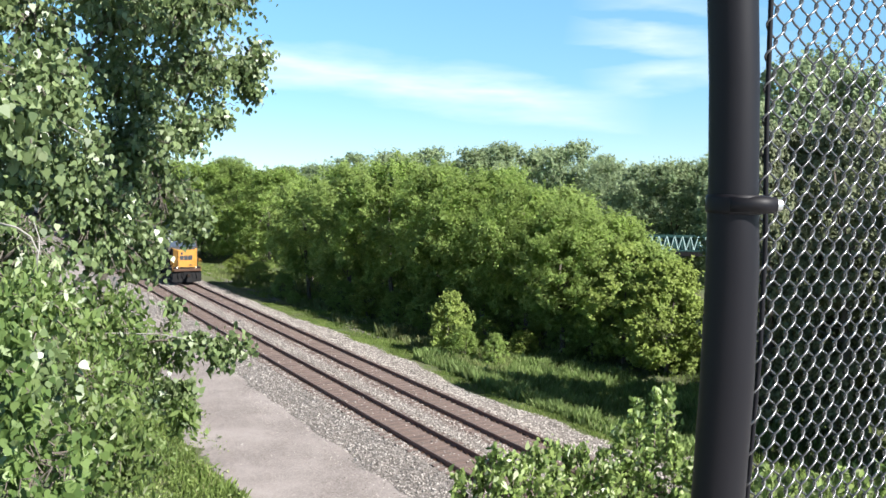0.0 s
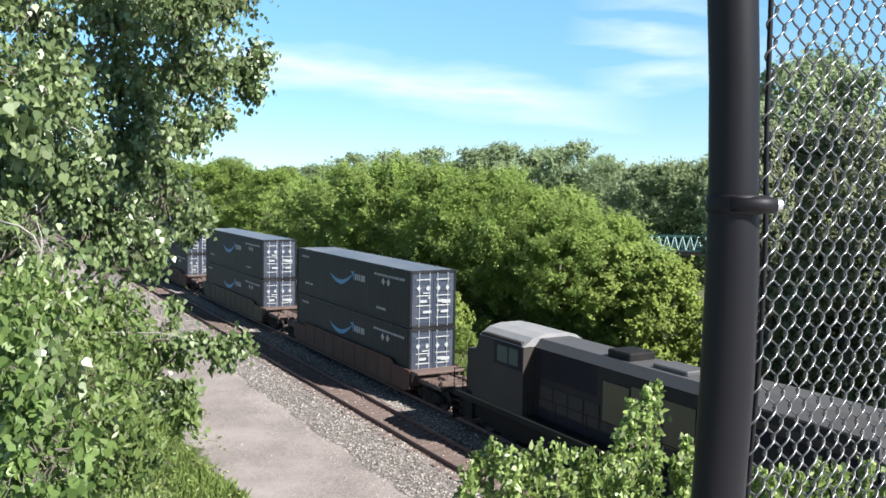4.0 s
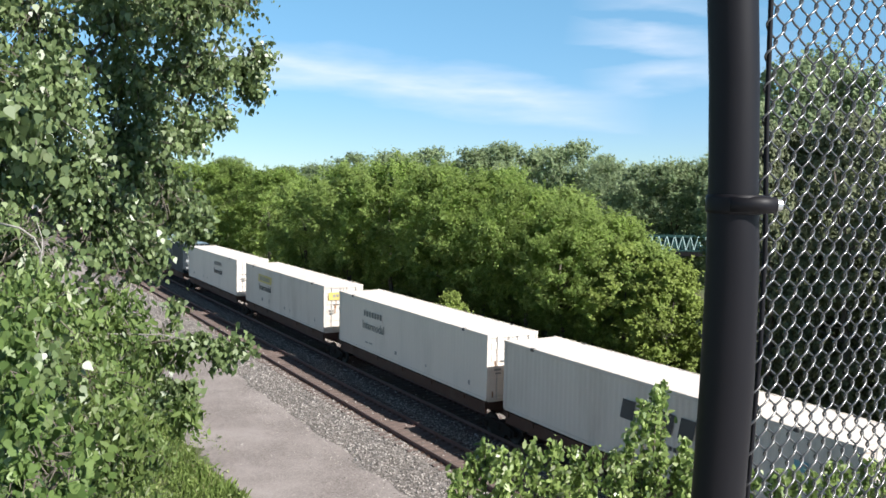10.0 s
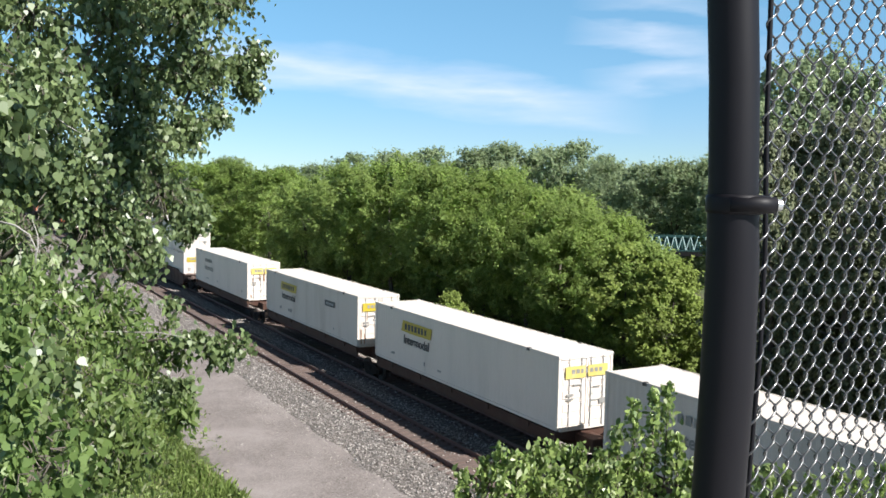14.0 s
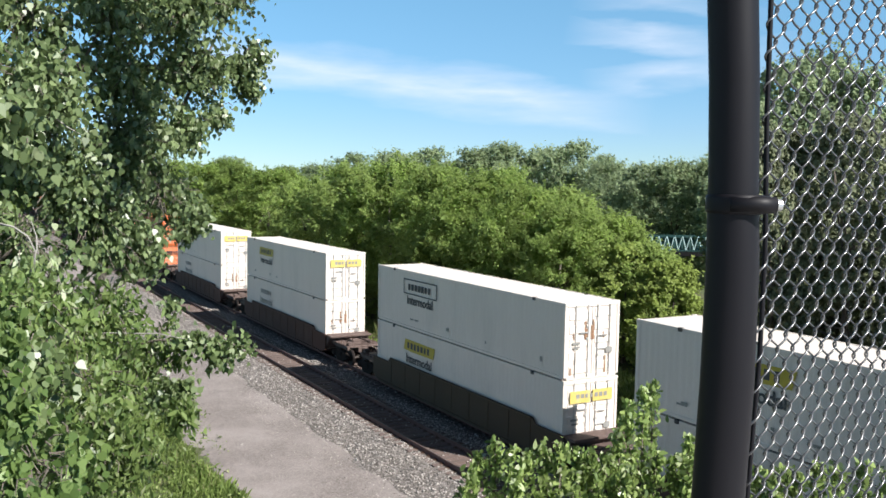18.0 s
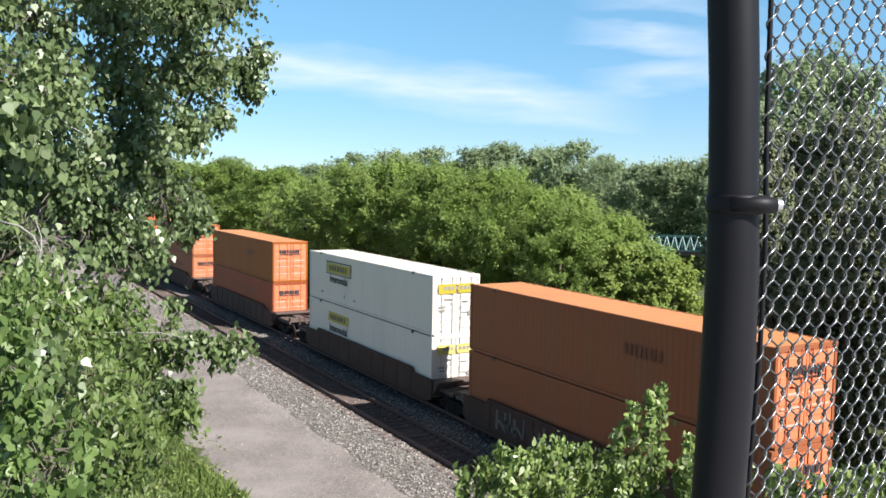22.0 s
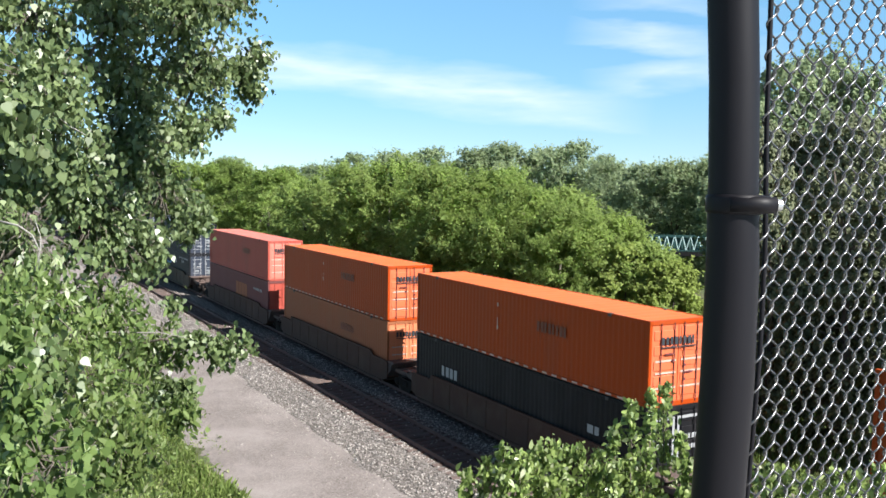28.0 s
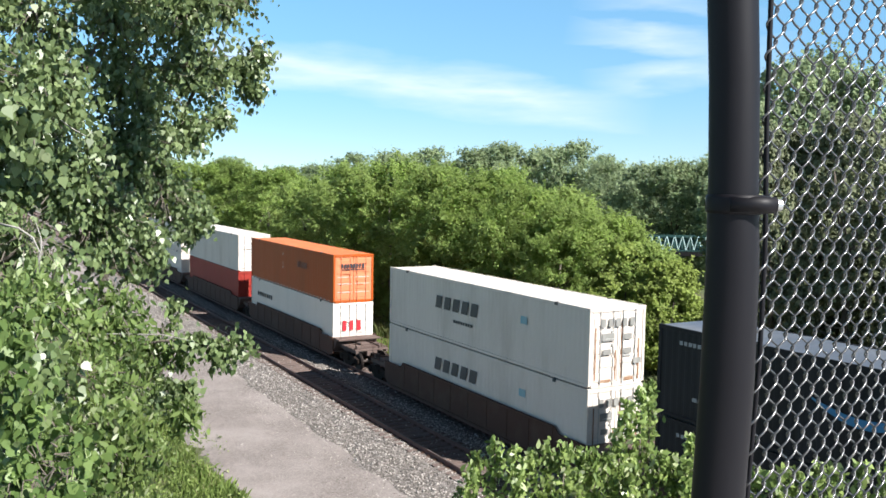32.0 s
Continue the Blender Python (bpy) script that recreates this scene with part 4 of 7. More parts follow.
def near_cottonwood():
    """A cottonwood close by: hanging twigs of broad leaves round lobes of its crown."""
    rng, pr = np.random.default_rng(5), random.Random(5)
    root = thing("cottonwood_tree", "large cottonwood with broad glossy fluttering leaves beside the overpass", "tree")
    upper = ((-7.83, -20.21, 11.95, 0.54), (-8.06, -19.57, 12.10, 0.53), (-8.27, -18.90, 12.26, 0.50), (-8.54, -18.40, 12.35, 0.26),
             (-7.20, -20.23, 11.27, 0.46), (-8.47, -19.37, 11.53, 0.50), (-8.71, -18.75, 11.75, 0.42), (-8.96, -18.20, 11.80, 0.24),
             (-7.65, -20.08, 10.73, 0.50), (-8.42, -19.38, 10.91, 0.50), (-8.69, -18.84, 11.15, 0.30), (-7.99, -19.74, 10.26, 0.53))
    middle = ((-8.75, -19.06, 10.49, 0.40), (-9.12, -18.68, 10.50, 0.18), (-7.18, -20.36, 10.18, 0.42), (-8.31, -19.35, 10.03, 0.34),
              (-6.56, -20.34, 9.71, 0.43), (-7.89, -19.70, 9.48, 0.42), (-5.46, -20.49, 9.42, 0.36), (-7.41, -19.92, 9.02, 0.50),
              (-8.20, -19.36, 9.00, 0.32), (-9.09, -18.98, 8.44, 0.24), (-4.86, -20.48, 9.17, 0.32), (-6.76, -19.85, 8.64, 0.42))
    low = ((-8.12, -19.33, 8.17, 0.26), (-7.97, -19.04, 9.25, 0.15), (-7.92, -18.93, 9.20, 0.12), (-7.86, -18.75, 9.14, 0.14), (-7.80, -18.60, 9.17, 0.11), (-7.75, -18.48, 9.15, 0.07), (-7.87, -18.73, 9.02, 0.09),
           (-7.95, -19.12, 9.02, 0.19), (-7.70, -19.10, 8.82, 0.19), (-7.50, -19.12, 8.66, 0.17), (-8.0, -19.2, 9.3, 0.17), (-8.11, -19.08, 9.47, 0.14),
           (-9.12, -18.72, 10.12, 0.17), (-9.05, -18.60, 10.22, 0.15), (-9.08, -18.62, 10.33, 0.13), (-4.70, -20.56, 10.92, 0.13), (-4.66, -20.50, 10.78, 0.10), (-4.66, -20.60, 9.86, 0.12), (-4.62, -20.58, 9.66, 0.13), (-4.58, -20.55, 9.44, 0.14),
           (-4.5, -20.42, 9.24, 0.16), (-4.58, -20.6, 9.16, 0.16),
           (-7.9, -20.65, 10.75, 0.4), (-7.8, -20.5, 11.3, 0.4), (-7.6, -20.6, 9.9, 0.4), (-7.6, -21.3, 11.6, 0.7), (-7.2, -21.2, 10.4, 0.6), (-6.9, -21.1, 9.2, 0.6), (-8.3, -20.8, 12.8, 0.8), (-8.8, -19.3, 13.1, 0.7), (-7.2, -20.8, 8.0, 0.6),
           # the last six, high and unseen, are added to shade the crown
           (-7.6, -20.0, 7.7, 0.6), (-8.75, -18.22, 12.55, 0.3), (-8.9, -18.1, 11.95, 0.25), (-9.0, -18.12, 11.6, 0.2), (-8.85, -18.45, 11.3, 0.2), (-7.1, -19.5, 12.62, 0.34), (-6.8, -19.2, 12.72, 0.4), (-6.45, -18.95, 12.75, 0.4), (-6.15, -18.75, 12.78, 0.42), (-5.9, -18.5, 12.78, 0.4), (-6.6, -18.6, 12.9, 0.4))
    lobes = upper + middle + low
    base, top = (-10.2, -22.6, -0.9), (-8.6, -20.9, 12.9)
    LEANING.append((root, Vector(base)))
    limbs(root, (base, top), [(x, y, z) for x, y, z, r in upper[1::2] + middle[::2]], 0.24, pr, M["bark"])
    # unseen limb made to carry the added shading clumps
    part("limb", Geo().tube([top, (-8.1, -20.3, 13.3), (-7.3, -19.6, 13.35), (-6.5, -18.9, 13.2), (-6.0, -18.6, 13.0)], [0.09, 0.07, 0.055, 0.035, 0.015], 6), M["bark"], root, smooth=True)
    bare = (((-6.29, -20.58, 10.38), (-6.21, -20.46, 10.35), (-6.17, -20.38, 10.29), (-6.13, -20.34, 10.19), (-6.13, -20.35, 10.07)),
            ((-7.81, -19.98, 9.36), (-7.66, -19.71, 9.38), (-7.45, -19.32, 9.38), (-7.34, -19.13, 9.34)), ((-5.49, -20.53, 9.53), (-5.46, -20.47, 9.49), (-5.43, -20.42, 9.45)),
            ((-7.05, -20.19, 11.16), (-6.97, -20.06, 11.04), (-6.91, -19.96, 10.98)), ((-6.58, -20.34, 10.02), (-6.57, -20.30, 10.18), (-6.58, -20.30, 10.26), (-6.60, -20.33, 10.37)))
    for pts in bare:
        n = len(pts)
        part("bare_branch", Geo().tube(pts, [0.008 * (1 - 0.7 * i / (n - 1)) for i in range(n)], 6), M["dead_wood"], root, "pale bare branch", smooth=True)
    part("leafy_stem", Geo().tube([(-8.3, -19.6, 9.1), (-8.05, -19.2, 9.22), (-7.9, -18.9, 9.19), (-7.74, -18.46, 9.15)], [0.014, 0.011, 0.008, 0.003], 6), M["bark"], root, smooth=True)
    cs, ws, ss, kinds = [], [], [], []
    twigs = Geo()
    for x, y, z, r in lobes:
        c = np.array((x, y, z))
        for _ in range(max(5, int((420 if r < 0.2 and z < 9.5 and x < -7.4 else 540) * r * r / 0.25))):
            d = rng.normal(size=3)
            d /= np.linalg.norm(d)
            end = c + d * r * rng.uniform(0.35, 1.08)
            start = end - d * r * 0.35 + (0, 0, 0.05)
            bend = (start + end) / 2 + rng.normal(size=3) * 0.02
            if rng.random() < 0.16:
                twigs.tube([start, bend, end], [0.005, 0.004, 0.002], 4)
            k = rng.integers(4, 9)
            u = rng.random(k)[:, None]
            p = start * (1 - u) + end * u + rng.normal(size=(k, 3)) * 0.045
            p[:, 2] -= 0.03
            cs.append(p)
            ws.append(rng.normal(size=(k, 3)) * (1.0, 1.0, 0.42) + (0.3, 0.1, 0.22) + d * 0.25)
            spray = y > -19.15 and z < 9.5 and x > -8.2
            ss.append(rng.uniform(0.027, 0.06, k) * (1.2 if x > -5.2 else 1.3 if spray else 1.18))
            kinds.append(np.full(k, 1 if x > -5.2 and z < 10.2 else 2 if x < -5.9 and z < 9.75 and y < -19.1 else 0))
    tagged(part("fine_branching", twigs, M["bark"], root, "thin pale grey twigs"), kind="stuff")
    cs, ws, ss, kinds = np.concatenate(cs), np.concatenate(ws), np.concatenate(ss), np.concatenate(kinds)
    # leaves hang in clumps with open pockets between them
    clump = np.array([noise.noise(Vector(p) * 2.6) + 0.5 * noise.noise(Vector(p) * 6.0) for p in cs]) > -0.17
    cs, ws, ss, kinds = cs[clump], ws[clump], ss[clump], kinds[clump]
    low_ = kinds == 2
    leaf_soup("low_thicket", cs[low_], ws[low_] * (1, 1, 0.5), ss[low_] * 1.45, SLIM, M["leaf_low"], rng, root, "narrow-leaved low growth with pale stems", droop=-0.9)
    kinds = np.where(low_, 9, kinds)
    leaf_soup("crown", cs[kinds == 0], ws[kinds == 0], ss[kinds == 0], DELTOID, M["leaf_near"], rng, root, droop=2.2)
    leaf_soup("outer_spray", cs[kinds == 1], ws[kinds == 1], ss[kinds == 1], DELTOID, M["leaf_outer"], rng, root, "sunlit light green leaves", droop=2.2)


SWAYING = []


def cottonwood_shoots():
    """Young cottonwoods that reach up beside the overpass; each stem with its leaves is one plant."""
    stems = ((-5.82, -17.19, 8.46), (-5.77, -17.07, 8.56), (-5.61, -17.00, 8.55), (-5.72, -16.79, 8.45), (-5.73, -16.61, 8.48), (-5.67, -16.49, 8.52), (-5.76, -16.27, 8.42),
             (-5.62, -16.21, 8.46), (-5.70, -15.95, 8.37), (-5.65, -15.84, 8.58), (-5.61, -15.73, 8.80), (-5.56, -15.62, 8.90), (-5.59, -15.48, 8.95),
             (-5.18, -15.62, 8.42), (-4.99, -15.68, 8.44), (-5.75, -15.75, 8.3), (-5.5, -16.35, 8.36), (-5.79, -17.34, 8.38), (-5.47, -17.17, 8.45), (-5.39, -16.64, 8.40), (-5.25, -16.18, 8.42), (-5.28, -15.80, 8.46), (-4.38, -15.44, 8.48), (-4.32, -15.33, 8.53), (-4.25, -15.20, 8.50), (-4.18, -15.07, 8.56), (-4.10, -14.94, 8.52), (-4.03, -14.81, 8.58), (-3.95, -14.66, 8.54), (-5.05, -15.5, 8.46), (-4.9, -15.35, 8.5), (-4.75, -15.3, 8.4), (-4.7, -15.5, 8.3), (-4.55, -15.25, 8.46), (-5.3, -15.45, 8.55), (-4.85, -15.85, 8.28))
    for i, (x, y, z) in enumerate(stems):
        rng = np.random.default_rng(60 + i)
        root = thing("cottonwood_sapling", "slender young cottonwood shoot with fresh light green leaves", "sapling", "saplings by the overpass")
        foot = Vector((x + rng.uniform(-0.8, 0.8), y + rng.uniform(-0.8, 0.8), -0.85))
        root.location = foot
        SWAYING.append((root, foot.copy()))
        tip = Vector((x, y, z)) - foot
        foot = Vector((0, 0, 0))
        pts = [foot.lerp(tip, k / 8) + Vector((rng.uniform(-0.05, 0.05), rng.uniform(-0.05, 0.05), 0)) * (k < 8) for k in range(9)]
        part("stem", Geo().tube(pts, [0.045 * (1 - k / 8) + 0.004 for k in range(9)], 6), M["bark"], root, smooth=True)
        cs, ws, ss = [], [], []
        g = Geo()
        for k in range(40):
            u = 1 - (k / 40) ** 1.3 * 0.13
            p = np.array(foot.lerp(tip, u))
            a = rng.uniform(0, 6.28)
            reach = rng.uniform(0.05, 0.17) * (0.65 if z > 8.7 else 1.0) * (0.3 + min(1.0, 14 * (1 - u)))
            e = p + np.array((math.cos(a), math.sin(a), 0.8)) * reach
            g.tube([p, (p + e) / 2 + (0, 0, -0.01), e], [0.004, 0.003, 0.002], 4)
            m = rng.integers(7, 13)
            q = rng.random(m)[:, None] ** 0.7
            cs.append(p * (1 - q) + e * q + rng.normal(size=(m, 3)) * 0.024)
            ws.append(rng.normal(size=(m, 3)) * (0.9, 0.9, 0.35) + (0.4, 0.1, 0.1))
            ss.append(rng.uniform(0.036, 0.08, m))
        tagged(part("fine_branching", g, M["bark"], root), kind="stuff")
        leaf_soup("leaves", np.concatenate(cs), np.concatenate(ws), np.concatenate(ss), LANCE, M["leaf_sapling"], rng, root, droop=0.4)


def grass(name, count, area, size, seed, label, keep=None, material="blade"):
    """Blades of grass and weeds over a stretch of ground, as one object."""
    rng = np.random.default_rng(seed)
    x, y = rng.uniform(area[0], area[1], count), rng.uniform(area[2], area[3], count)
    dens = np.array([0.5 + 0.9 * wob(a, b, 0.22, seed) + 0.5 * wob(a, b, 0.9, seed + 3) for a, b in zip(x, y)])
    ok = rng.random(count) < dens
    if keep is not None:
        ok &= np.array([keep(a, b) for a, b in zip(x, y)])
    x, y, dens = x[ok], y[ok], np.clip(dens[ok], 0.25, 1.2)
    k = len(x)
    z = np.array([ground_height(a, b) for a, b in zip(x, y)]) - 0.03
    h = rng.uniform(*size, k) * (0.45 + 0.65 * dens)
    a, b = rng.uniform(0, 6.28, k), rng.uniform(0, 6.28, k)
    w = h * rng.uniform(0.05, 0.12, k)
    lean = h * rng.uniform(0.1, 0.6, k)
    foot = np.stack([x, y, z], 1)
    across = np.stack([np.cos(a), np.sin(a), 0 * a], 1) * w[:, None]
    over = np.stack([np.cos(b), np.sin(b), 0 * b], 1) * lean[:, None]
    up = np.stack([0 * h, 0 * h, h], 1)
    v = np.stack([foot - across, foot + across, foot + across * 0.7 + over * 0.4 + up * 0.6, foot + over + up], 1)
    soup(name, v.reshape(-1, 3), np.arange(k * 4).reshape(k, 4), M[material], label, "grass")


def shrubs():
    """Small leafy bushes and tall weeds along the edge of the wood."""
    pr = random.Random(12)
    models = [broad_tree(80 + i, 3.0, 1.2, 0.02, 8000, 0.1, M["leaf_light" if i == 0 else "leaf_mid"], "small leafy shrub in the tall grass") for i in range(3)]
    for m in models:
        m.name = "shrub"
        tagged(m, category="shrub", group="shrubs beside the tracks")
    spots = SHRUBS
    for i, (x, y, h, r) in enumerate(spots):
        m = models[0] if h > 4 else models[i % 3]
        if i < 3:
            m = models[i]
            m.location = (x, y, ground_height(x, y))
            ob = m
        else:
            ob = copy_thing(m, pose(x, y, ground_height(x, y), 0, 0, pr.uniform(0, 360)))
        ob.scale = (r / 1.2, r / 1.2, h / 3.0)


near_cottonwood()
cottonwood_shoots()
shrubs()
grass("road_verge_grass", 140000, (-64, -24, -17.5, -10.6), (0.12, 0.45), 1, "tall green roadside grass and weeds", lambda x, y: y < -12.3 + 0.9 * wob(x, 0, 0.25, 7) + 0.1)
grass("trackside_grass", 210000, (-125, -16, 4.6, 34), (0.14, 0.5), 2, "tall green grass beside the ballast and under the trees",
      lambda x, y: y > 5.6 + 0.8 * wob(x, y, 0.5, 6) or (-57.0 < x < -44.5 and y > 7.6))
grass("verge_lawn", 170000, (-78.0, -28.0, 3.9, 9.0), (0.07, 0.26), 12, "short bright green grass beside the ballast")
grass("seeding_grass", 30000, (-115, -44, 6.6, 15), (0.3, 0.85), 7, "pale seeding grass and dry weeds in the verge", lambda x, y: wob(x, y, 0.16, 5) > -0.05, material="blade_pale")


def leafy_weeds():
    """Low broad-leaved weeds among the roadside grass."""
    rng = np.random.default_rng(31)
    n = 9000
    x, y = -22 - 48 * rng.random(n) ** 1.3, rng.uniform(-17.5, -9.6, n)
    edge = np.array([-11.9 + 0.9 * wob(a, 0, 0.25, 7) + 0.5 * wob(a, b, 0.8, 4) + max(0.0, min(1.3, (-30 - a) * 0.16)) for a, b in zip(x, y)])
    ok = rng.random(n) < np.clip((edge - y) / 0.9 + 0.05, 0, 1) * (y < edge + 0.8)
    x, y = x[ok], y[ok]
    z = np.array([ground_height(a, b) for a, b in zip(x, y)]) + rng.random(len(x)) ** 1.5 * 0.45 * np.clip((edge[ok] - y + 0.4) / 1.2, 0.15, 1)
    cs = np.stack([x, y, z + 0.08], 1)
    leaf_soup("roadside_weeds", cs, rng.normal(size=(len(x), 3)) * 0.6 + (0.3, 0, 0.8), rng.uniform(0.06, 0.17, len(x)), LANCE, M["leaf_weed"], rng, None, "leafy green weeds along the gravel road", "weeds")


grass("seed_heads", 9000, (-60.5, -53.5, 7.2, 10.6), (0.6, 1.25), 21, "tall pale grass gone to seed in a sunny gap of the verge", material="blade_pale")
grass("flowering_weeds", 7000, (-52.5, -45.0, 7.4, 11.0), (0.5, 1.1), 23, "tall dry weeds around the sunlit shrub", material="blade_pale")
grass("bank_grass", 60000, (-50.0, -27.0, 5.2, 15.5), (0.35, 0.95), 27, "tall fresh green grass on the bank below the wood", material="blade_fresh")
leafy_weeds()
grass("verge_weeds", 1800, (-70, -22, -6.6, -5.4), (0.05, 0.2), 5, "sparse weeds at the foot of the ballast")


# ---------------------------------------------------------------- overpass, fence, far bridge
ALONG = Vector((-0.1182, 0.9930, 0.0)).normalized()
CROSS = Vector((0.489, 0.872, 0.0)).normalized()
OUT = Vector((-ALONG.y, ALONG.x, 0.0))
POST = Vector((-1.3435, -19.3355, 0.0))


def on_deck(a, o, z):
    """A place by its way along the overpass, out from the fence line, and height."""
    return POST + ALONG * a + OUT * o + Vector((0, 0, z))


def slab(g, a0, a1, o0, o1, z0, z1):
    v = [on_deck(a, o, z) for a in (a0, a1) for o in (o0, o1) for z in (z0, z1)]
    return g.add(v, [(0, 1, 3, 2), (4, 6, 7, 5), (0, 4, 5, 1), (2, 3, 7, 6), (0, 2, 6, 4), (1, 5, 7, 3)])


def overpass():
    root = thing("overpass", "plain concrete road overpass that carries the fence", "bridge", kind="structure")
    part("deck", slab(Geo(), -30, 60, -11.0, 0.12, 8.2, 9.0), M["concrete"], root)
    part("parapet", slab(Geo(), -30, 60, -0.12, 0.12, 9.0, 9.5), M["concrete"], root)
    part("parapet", slab(Geo(), -30, 60, -11.0, -10.76, 9.0, 9.9), M["concrete"], root)
    for a in (-28.0, 5.0, 37.0, 58.0):
        part("pier", slab(Geo(), a - 0.5, a + 0.5, -9.5, -1.5, -1.2, 8.2), M["concrete"], root)


def fence():
    root = thing("chain_link_fence", "black chain-link fence with a round steel end post on the overpass", "fence")
    # the post is an old, slightly bowed pipe
    bow = [(z, -0.058 * (z - 10.5) ** 2 if z > 10.5 else -0.045 * (z - 10.5) ** 2) for z in (9.5, 9.75, 10.0, 10.25, 10.5, 10.7, 10.9, 11.1, 11.3, 11.5)]
    girth = [0.0575 if z < 10.4 else 0.056 if z < 10.6 else 0.0525 for z, b in bow]
    pts = [POST + CROSS * (0.0035 + b - 0.0575 + r) + Vector((0, 0, z)) for (z, b), r in zip(bow, girth)]
    part("end_post", Geo().tube(pts, girth, 32), M["post"], root, "thick black painted pipe", smooth=True)
    c = POST + CROSS * 0.003 + Vector((0, 0, 10.640))
    collar = Geo()
    prof = ((0.056, -0.021), (0.0615, -0.019), (0.063, -0.012), (0.063, 0.012), (0.0615, 0.019), (0.056, 0.021))
    n, k = len(prof), 32
    collar.add([c + Vector((r * math.cos(t), r * math.sin(t), h)) for t in (2 * math.pi * i / k for i in range(k)) for r, h in prof],
               [(i * n + j, ((i + 1) % k) * n + j, ((i + 1) % k) * n + j + 1, i * n + j + 1) for i in range(k) for j in range(n - 1)])
    band = part("tension_band", collar, M["post"], root, smooth=True)
    near = CROSS.cross(Vector((0, 0, 1)))
    arm = [c + near * 0.052 + CROSS * u for u in (-0.03, 0.03, 0.067)]
    part("band_arm", Geo().tube(arm, [0.017, 0.019, 0.0175], 14), M["post"], band, smooth=True)
    part("bolt_end", Geo().tube([arm[2], arm[2] + CROSS * 0.012], 0.0125, 12), M["bolt"], band, "bright bare bolt end")
    bar = ((9.5, 0.0585), (9.971, 0.0945), (10.129, 0.1063), (10.304, 0.119), (10.537, 0.1206), (10.821, 0.1057), (10.96, 0.1035), (11.097, 0.1014), (11.6, 0.1005))
    part("tension_bar", Geo().tube([on_deck(a, 0.0, z) for z, a in bar], 0.0058, 8), M["post"], root, smooth=True)
    # woven wire: upright zigzags that hook into one another
    h, w = 0.0694, 0.0615
    turns, fine = 32, 18
    for odd in (0, 1):
        pts = []
        for k in range(turns * fine):
            a = 2 * math.pi * k / fine + math.pi * odd
            run = math.asin(0.9 * math.cos(a)) / math.asin(0.9)
            pts.append(Vector((w / 4 - (w / 4 + 0.0034) * run, -0.0074 * math.sin(a), k * h / fine)))
        g = Geo().tube([ALONG * p.x + OUT * p.y + Vector((0, 0, p.z)) for p in pts], 0.0026, 6)
        me = g.mesh("wire", M["wire"], True)
        for i in range(odd, 44, 2):
            part("wire", me, None, root, at=on_deck(BAR_A + i * w / 2, 0.0, 9.5073 - 0.0397 * (i - 4) * w / 2))


def lattice_bridge():
    """The green lattice side of a bridge far off among the trees."""
    root = thing("lattice_bridge", "green steel lattice bridge among the trees", "bridge")
    a, b = Vector((-76.0, 39.2, 0)), Vector((-61.5, 64.5, 0))
    way = (b - a).normalized()
    long = (b - a).length
    up = Vector((0, 0, 1))
    z0, z1 = 3.75, 5.4
    for z, name in ((z0, "bottom_chord"), (z1, "top_chord")):
        part(name, Geo().tube([a + up * z, b + up * z], 0.09, 4), M["green_steel"], root)
    k, n = 0, int(long / 0.43)
    for i in range(n):
        p, q = a + way * (i * 0.43), a + way * ((i + 1) * 0.43)
        lo, hi = (p, q) if i % 2 else (q, p)
        part("lattice_bar", Geo().tube([lo + up * z0, hi + up * z1], 0.055, 4), M["pale_steel"], root)
    part("deck", Geo().tube([a + up * 3.4, b + up * 3.4], 0.3, 4), M["black"], root)
    side = Vector((-way.y, way.x, 0)) * 0.25
    part("side_plate", Geo().add([a + side + up * z0, b + side + up * z0, b + side + up * z1, a + side + up * z1], [(0, 1, 2, 3)]), M["green_steel"], root)
    for u in (0.04, 0.5, 0.96):
        p = a + way * (long * u)
        part("pier", Geo().tube([p - up * 1.5, p + up * 3.4], 0.4, 8), M["concrete"], root)


BAR_A = 0.095
overpass()
fence()
lattice_bridge()


# ---------------------------------------------------------------- the train
LONG, WIDE, TALL = 16.15, 2.6, 2.9
UPPER, LOWER, SINGLE = 3.45, 0.55, 1.43
SHARED = {}


def shared(key, make):
    if key not in SHARED:
        SHARED[key] = make()
    return SHARED[key]


def side_geo():
    """A corrugated side: trapezoid ribs upright along the whole length."""
    g = Geo()
    pts = []
    x = -0.16
    while x > -LONG + 0.3:
        pts += [(x, 0.0), (x - 0.10, 0.0), (x - 0.14, 0.009), (x - 0.24, 0.009)]
        x -= 0.28
    pts.append((-LONG + 0.14, 0.0))
    n = len(pts)
    v = [(px, -dy, z) for z in (0.17, TALL - 0.11) for px, dy in pts] + [(px, -dy + 0.02, z) for z in (0.17, TALL - 0.11) for px, dy in pts]
    g.add(v, [(k, k + 1, n + k + 1, n + k) for k in range(n - 1)])
    return g


def roof_geo():
    g = Geo()
    v, f = [], []
    n = 58
    for i in range(n):
        x = -0.05 - (LONG - 0.1) * i / (n - 1)
        z = TALL - 0.012 - (0.012 if i % 2 else 0)
        v += [(x, -1.27, z), (x, 1.27, z)]
    f = [(2 * i, 2 * i + 1, 2 * i + 3, 2 * i + 2) for i in range(n - 1)]
    g.add(v, f)
    g.box(-LONG + 0.05, -0.05, -1.26, 1.26, TALL - 0.06, TALL - 0.03)
    return g


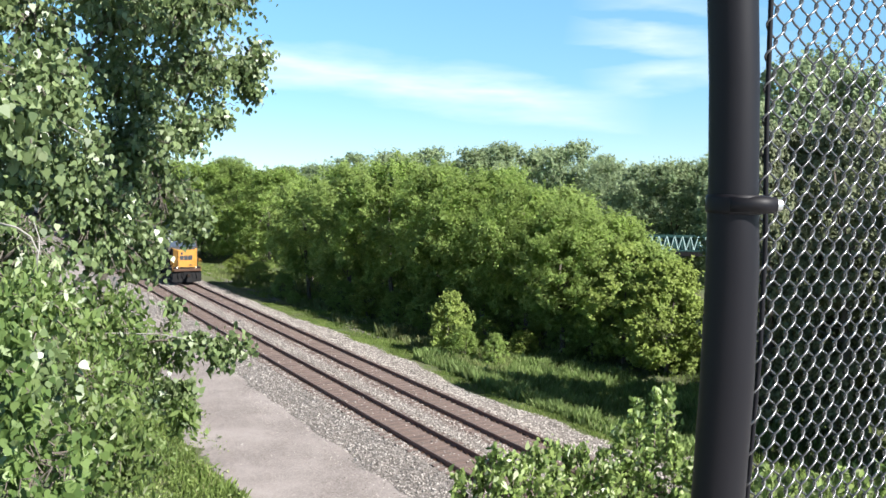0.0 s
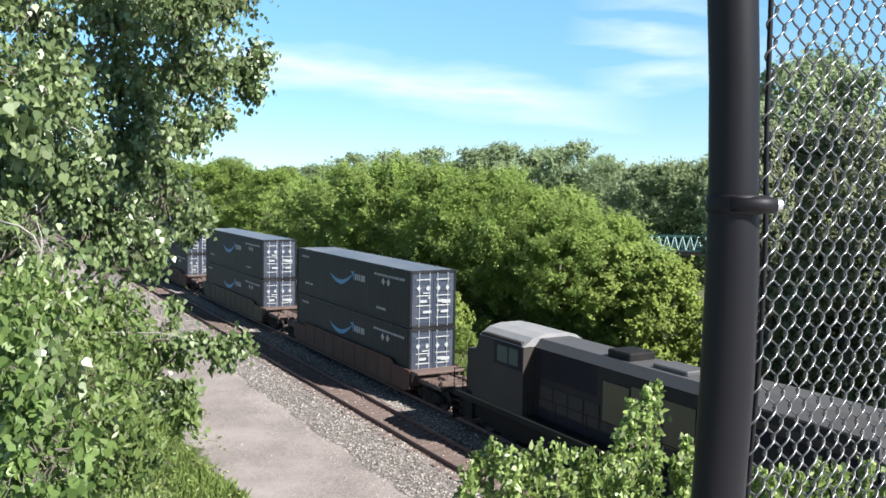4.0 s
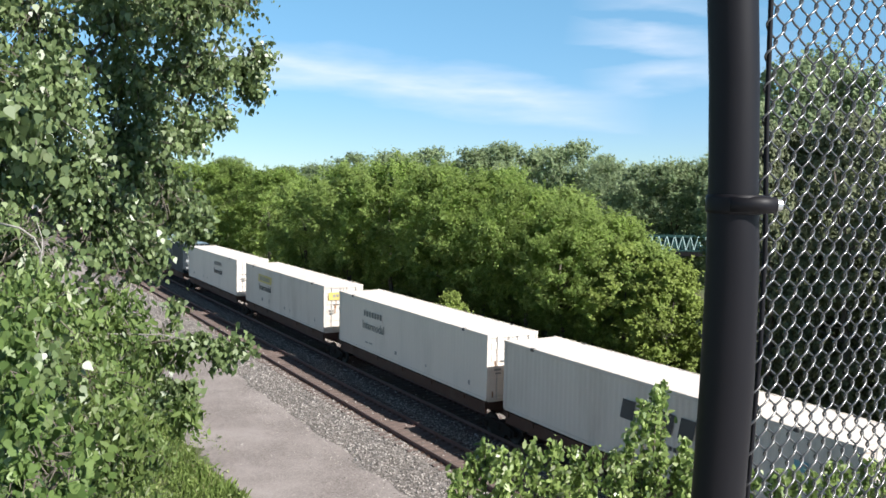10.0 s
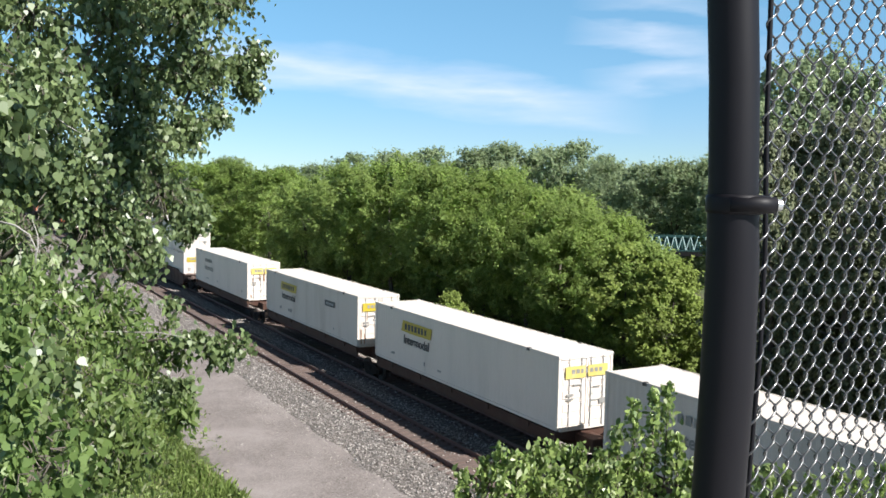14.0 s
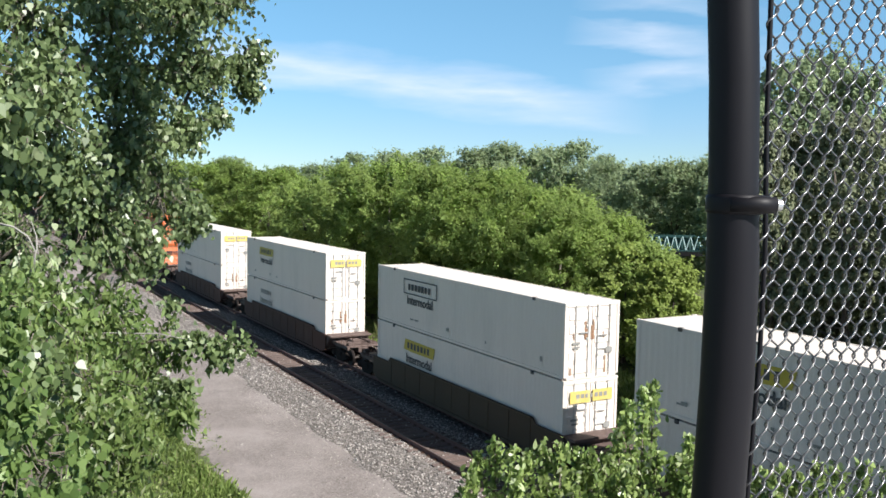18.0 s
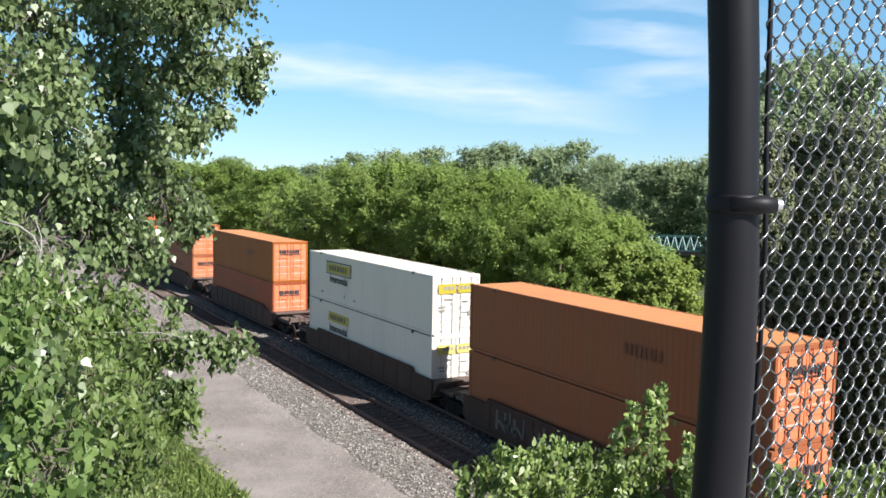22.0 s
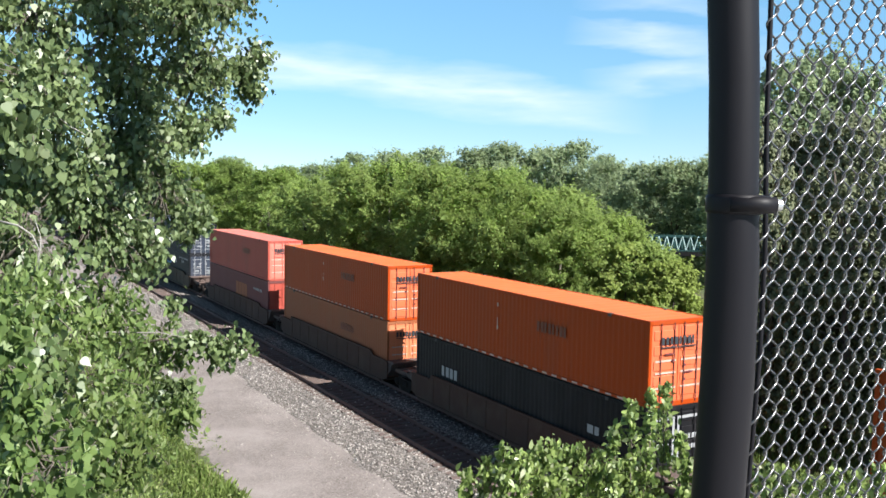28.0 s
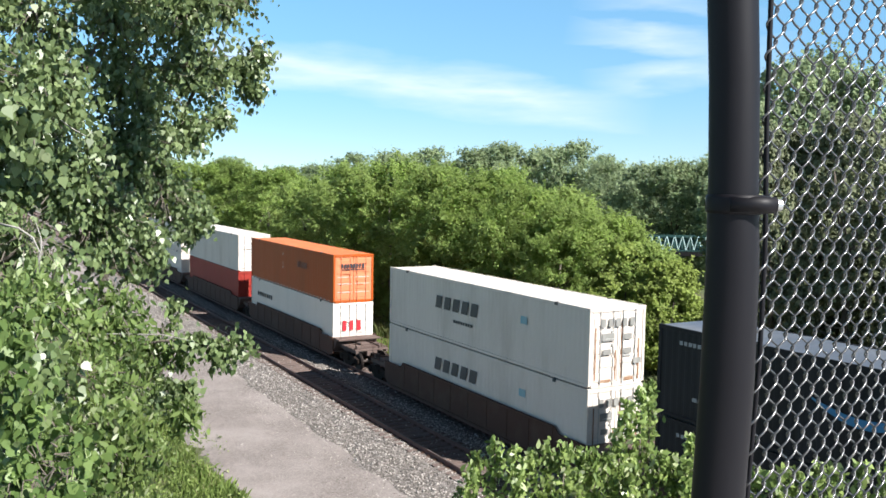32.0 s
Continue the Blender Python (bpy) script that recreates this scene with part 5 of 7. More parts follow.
def text_mesh(words, size, material):
    """A word as a thin plate of letters, in the x-z plane, its middle at the origin."""
    cu = bpy.data.curves.new("lettering", "FONT")
    cu.body, cu.size, cu.align_x, cu.extrude = words, size, "CENTER", 0.003
    cu.offset = 0.014
    ob = new("lettering", cu)
    deps = bpy.context.evaluated_depsgraph_get()
    me = bpy.data.meshes.new_from_object(ob.evaluated_get(deps))
    bpy.data.objects.remove(ob)
    me.transform(Matrix.Rotation(radians(90), 4, "X"))
    me.materials.clear()
    me.materials.append(material)
    return me


def letter_bars(g, x0, x1, z0, z1, y, n, seed=1):
    """Plain blocks in place of lettering, on a side at y, from x0 to x1."""
    rng = random.Random(seed)
    w = (x1 - x0) / n
    for i in range(n):
        a = x0 + w * i
        g.box(a, a + w * rng.uniform(0.55, 0.8), y - 0.006, y, z0, z1)


def end_bars(g, y0, y1, z0, z1, n, seed=1):
    """Plain blocks in place of lettering on the doors."""
    rng = random.Random(seed)
    w = (y1 - y0) / n
    for i in range(n):
        a = y0 + w * i
        g.box(0.045, 0.051, a, a + w * rng.uniform(0.5, 0.75), z0, z1)


def smile_geo(x0, x1, z, y):
    """A curved arrow like a smile."""
    g = Geo()
    n = 18
    top, low = [], []
    for i in range(n + 1):
        u = i / n
        x = x0 + (x1 - x0) * u
        sag = -0.62 * math.sin(math.pi * (0.10 + 0.86 * u)) + 0.18 * u
        th = 0.05 + 0.2 * math.sin(math.pi * min(1, u * 1.05)) ** 0.8
        top.append((x, y, z + sag + th / 2))
        low.append((x, y, z + sag - th / 2))
    g.add(top + low, [(k, k + 1, n + 2 + k, n + 1 + k) for k in range(n)])
    a = (x1 + 0.03, z + 0.10)
    g.add([(a[0] - 0.42, y, a[1] + 0.10), (a[0] + 0.06, y, a[1] + 0.16), (a[0] + 0.02, y, a[1] - 0.40), (a[0] - 0.10, y, a[1] - 0.05)], [(0, 1, 3), (1, 2, 3)])
    g.v = [(p, q - 0.004, r) for p, q, r in g.v]
    return g


def container(label, body, roof=None, door=None, marks=None, bars="zinc", frame_mat=None, group="containers on the train"):
    """A 53-foot freight container. Its front end, with the doors, stands at x = 0; it rests on z = 0."""
    roof, door, rim = roof or body, door or body, frame_mat or body
    root = thing("shipping_container", label, "container", group)
    side = shared(("side", body), lambda: side_geo().mesh("side_panel", M[body]))
    part("side_panel", side, None, root, at=(0, -1.262, 0))
    far = part("side_panel", side, None, root, at=(-LONG, 1.262, 0))
    far.rotation_euler = (0, 0, math.pi)
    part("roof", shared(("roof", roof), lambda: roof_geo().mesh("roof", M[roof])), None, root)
    rail = shared(("rail", rim), lambda: Geo().cbox(-LONG + 0.1, -0.1, -0.035, 0.035, -0.06, 0.06, 0.01).mesh("rail", M[rim]))
    for y in (-1.262, 1.262):
        part("top_rail", rail, None, root, at=(0, y, TALL - 0.062))
        part("bottom_rail", rail, None, root, at=(0, y, 0.11))
    post = shared(("post", rim), lambda: Geo().cbox(-0.075, 0.075, -0.06, 0.06, 0.1, TALL - 0.1, 0.012).mesh("corner_post", M[rim]))
    cast = shared("casting", lambda: Geo().cbox(-0.09, 0.09, -0.082, 0.082, -0.06, 0.06, 0.012).mesh("corner_casting", M["gasket"]))
    for x in (-0.08, -LONG + 0.08):
        for y in (-1.235, 1.235):
            part("corner_post", post, None, root, at=(x, y, 0))
            part("corner_casting", shared(("cast", rim), lambda: Geo().cbox(-0.09, 0.09, -0.064, 0.064, -0.06, 0.06, 0.012).mesh("corner_casting", M[rim])), None, root, at=(x, y, TALL - 0.06))
    for x in (-1.98, -LONG + 1.98):
        for y in (-1.245, 1.245):
            part("lift_casting", cast, None, root, at=(x, y - 0.012 if y < 0 else y + 0.012, TALL - 0.055))
    part("floor", shared("floor", lambda: Geo().box(-LONG + 0.12, -0.12, -1.2, 1.2, 0.0, 0.14).mesh("floor", M["gasket"])), None, root)
    part("rear_wall", shared(("rear", body), lambda: Geo().box(-LONG + 0.05, -LONG + 0.09, -1.18, 1.18, 0.1, TALL - 0.06).mesh("rear_wall", M[body])), None, root)
    head = shared(("head", rim), lambda: Geo().cbox(-0.13, 0.0, -1.175, 1.175, -0.08, 0.08, 0.01).mesh("door_header", M[rim]))
    part("door_header", head, None, root, at=(0, 0, TALL - 0.085))
    part("door_sill", head, None, root, at=(0, 0, 0.09))

    def leaf():
        g = Geo()
        g.cbox(-0.07, -0.025, 0.012, 1.165, 0.17, TALL - 0.17, 0.006)
        for k in range(5):
            z = 0.34 + 0.5 * k
            g.cbox(-0.03, -0.004, 0.10, 1.08, z, z + 0.32, 0.012)
        return g.mesh("door", M[door])

    bar = shared(("bar", bars), lambda: Geo().tube([(0.022, 0, 0.1), (0.022, 0, TALL - 0.1)], 0.019, 6).mesh("locking_bar", M[bars]))
    grip = shared(("grip", bars), lambda: Geo().box(0.02, 0.045, -0.02, 0.36, 1.10, 1.15).box(0.0, 0.04, -0.05, 0.05, 1.32, 1.4).box(0, 0.035, -0.05, 0.05, 0.85, 0.92).mesh("handle", M[bars]))
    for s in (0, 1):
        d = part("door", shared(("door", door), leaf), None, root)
        if s:
            d.rotation_euler, d.location = (math.pi, 0, 0), (0, 0, TALL)
        for y in (0.22, 0.80):
            part("locking_bar", bar, None, d, at=(0, y, 0))
        part("handle", grip, None, d, at=(0, 0.26, 0))
    for name, geo, mat, lab in marks or ():
        if name in ("lettering_mark", "door_lettering", "small_lettering", "label_lettering") and isinstance(geo, Geo):
            for piece in geo.pieces():
                part("letter_block", piece, M[mat], root, lab)
            continue
        if name.endswith(("labels", "marks", "uprights")) and isinstance(geo, Geo):
            for piece in geo.pieces():
                part(name[:-1], piece, M[mat], root, lab)
            continue
        part(name, geo if isinstance(geo, Geo) else geo[0], M[mat], root, lab, at=None if isinstance(geo, Geo) else geo[1])
    return root


SIDE = -1.30
INTERMODAL = PALE_WORD = None


def sign_marks(panel="yellow", letters="ink", word="ink", x=-11.45, band="pale_yellow", rust=0, tag=0, border=0, half=1.6):
    """A faded sign with bars over a dark word on the side, and a pale band on the doors."""
    out = []
    x0, x1, z0, z1 = x - half, x + half, 1.84, 2.4
    if border:
        frame_ = Geo()
        for q in ((x0 - 0.1, x1 + 0.1, z1 + 0.04, z1 + 0.1), (x0 - 0.1, x1 + 0.1, z0 - 0.1, z0 - 0.04), (x0 - 0.1, x0 - 0.03, z0 - 0.04, z1 + 0.04), (x1 + 0.03, x1 + 0.1, z0 - 0.04, z1 + 0.04)):
            frame_.box(q[0], q[1], SIDE - 0.004, SIDE, q[2], q[3])
        out.append(("sign_border", frame_, word, "thin dark sign border"))
    bars = Geo()
    if panel:
        # the panel leans forward and its ends are worn away
        sign = Geo().prism([(x0, z0 + 0.02), (x0 + 0.16, z1), (x1, z1 - 0.03), (x1 - 0.14, z0), (x0 + 0.9, z0 - 0.02)], SIDE - 0.006, SIDE - 0.001, "y")
        out.append(("sign_panel", sign, panel, "worn yellow sign panel"))
    letter_bars(bars, x0 + 0.4, x1 - 0.4, z0 + 0.12, z1 - 0.14, SIDE - 0.006, 7, seed=3)
    out.append(("lettering_mark", bars, letters, "small lettering on the sign"))
    out.append(("lettering", (INTERMODAL if word == "ink" else PALE_WORD, (x, SIDE - 0.004, 1.27)), word, "dark word on the white side"))
    if band:
        g, t = Geo(), Geo()
        g.box(0.035, 0.044, -1.0, -0.05, 2.02, 2.48)
        g.box(0.035, 0.044, 0.06, 1.0, 2.04, 2.48)
        end_bars(t, -0.72, 0.8, 2.2, 2.36, 7, 2)
        out += [("door_band", g, band, "faded yellow band on the doors"), ("door_lettering", t, "grey_letter", "")]
    small = Geo()
    for k, (y, z, w, h) in enumerate(((-0.95, 1.35, 0.34, 0.09), (-0.9, 1.2, 0.28, 0.07), (0.3, 1.6, 0.36, 0.05), (0.62, 0.95, 0.3, 0.22))):
        small.box(0.036, 0.045, y, y + w, z, z + h)
    out.append(("door_labels", small, "grey_letter", "small faded labels"))
    if tag:
        lab = Geo().box(-4.9, -3.3, SIDE - 0.005, SIDE, 1.78, 2.12)
        tx = Geo()
        letter_bars(tx, -4.7, -3.5, 1.86, 2.02, SIDE - 0.005, 6, seed=6)
        out += [("dark_label", lab, "ink", "small dark label"), ("label_lettering", tx, "pale", "")]
    if rust:
        rng = random.Random(rust)
        rus = Geo()
        for k in range(9):
            y, h = rng.uniform(-1.1, 1.0), rng.uniform(0.25, 0.9)
            z = rng.choice((0.2, 0.2, 1.2, 1.5))
            rus.box(0.0, 0.003 + 0.0008 * k, y, y + rng.uniform(0.02, 0.08), z, z + h)
        for piece in rus.pieces():
            out.append(("rust_streak", piece, "rust", "rusty streak down the doors"))
    # low scuffs and small stencils along the side
    sc = Geo()
    rng = random.Random(rust + tag + 7)
    for k in range(5):
        xx = rng.uniform(-15, -1.5)
        sc.box(xx, xx + rng.uniform(0.08, 0.4), SIDE - 0.004, SIDE, 0.5, 0.5 + rng.uniform(0.06, 0.26))
    for piece in sc.pieces():
        out.append(("stencil_mark", piece, "grey_letter", ""))
    return out


def grey_marks(at=-11.3, size=1.0):
    """Large dark leaning bars in place of a word, a blue square and dark bars on the doors."""
    a, b, c, d = Geo(), Geo(), Geo(), Geo()
    for k in range(5):
        x, w, h = at + 0.78 * size * k, 0.55 * size, 0.58 * size
        a.prism([(x, 1.48), (x + 0.14, 1.48 + h), (x + 0.14 + w, 1.48 + h), (x + w, 1.48)], SIDE - 0.006, SIDE, "y")
    letter_bars(b, at + 1.7, at + 3.4, 0.98, 1.12, SIDE, 8, seed=6)
    c.box(at + 7.0, at + 7.45, SIDE - 0.004, SIDE, 1.75, 2.05)
    end_bars(d, -0.8, 0.85, 2.2, 2.5, 5, 7)
    sq = Geo().box(0.035, 0.045, -0.75, -0.2, 1.7, 1.98)
    lab = Geo()
    for y, z in ((0.25, 1.72), (0.25, 1.2), (-0.7, 1.2), (0.72, 0.8)):
        lab.box(0.035, 0.044, y, y + 0.36, z, z + 0.2)
    rus = Geo()
    for k, (y, w, z, h) in enumerate(((-1.05, 0.06, 0.3, 1.9), (-0.12, 0.05, 0.25, 1.1), (0.16, 0.09, 0.3, 2.0), (0.95, 0.07, 0.2, 1.5), (-0.8, 0.5, 0.2, 0.1), (0.35, 0.4, 0.2, 0.12))):
        rus.box(0.0, 0.003 + 0.0008 * k, y, y + w, z, z + h)
    return [("lettering_mark", a, "ink", "large dark lettering"), ("small_lettering", b, "ink", ""), ("square_mark", c, "teal_mark", "faded teal square mark"),
            ("door_lettering", d, "grey_letter", ""), ("door_mark", sq, "grey_letter", ""), ("door_labels", lab, "grey_letter", ""), *[("rust_streak", piece, "rust", "rusty streak on the doors") for piece in rus.pieces()]]


def navy_marks():
    smile = smile_geo(-10.4, -7.0, 1.98, SIDE)
    a, b, c, d = Geo(), Geo(), Geo(), Geo()
    letter_bars(a, -6.8, -5.3, 1.75, 2.1, SIDE, 5, seed=9)
    letter_bars(b, -4.2, -0.55, 2.32, 2.44, SIDE, 17, seed=10)
    letter_bars(b, -15.2, -13.9, 2.38, 2.5, SIDE, 7, seed=11)
    for x in (-3.1, -2.5):
        c.prism([(x, 1.85), (x + 0.22, 2.05), (x, 2.25), (x - 0.22, 2.05)], SIDE - 0.005, SIDE, "y")
    letter_bars(c, -3.9, -2.7, 0.55, 0.68, SIDE, 5, seed=14)
    letter_bars(c, -14.6, -13.2, 0.72, 0.84, SIDE, 6, seed=15)
    for s in (-1, 1):
        for z in (2.42, 1.62, 1.12, 0.50):
            d.box(0.036, 0.045, s * 0.55 - 0.42, s * 0.55 + 0.36, z, z + 0.06)
        for k in (-0.3, 0.22):
            y, z = s * 0.55 + k, 2.02
            d.prism([(y - 0.12, z), (y, z - 0.15), (y + 0.12, z), (y, z + 0.15)], 0.036, 0.045, "x")
        d.box(0.036, 0.045, s * 0.5 - 0.3, s * 0.5 + 0.1, 1.3, 1.44)
        d.box(0.036, 0.045, s * 0.5 - 0.1, s * 0.5 + 0.35, 0.76, 0.9)
    d.box(0.036, 0.046, 0.45, 0.95, 1.24, 1.42)
    return [("curved_arrow", smile, "sky_blue", "bright blue curved arrow"), ("lettering_mark", a, "pale", "pale lettering"), ("small_lettering", b, "pale", ""),
            ("diamond_marks", c, "pale", "pale diamond marks"), ("door_labels", d, "pale", "rows of pale labels on the doors")]


def orange_marks(seed=1, dark="brown_letter", strips=False):
    a, b, c = Geo(), Geo(), Geo()
    t, u = Geo(), Geo()
    if strips:
        for k in range(25):
            x = -0.55 - 0.62 * k
            t.box(x - 0.3, x, SIDE - 0.004, SIDE, 0.075, 0.145)
        for z in (2.2, 1.25):
            u.box(-9.05, -8.95, SIDE - 0.004, SIDE, z, z + 0.16)
        u.box(-9.02, -8.98, SIDE - 0.003, SIDE, 1.41, 1.75)
    letter_bars(a, -6.2, -4.3, 1.62, 2.02, SIDE, 8, seed=seed)
    end_bars(b, -0.8, 0.72, 2.08, 2.34, 8, seed + 1)
    b.box(0.045, 0.05, -0.8, 0.72, 1.98, 2.02)
    # pale strips that paint the gleam along the door panels' edges
    for s in (-1, 1):
        for z in (1.52, 1.12, 0.62):
            c.box(0.0, 0.006, s * 0.56 - 0.46, s * 0.56 + 0.44, z, z + 0.06)
    return [("lettering_mark", a, dark, "small dark lettering"), ("door_lettering", b, "ink", "dark lettering on the doors"), ("door_labels", c, "strip", ""),
            ("reflective_strip_marks", t, "strip", "pale reflective strip"), ("small_side_marks", u, "strip", "small pale mark")]


def blue_marks():
    a, b, d = Geo(), Geo(), Geo()
    for x in (-8.6, -4.8):
        a.box(x - 0.05, x + 0.05, SIDE - 0.005, SIDE, 0.85, 2.35)
    letter_bars(b, -7.9, -5.5, 1.35, 2.1, SIDE, 4, seed=4)
    letter_bars(a, -7.9, -5.9, 1.0, 1.16, SIDE, 7, seed=8)
    letter_bars(a, -12.6, -10.4, 1.72, 1.8, SIDE, 10, seed=18)
    d.box(0.036, 0.045, -1.05, -0.15, 2.0, 2.52)
    d.box(0.036, 0.045, -1.0, -0.4, 0.3, 0.62)
    d.box(0.036, 0.045, 0.1, 0.5, 1.1, 1.4)
    d.box(0.036, 0.045, -1.0, -0.5, 1.1, 1.35)
    return [("mark_uprights", a, "pale", "pale upright marks"), ("lettering_mark", b, "grey_letter", "large pale lettering"), ("door_labels", d, "pale", "white panels on the doors")]


def dark_low_marks():
    a, b, d = Geo(), Geo(), Geo()
    letter_bars(a, -13.6, -12.1, 1.3, 1.75, SIDE, 4, seed=21)
    letter_bars(b, -3.0, -2.2, 1.4, 1.7, SIDE, 2, seed=22)
    for s in (-1, 1):
        d.box(0.0, 0.006, s * 0.56 - 0.5, s * 0.56 + 0.48, 2.45, 2.55)
        d.box(0.0, 0.006, s * 0.56 - 0.5, s * 0.56 + 0.48, 0.45, 0.55)
        for e in (-0.46, 0.44):
            d.box(0.0, 0.007, s * 0.56 + e - 0.05, s * 0.56 + e + 0.05, 0.45, 2.55)
    end_bars(d, -1.0, -0.3, 1.55, 1.72, 6, 8)
    end_bars(d, 0.2, 1.0, 1.75, 1.92, 5, 9)
    end_bars(d, 0.2, 1.0, 1.4, 1.55, 7, 10)
    return [("lettering_mark", a, "pale", "scrawled pale lettering"), ("small_lettering", b, "pale", ""), ("door_outline", d, "pale", "white outlines on the doors")]


def patch_marks():
    a, b = Geo(), Geo()
    for k in range(4):
        a.box(-8.0 + k * 0.75, -7.35 + k * 0.75, SIDE - 0.005, SIDE, 1.0 - 0.05 * (k % 2), 2.15)
    letter_bars(b, -3.4, -1.4, 1.95, 2.15, SIDE, 8, seed=31)
    return [("tan_patch", a, "tan_orange", "faded tan patch"), ("lettering_mark", b, "pale", "")]


def red_letters():
    a, b, c = Geo(), Geo(), Geo()
    end_bars(a, -0.7, 0.65, 1.25, 1.85, 3, 4)
    letter_bars(b, -14.6, -11.2, 1.7, 2.0, SIDE, 8, seed=12)
    return [("door_lettering", a, "sign_red", "large red lettering on the doors"), ("lettering_mark", b, "ink", "")]


def styles():
    global INTERMODAL, PALE_WORD
    PALE_WORD = text_mesh("Intermodal", 0.62, M["grey_letter"])
    INTERMODAL = text_mesh("Intermodal", 0.6, M["ink"])
    s = {}
    y = "white container with a yellow sign and dark lettering"
    s["jb"] = container(y, "white", marks=sign_marks())
    s["jp"] = container("white container with a faded pale yellow sign, rust-streaked doors", "white_worn", roof="white", marks=sign_marks("pale_yellow", "grey_letter", "ink", rust=3))
    s["jg"] = container("white container with faded grey lettering and plain doors", "white", marks=sign_marks(None, "grey_letter", "grey_letter", rust=1))
    s["jn"] = container("white container with faint grey lettering and bare rust-streaked doors", "white", marks=sign_marks(None, "grey_letter", "grey_letter", band=None, rust=1))
    s["jw"] = container("white container with a thin-framed dark sign and bare doors", "white", marks=sign_marks(None, "ink", "ink", band=None, rust=1, border=1))
    s["jt"] = container("white container with yellow sign, small dark label, rusty doors", "white_worn", roof="white", marks=sign_marks(rust=5, tag=1, band="yellow"))
    s["jl"] = container("white container with faint lettering and a small dark label", "white_worn", roof="white", marks=sign_marks(None, "grey_letter", "grey_letter", rust=5, tag=1))
    s["jk"] = container("white container with a black-framed yellow sign and yellow door band", "white", marks=sign_marks("yellow", "ink", "ink", border=1, half=1.75, band="yellow"))
    s["jm"] = container("white container with grey lettering over a dark word, plain doors", "white", marks=sign_marks(None, "grey_letter", "ink", x=-5.6, band=None))
    s["sw"] = container("white container with large dark lettering, rusty doors", "white_worn", roof="white", marks=grey_marks())
    s["sx"] = container("white container with a very large dark word further forward, rusty doors", "white_worn", roof="white", marks=grey_marks(-9.0, 1.15))
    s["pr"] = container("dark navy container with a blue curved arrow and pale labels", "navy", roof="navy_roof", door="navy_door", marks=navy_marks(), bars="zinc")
    # sides take the shaded paint, roofs and doors its sunlit copy
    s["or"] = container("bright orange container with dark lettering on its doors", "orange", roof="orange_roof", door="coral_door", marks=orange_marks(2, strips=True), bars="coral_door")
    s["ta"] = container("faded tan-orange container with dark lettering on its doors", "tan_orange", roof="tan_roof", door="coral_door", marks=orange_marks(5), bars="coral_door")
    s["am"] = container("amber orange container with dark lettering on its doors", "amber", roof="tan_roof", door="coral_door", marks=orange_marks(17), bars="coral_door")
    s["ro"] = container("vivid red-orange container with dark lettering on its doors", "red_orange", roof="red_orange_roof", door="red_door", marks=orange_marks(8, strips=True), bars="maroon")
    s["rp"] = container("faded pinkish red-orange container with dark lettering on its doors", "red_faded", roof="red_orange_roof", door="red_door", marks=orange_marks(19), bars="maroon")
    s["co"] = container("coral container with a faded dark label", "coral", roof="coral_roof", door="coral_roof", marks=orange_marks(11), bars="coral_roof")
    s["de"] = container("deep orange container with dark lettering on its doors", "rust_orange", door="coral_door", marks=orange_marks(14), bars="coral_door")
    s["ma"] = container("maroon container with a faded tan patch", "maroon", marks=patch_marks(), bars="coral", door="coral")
    s["bk"] = container("charcoal container with white outlined doors", "black_box", marks=dark_low_marks(), bars="black_box")
    s["bl"] = container("blue container with pale lettering and a roof in a sunlit tone", "blue", roof="blue_roof", marks=blue_marks())
    s["xp"] = container("white container with large red lettering on its doors", "white", marks=red_letters())
    s["re"] = container("red container with plain doors", "red", bars="red")
    s["wh"] = container("plain white container with dirty sides", "white_worn", roof="white")
    return s


# front of each load, counted along the train, with its upper and lower container
LOADS = (("D1", 263.55, "pr", "pr"), ("D2", 240.07, "pr", "pr"), ("D3", 216.49, "pr", "pr"), ("W1", 192.82, "sw", "sw"),
         ("s1", 171.73, "jp", ""), ("s2", 154.36, "jp", ""), ("s3", 137.05, "sx", ""), ("s4", 119.62, "jn", ""), ("s5", 101.03, "jp", ""), ("s7", 82.42, "jm", ""),
         ("b1", 63.88, "bl", ""), ("s8", 43.06, "jl", ""), ("s9", 24.28, "jb", ""), ("s10", 5.78, "jt", ""), ("s11", -15.06, "jg", ""),
         ("W2", -36.08, "jb", "jk"), ("W4", -55.45, "jb", "jp"), ("W5", -75.42, "jw", "jb"), ("W6", -98.99, "jb", "jn"), ("W7", -122.53, "jb", "jn"),
         ("O1", -145.97, "or", "ta"), ("O2", -165.69, "ta", "ta"), ("W9", -185.25, "jk", "jb"), ("O3", -208.69, "am", "de"), ("O4", -232.22, "ta", "ta"),
         ("O5", -255.89, "ro", "rp"), ("O6", -275.42, "ro", "or"), ("O7", -295.53, "ro", "or"), ("O8", -319.56, "ro", "bk"), ("O9", -338.99, "ro", "ta"),
         ("P1", -358.64, "co", "ma"), ("E1", -382.32, "pr", "pr"), ("E2", -401.90, "pr", "pr"), ("V1", -421.47, "sw", "sw"), ("X1", -445.27, "or", "xp"),
         ("Y1", -464.93, "wh", "re"), ("Z1", -484.6, "wh", "wh"), ("Z2", -508.2, "jb", "jb"))
MOVING = []


def moves(ob, offset, z=0.0):
    MOVING.append((ob, offset, z))
    return ob


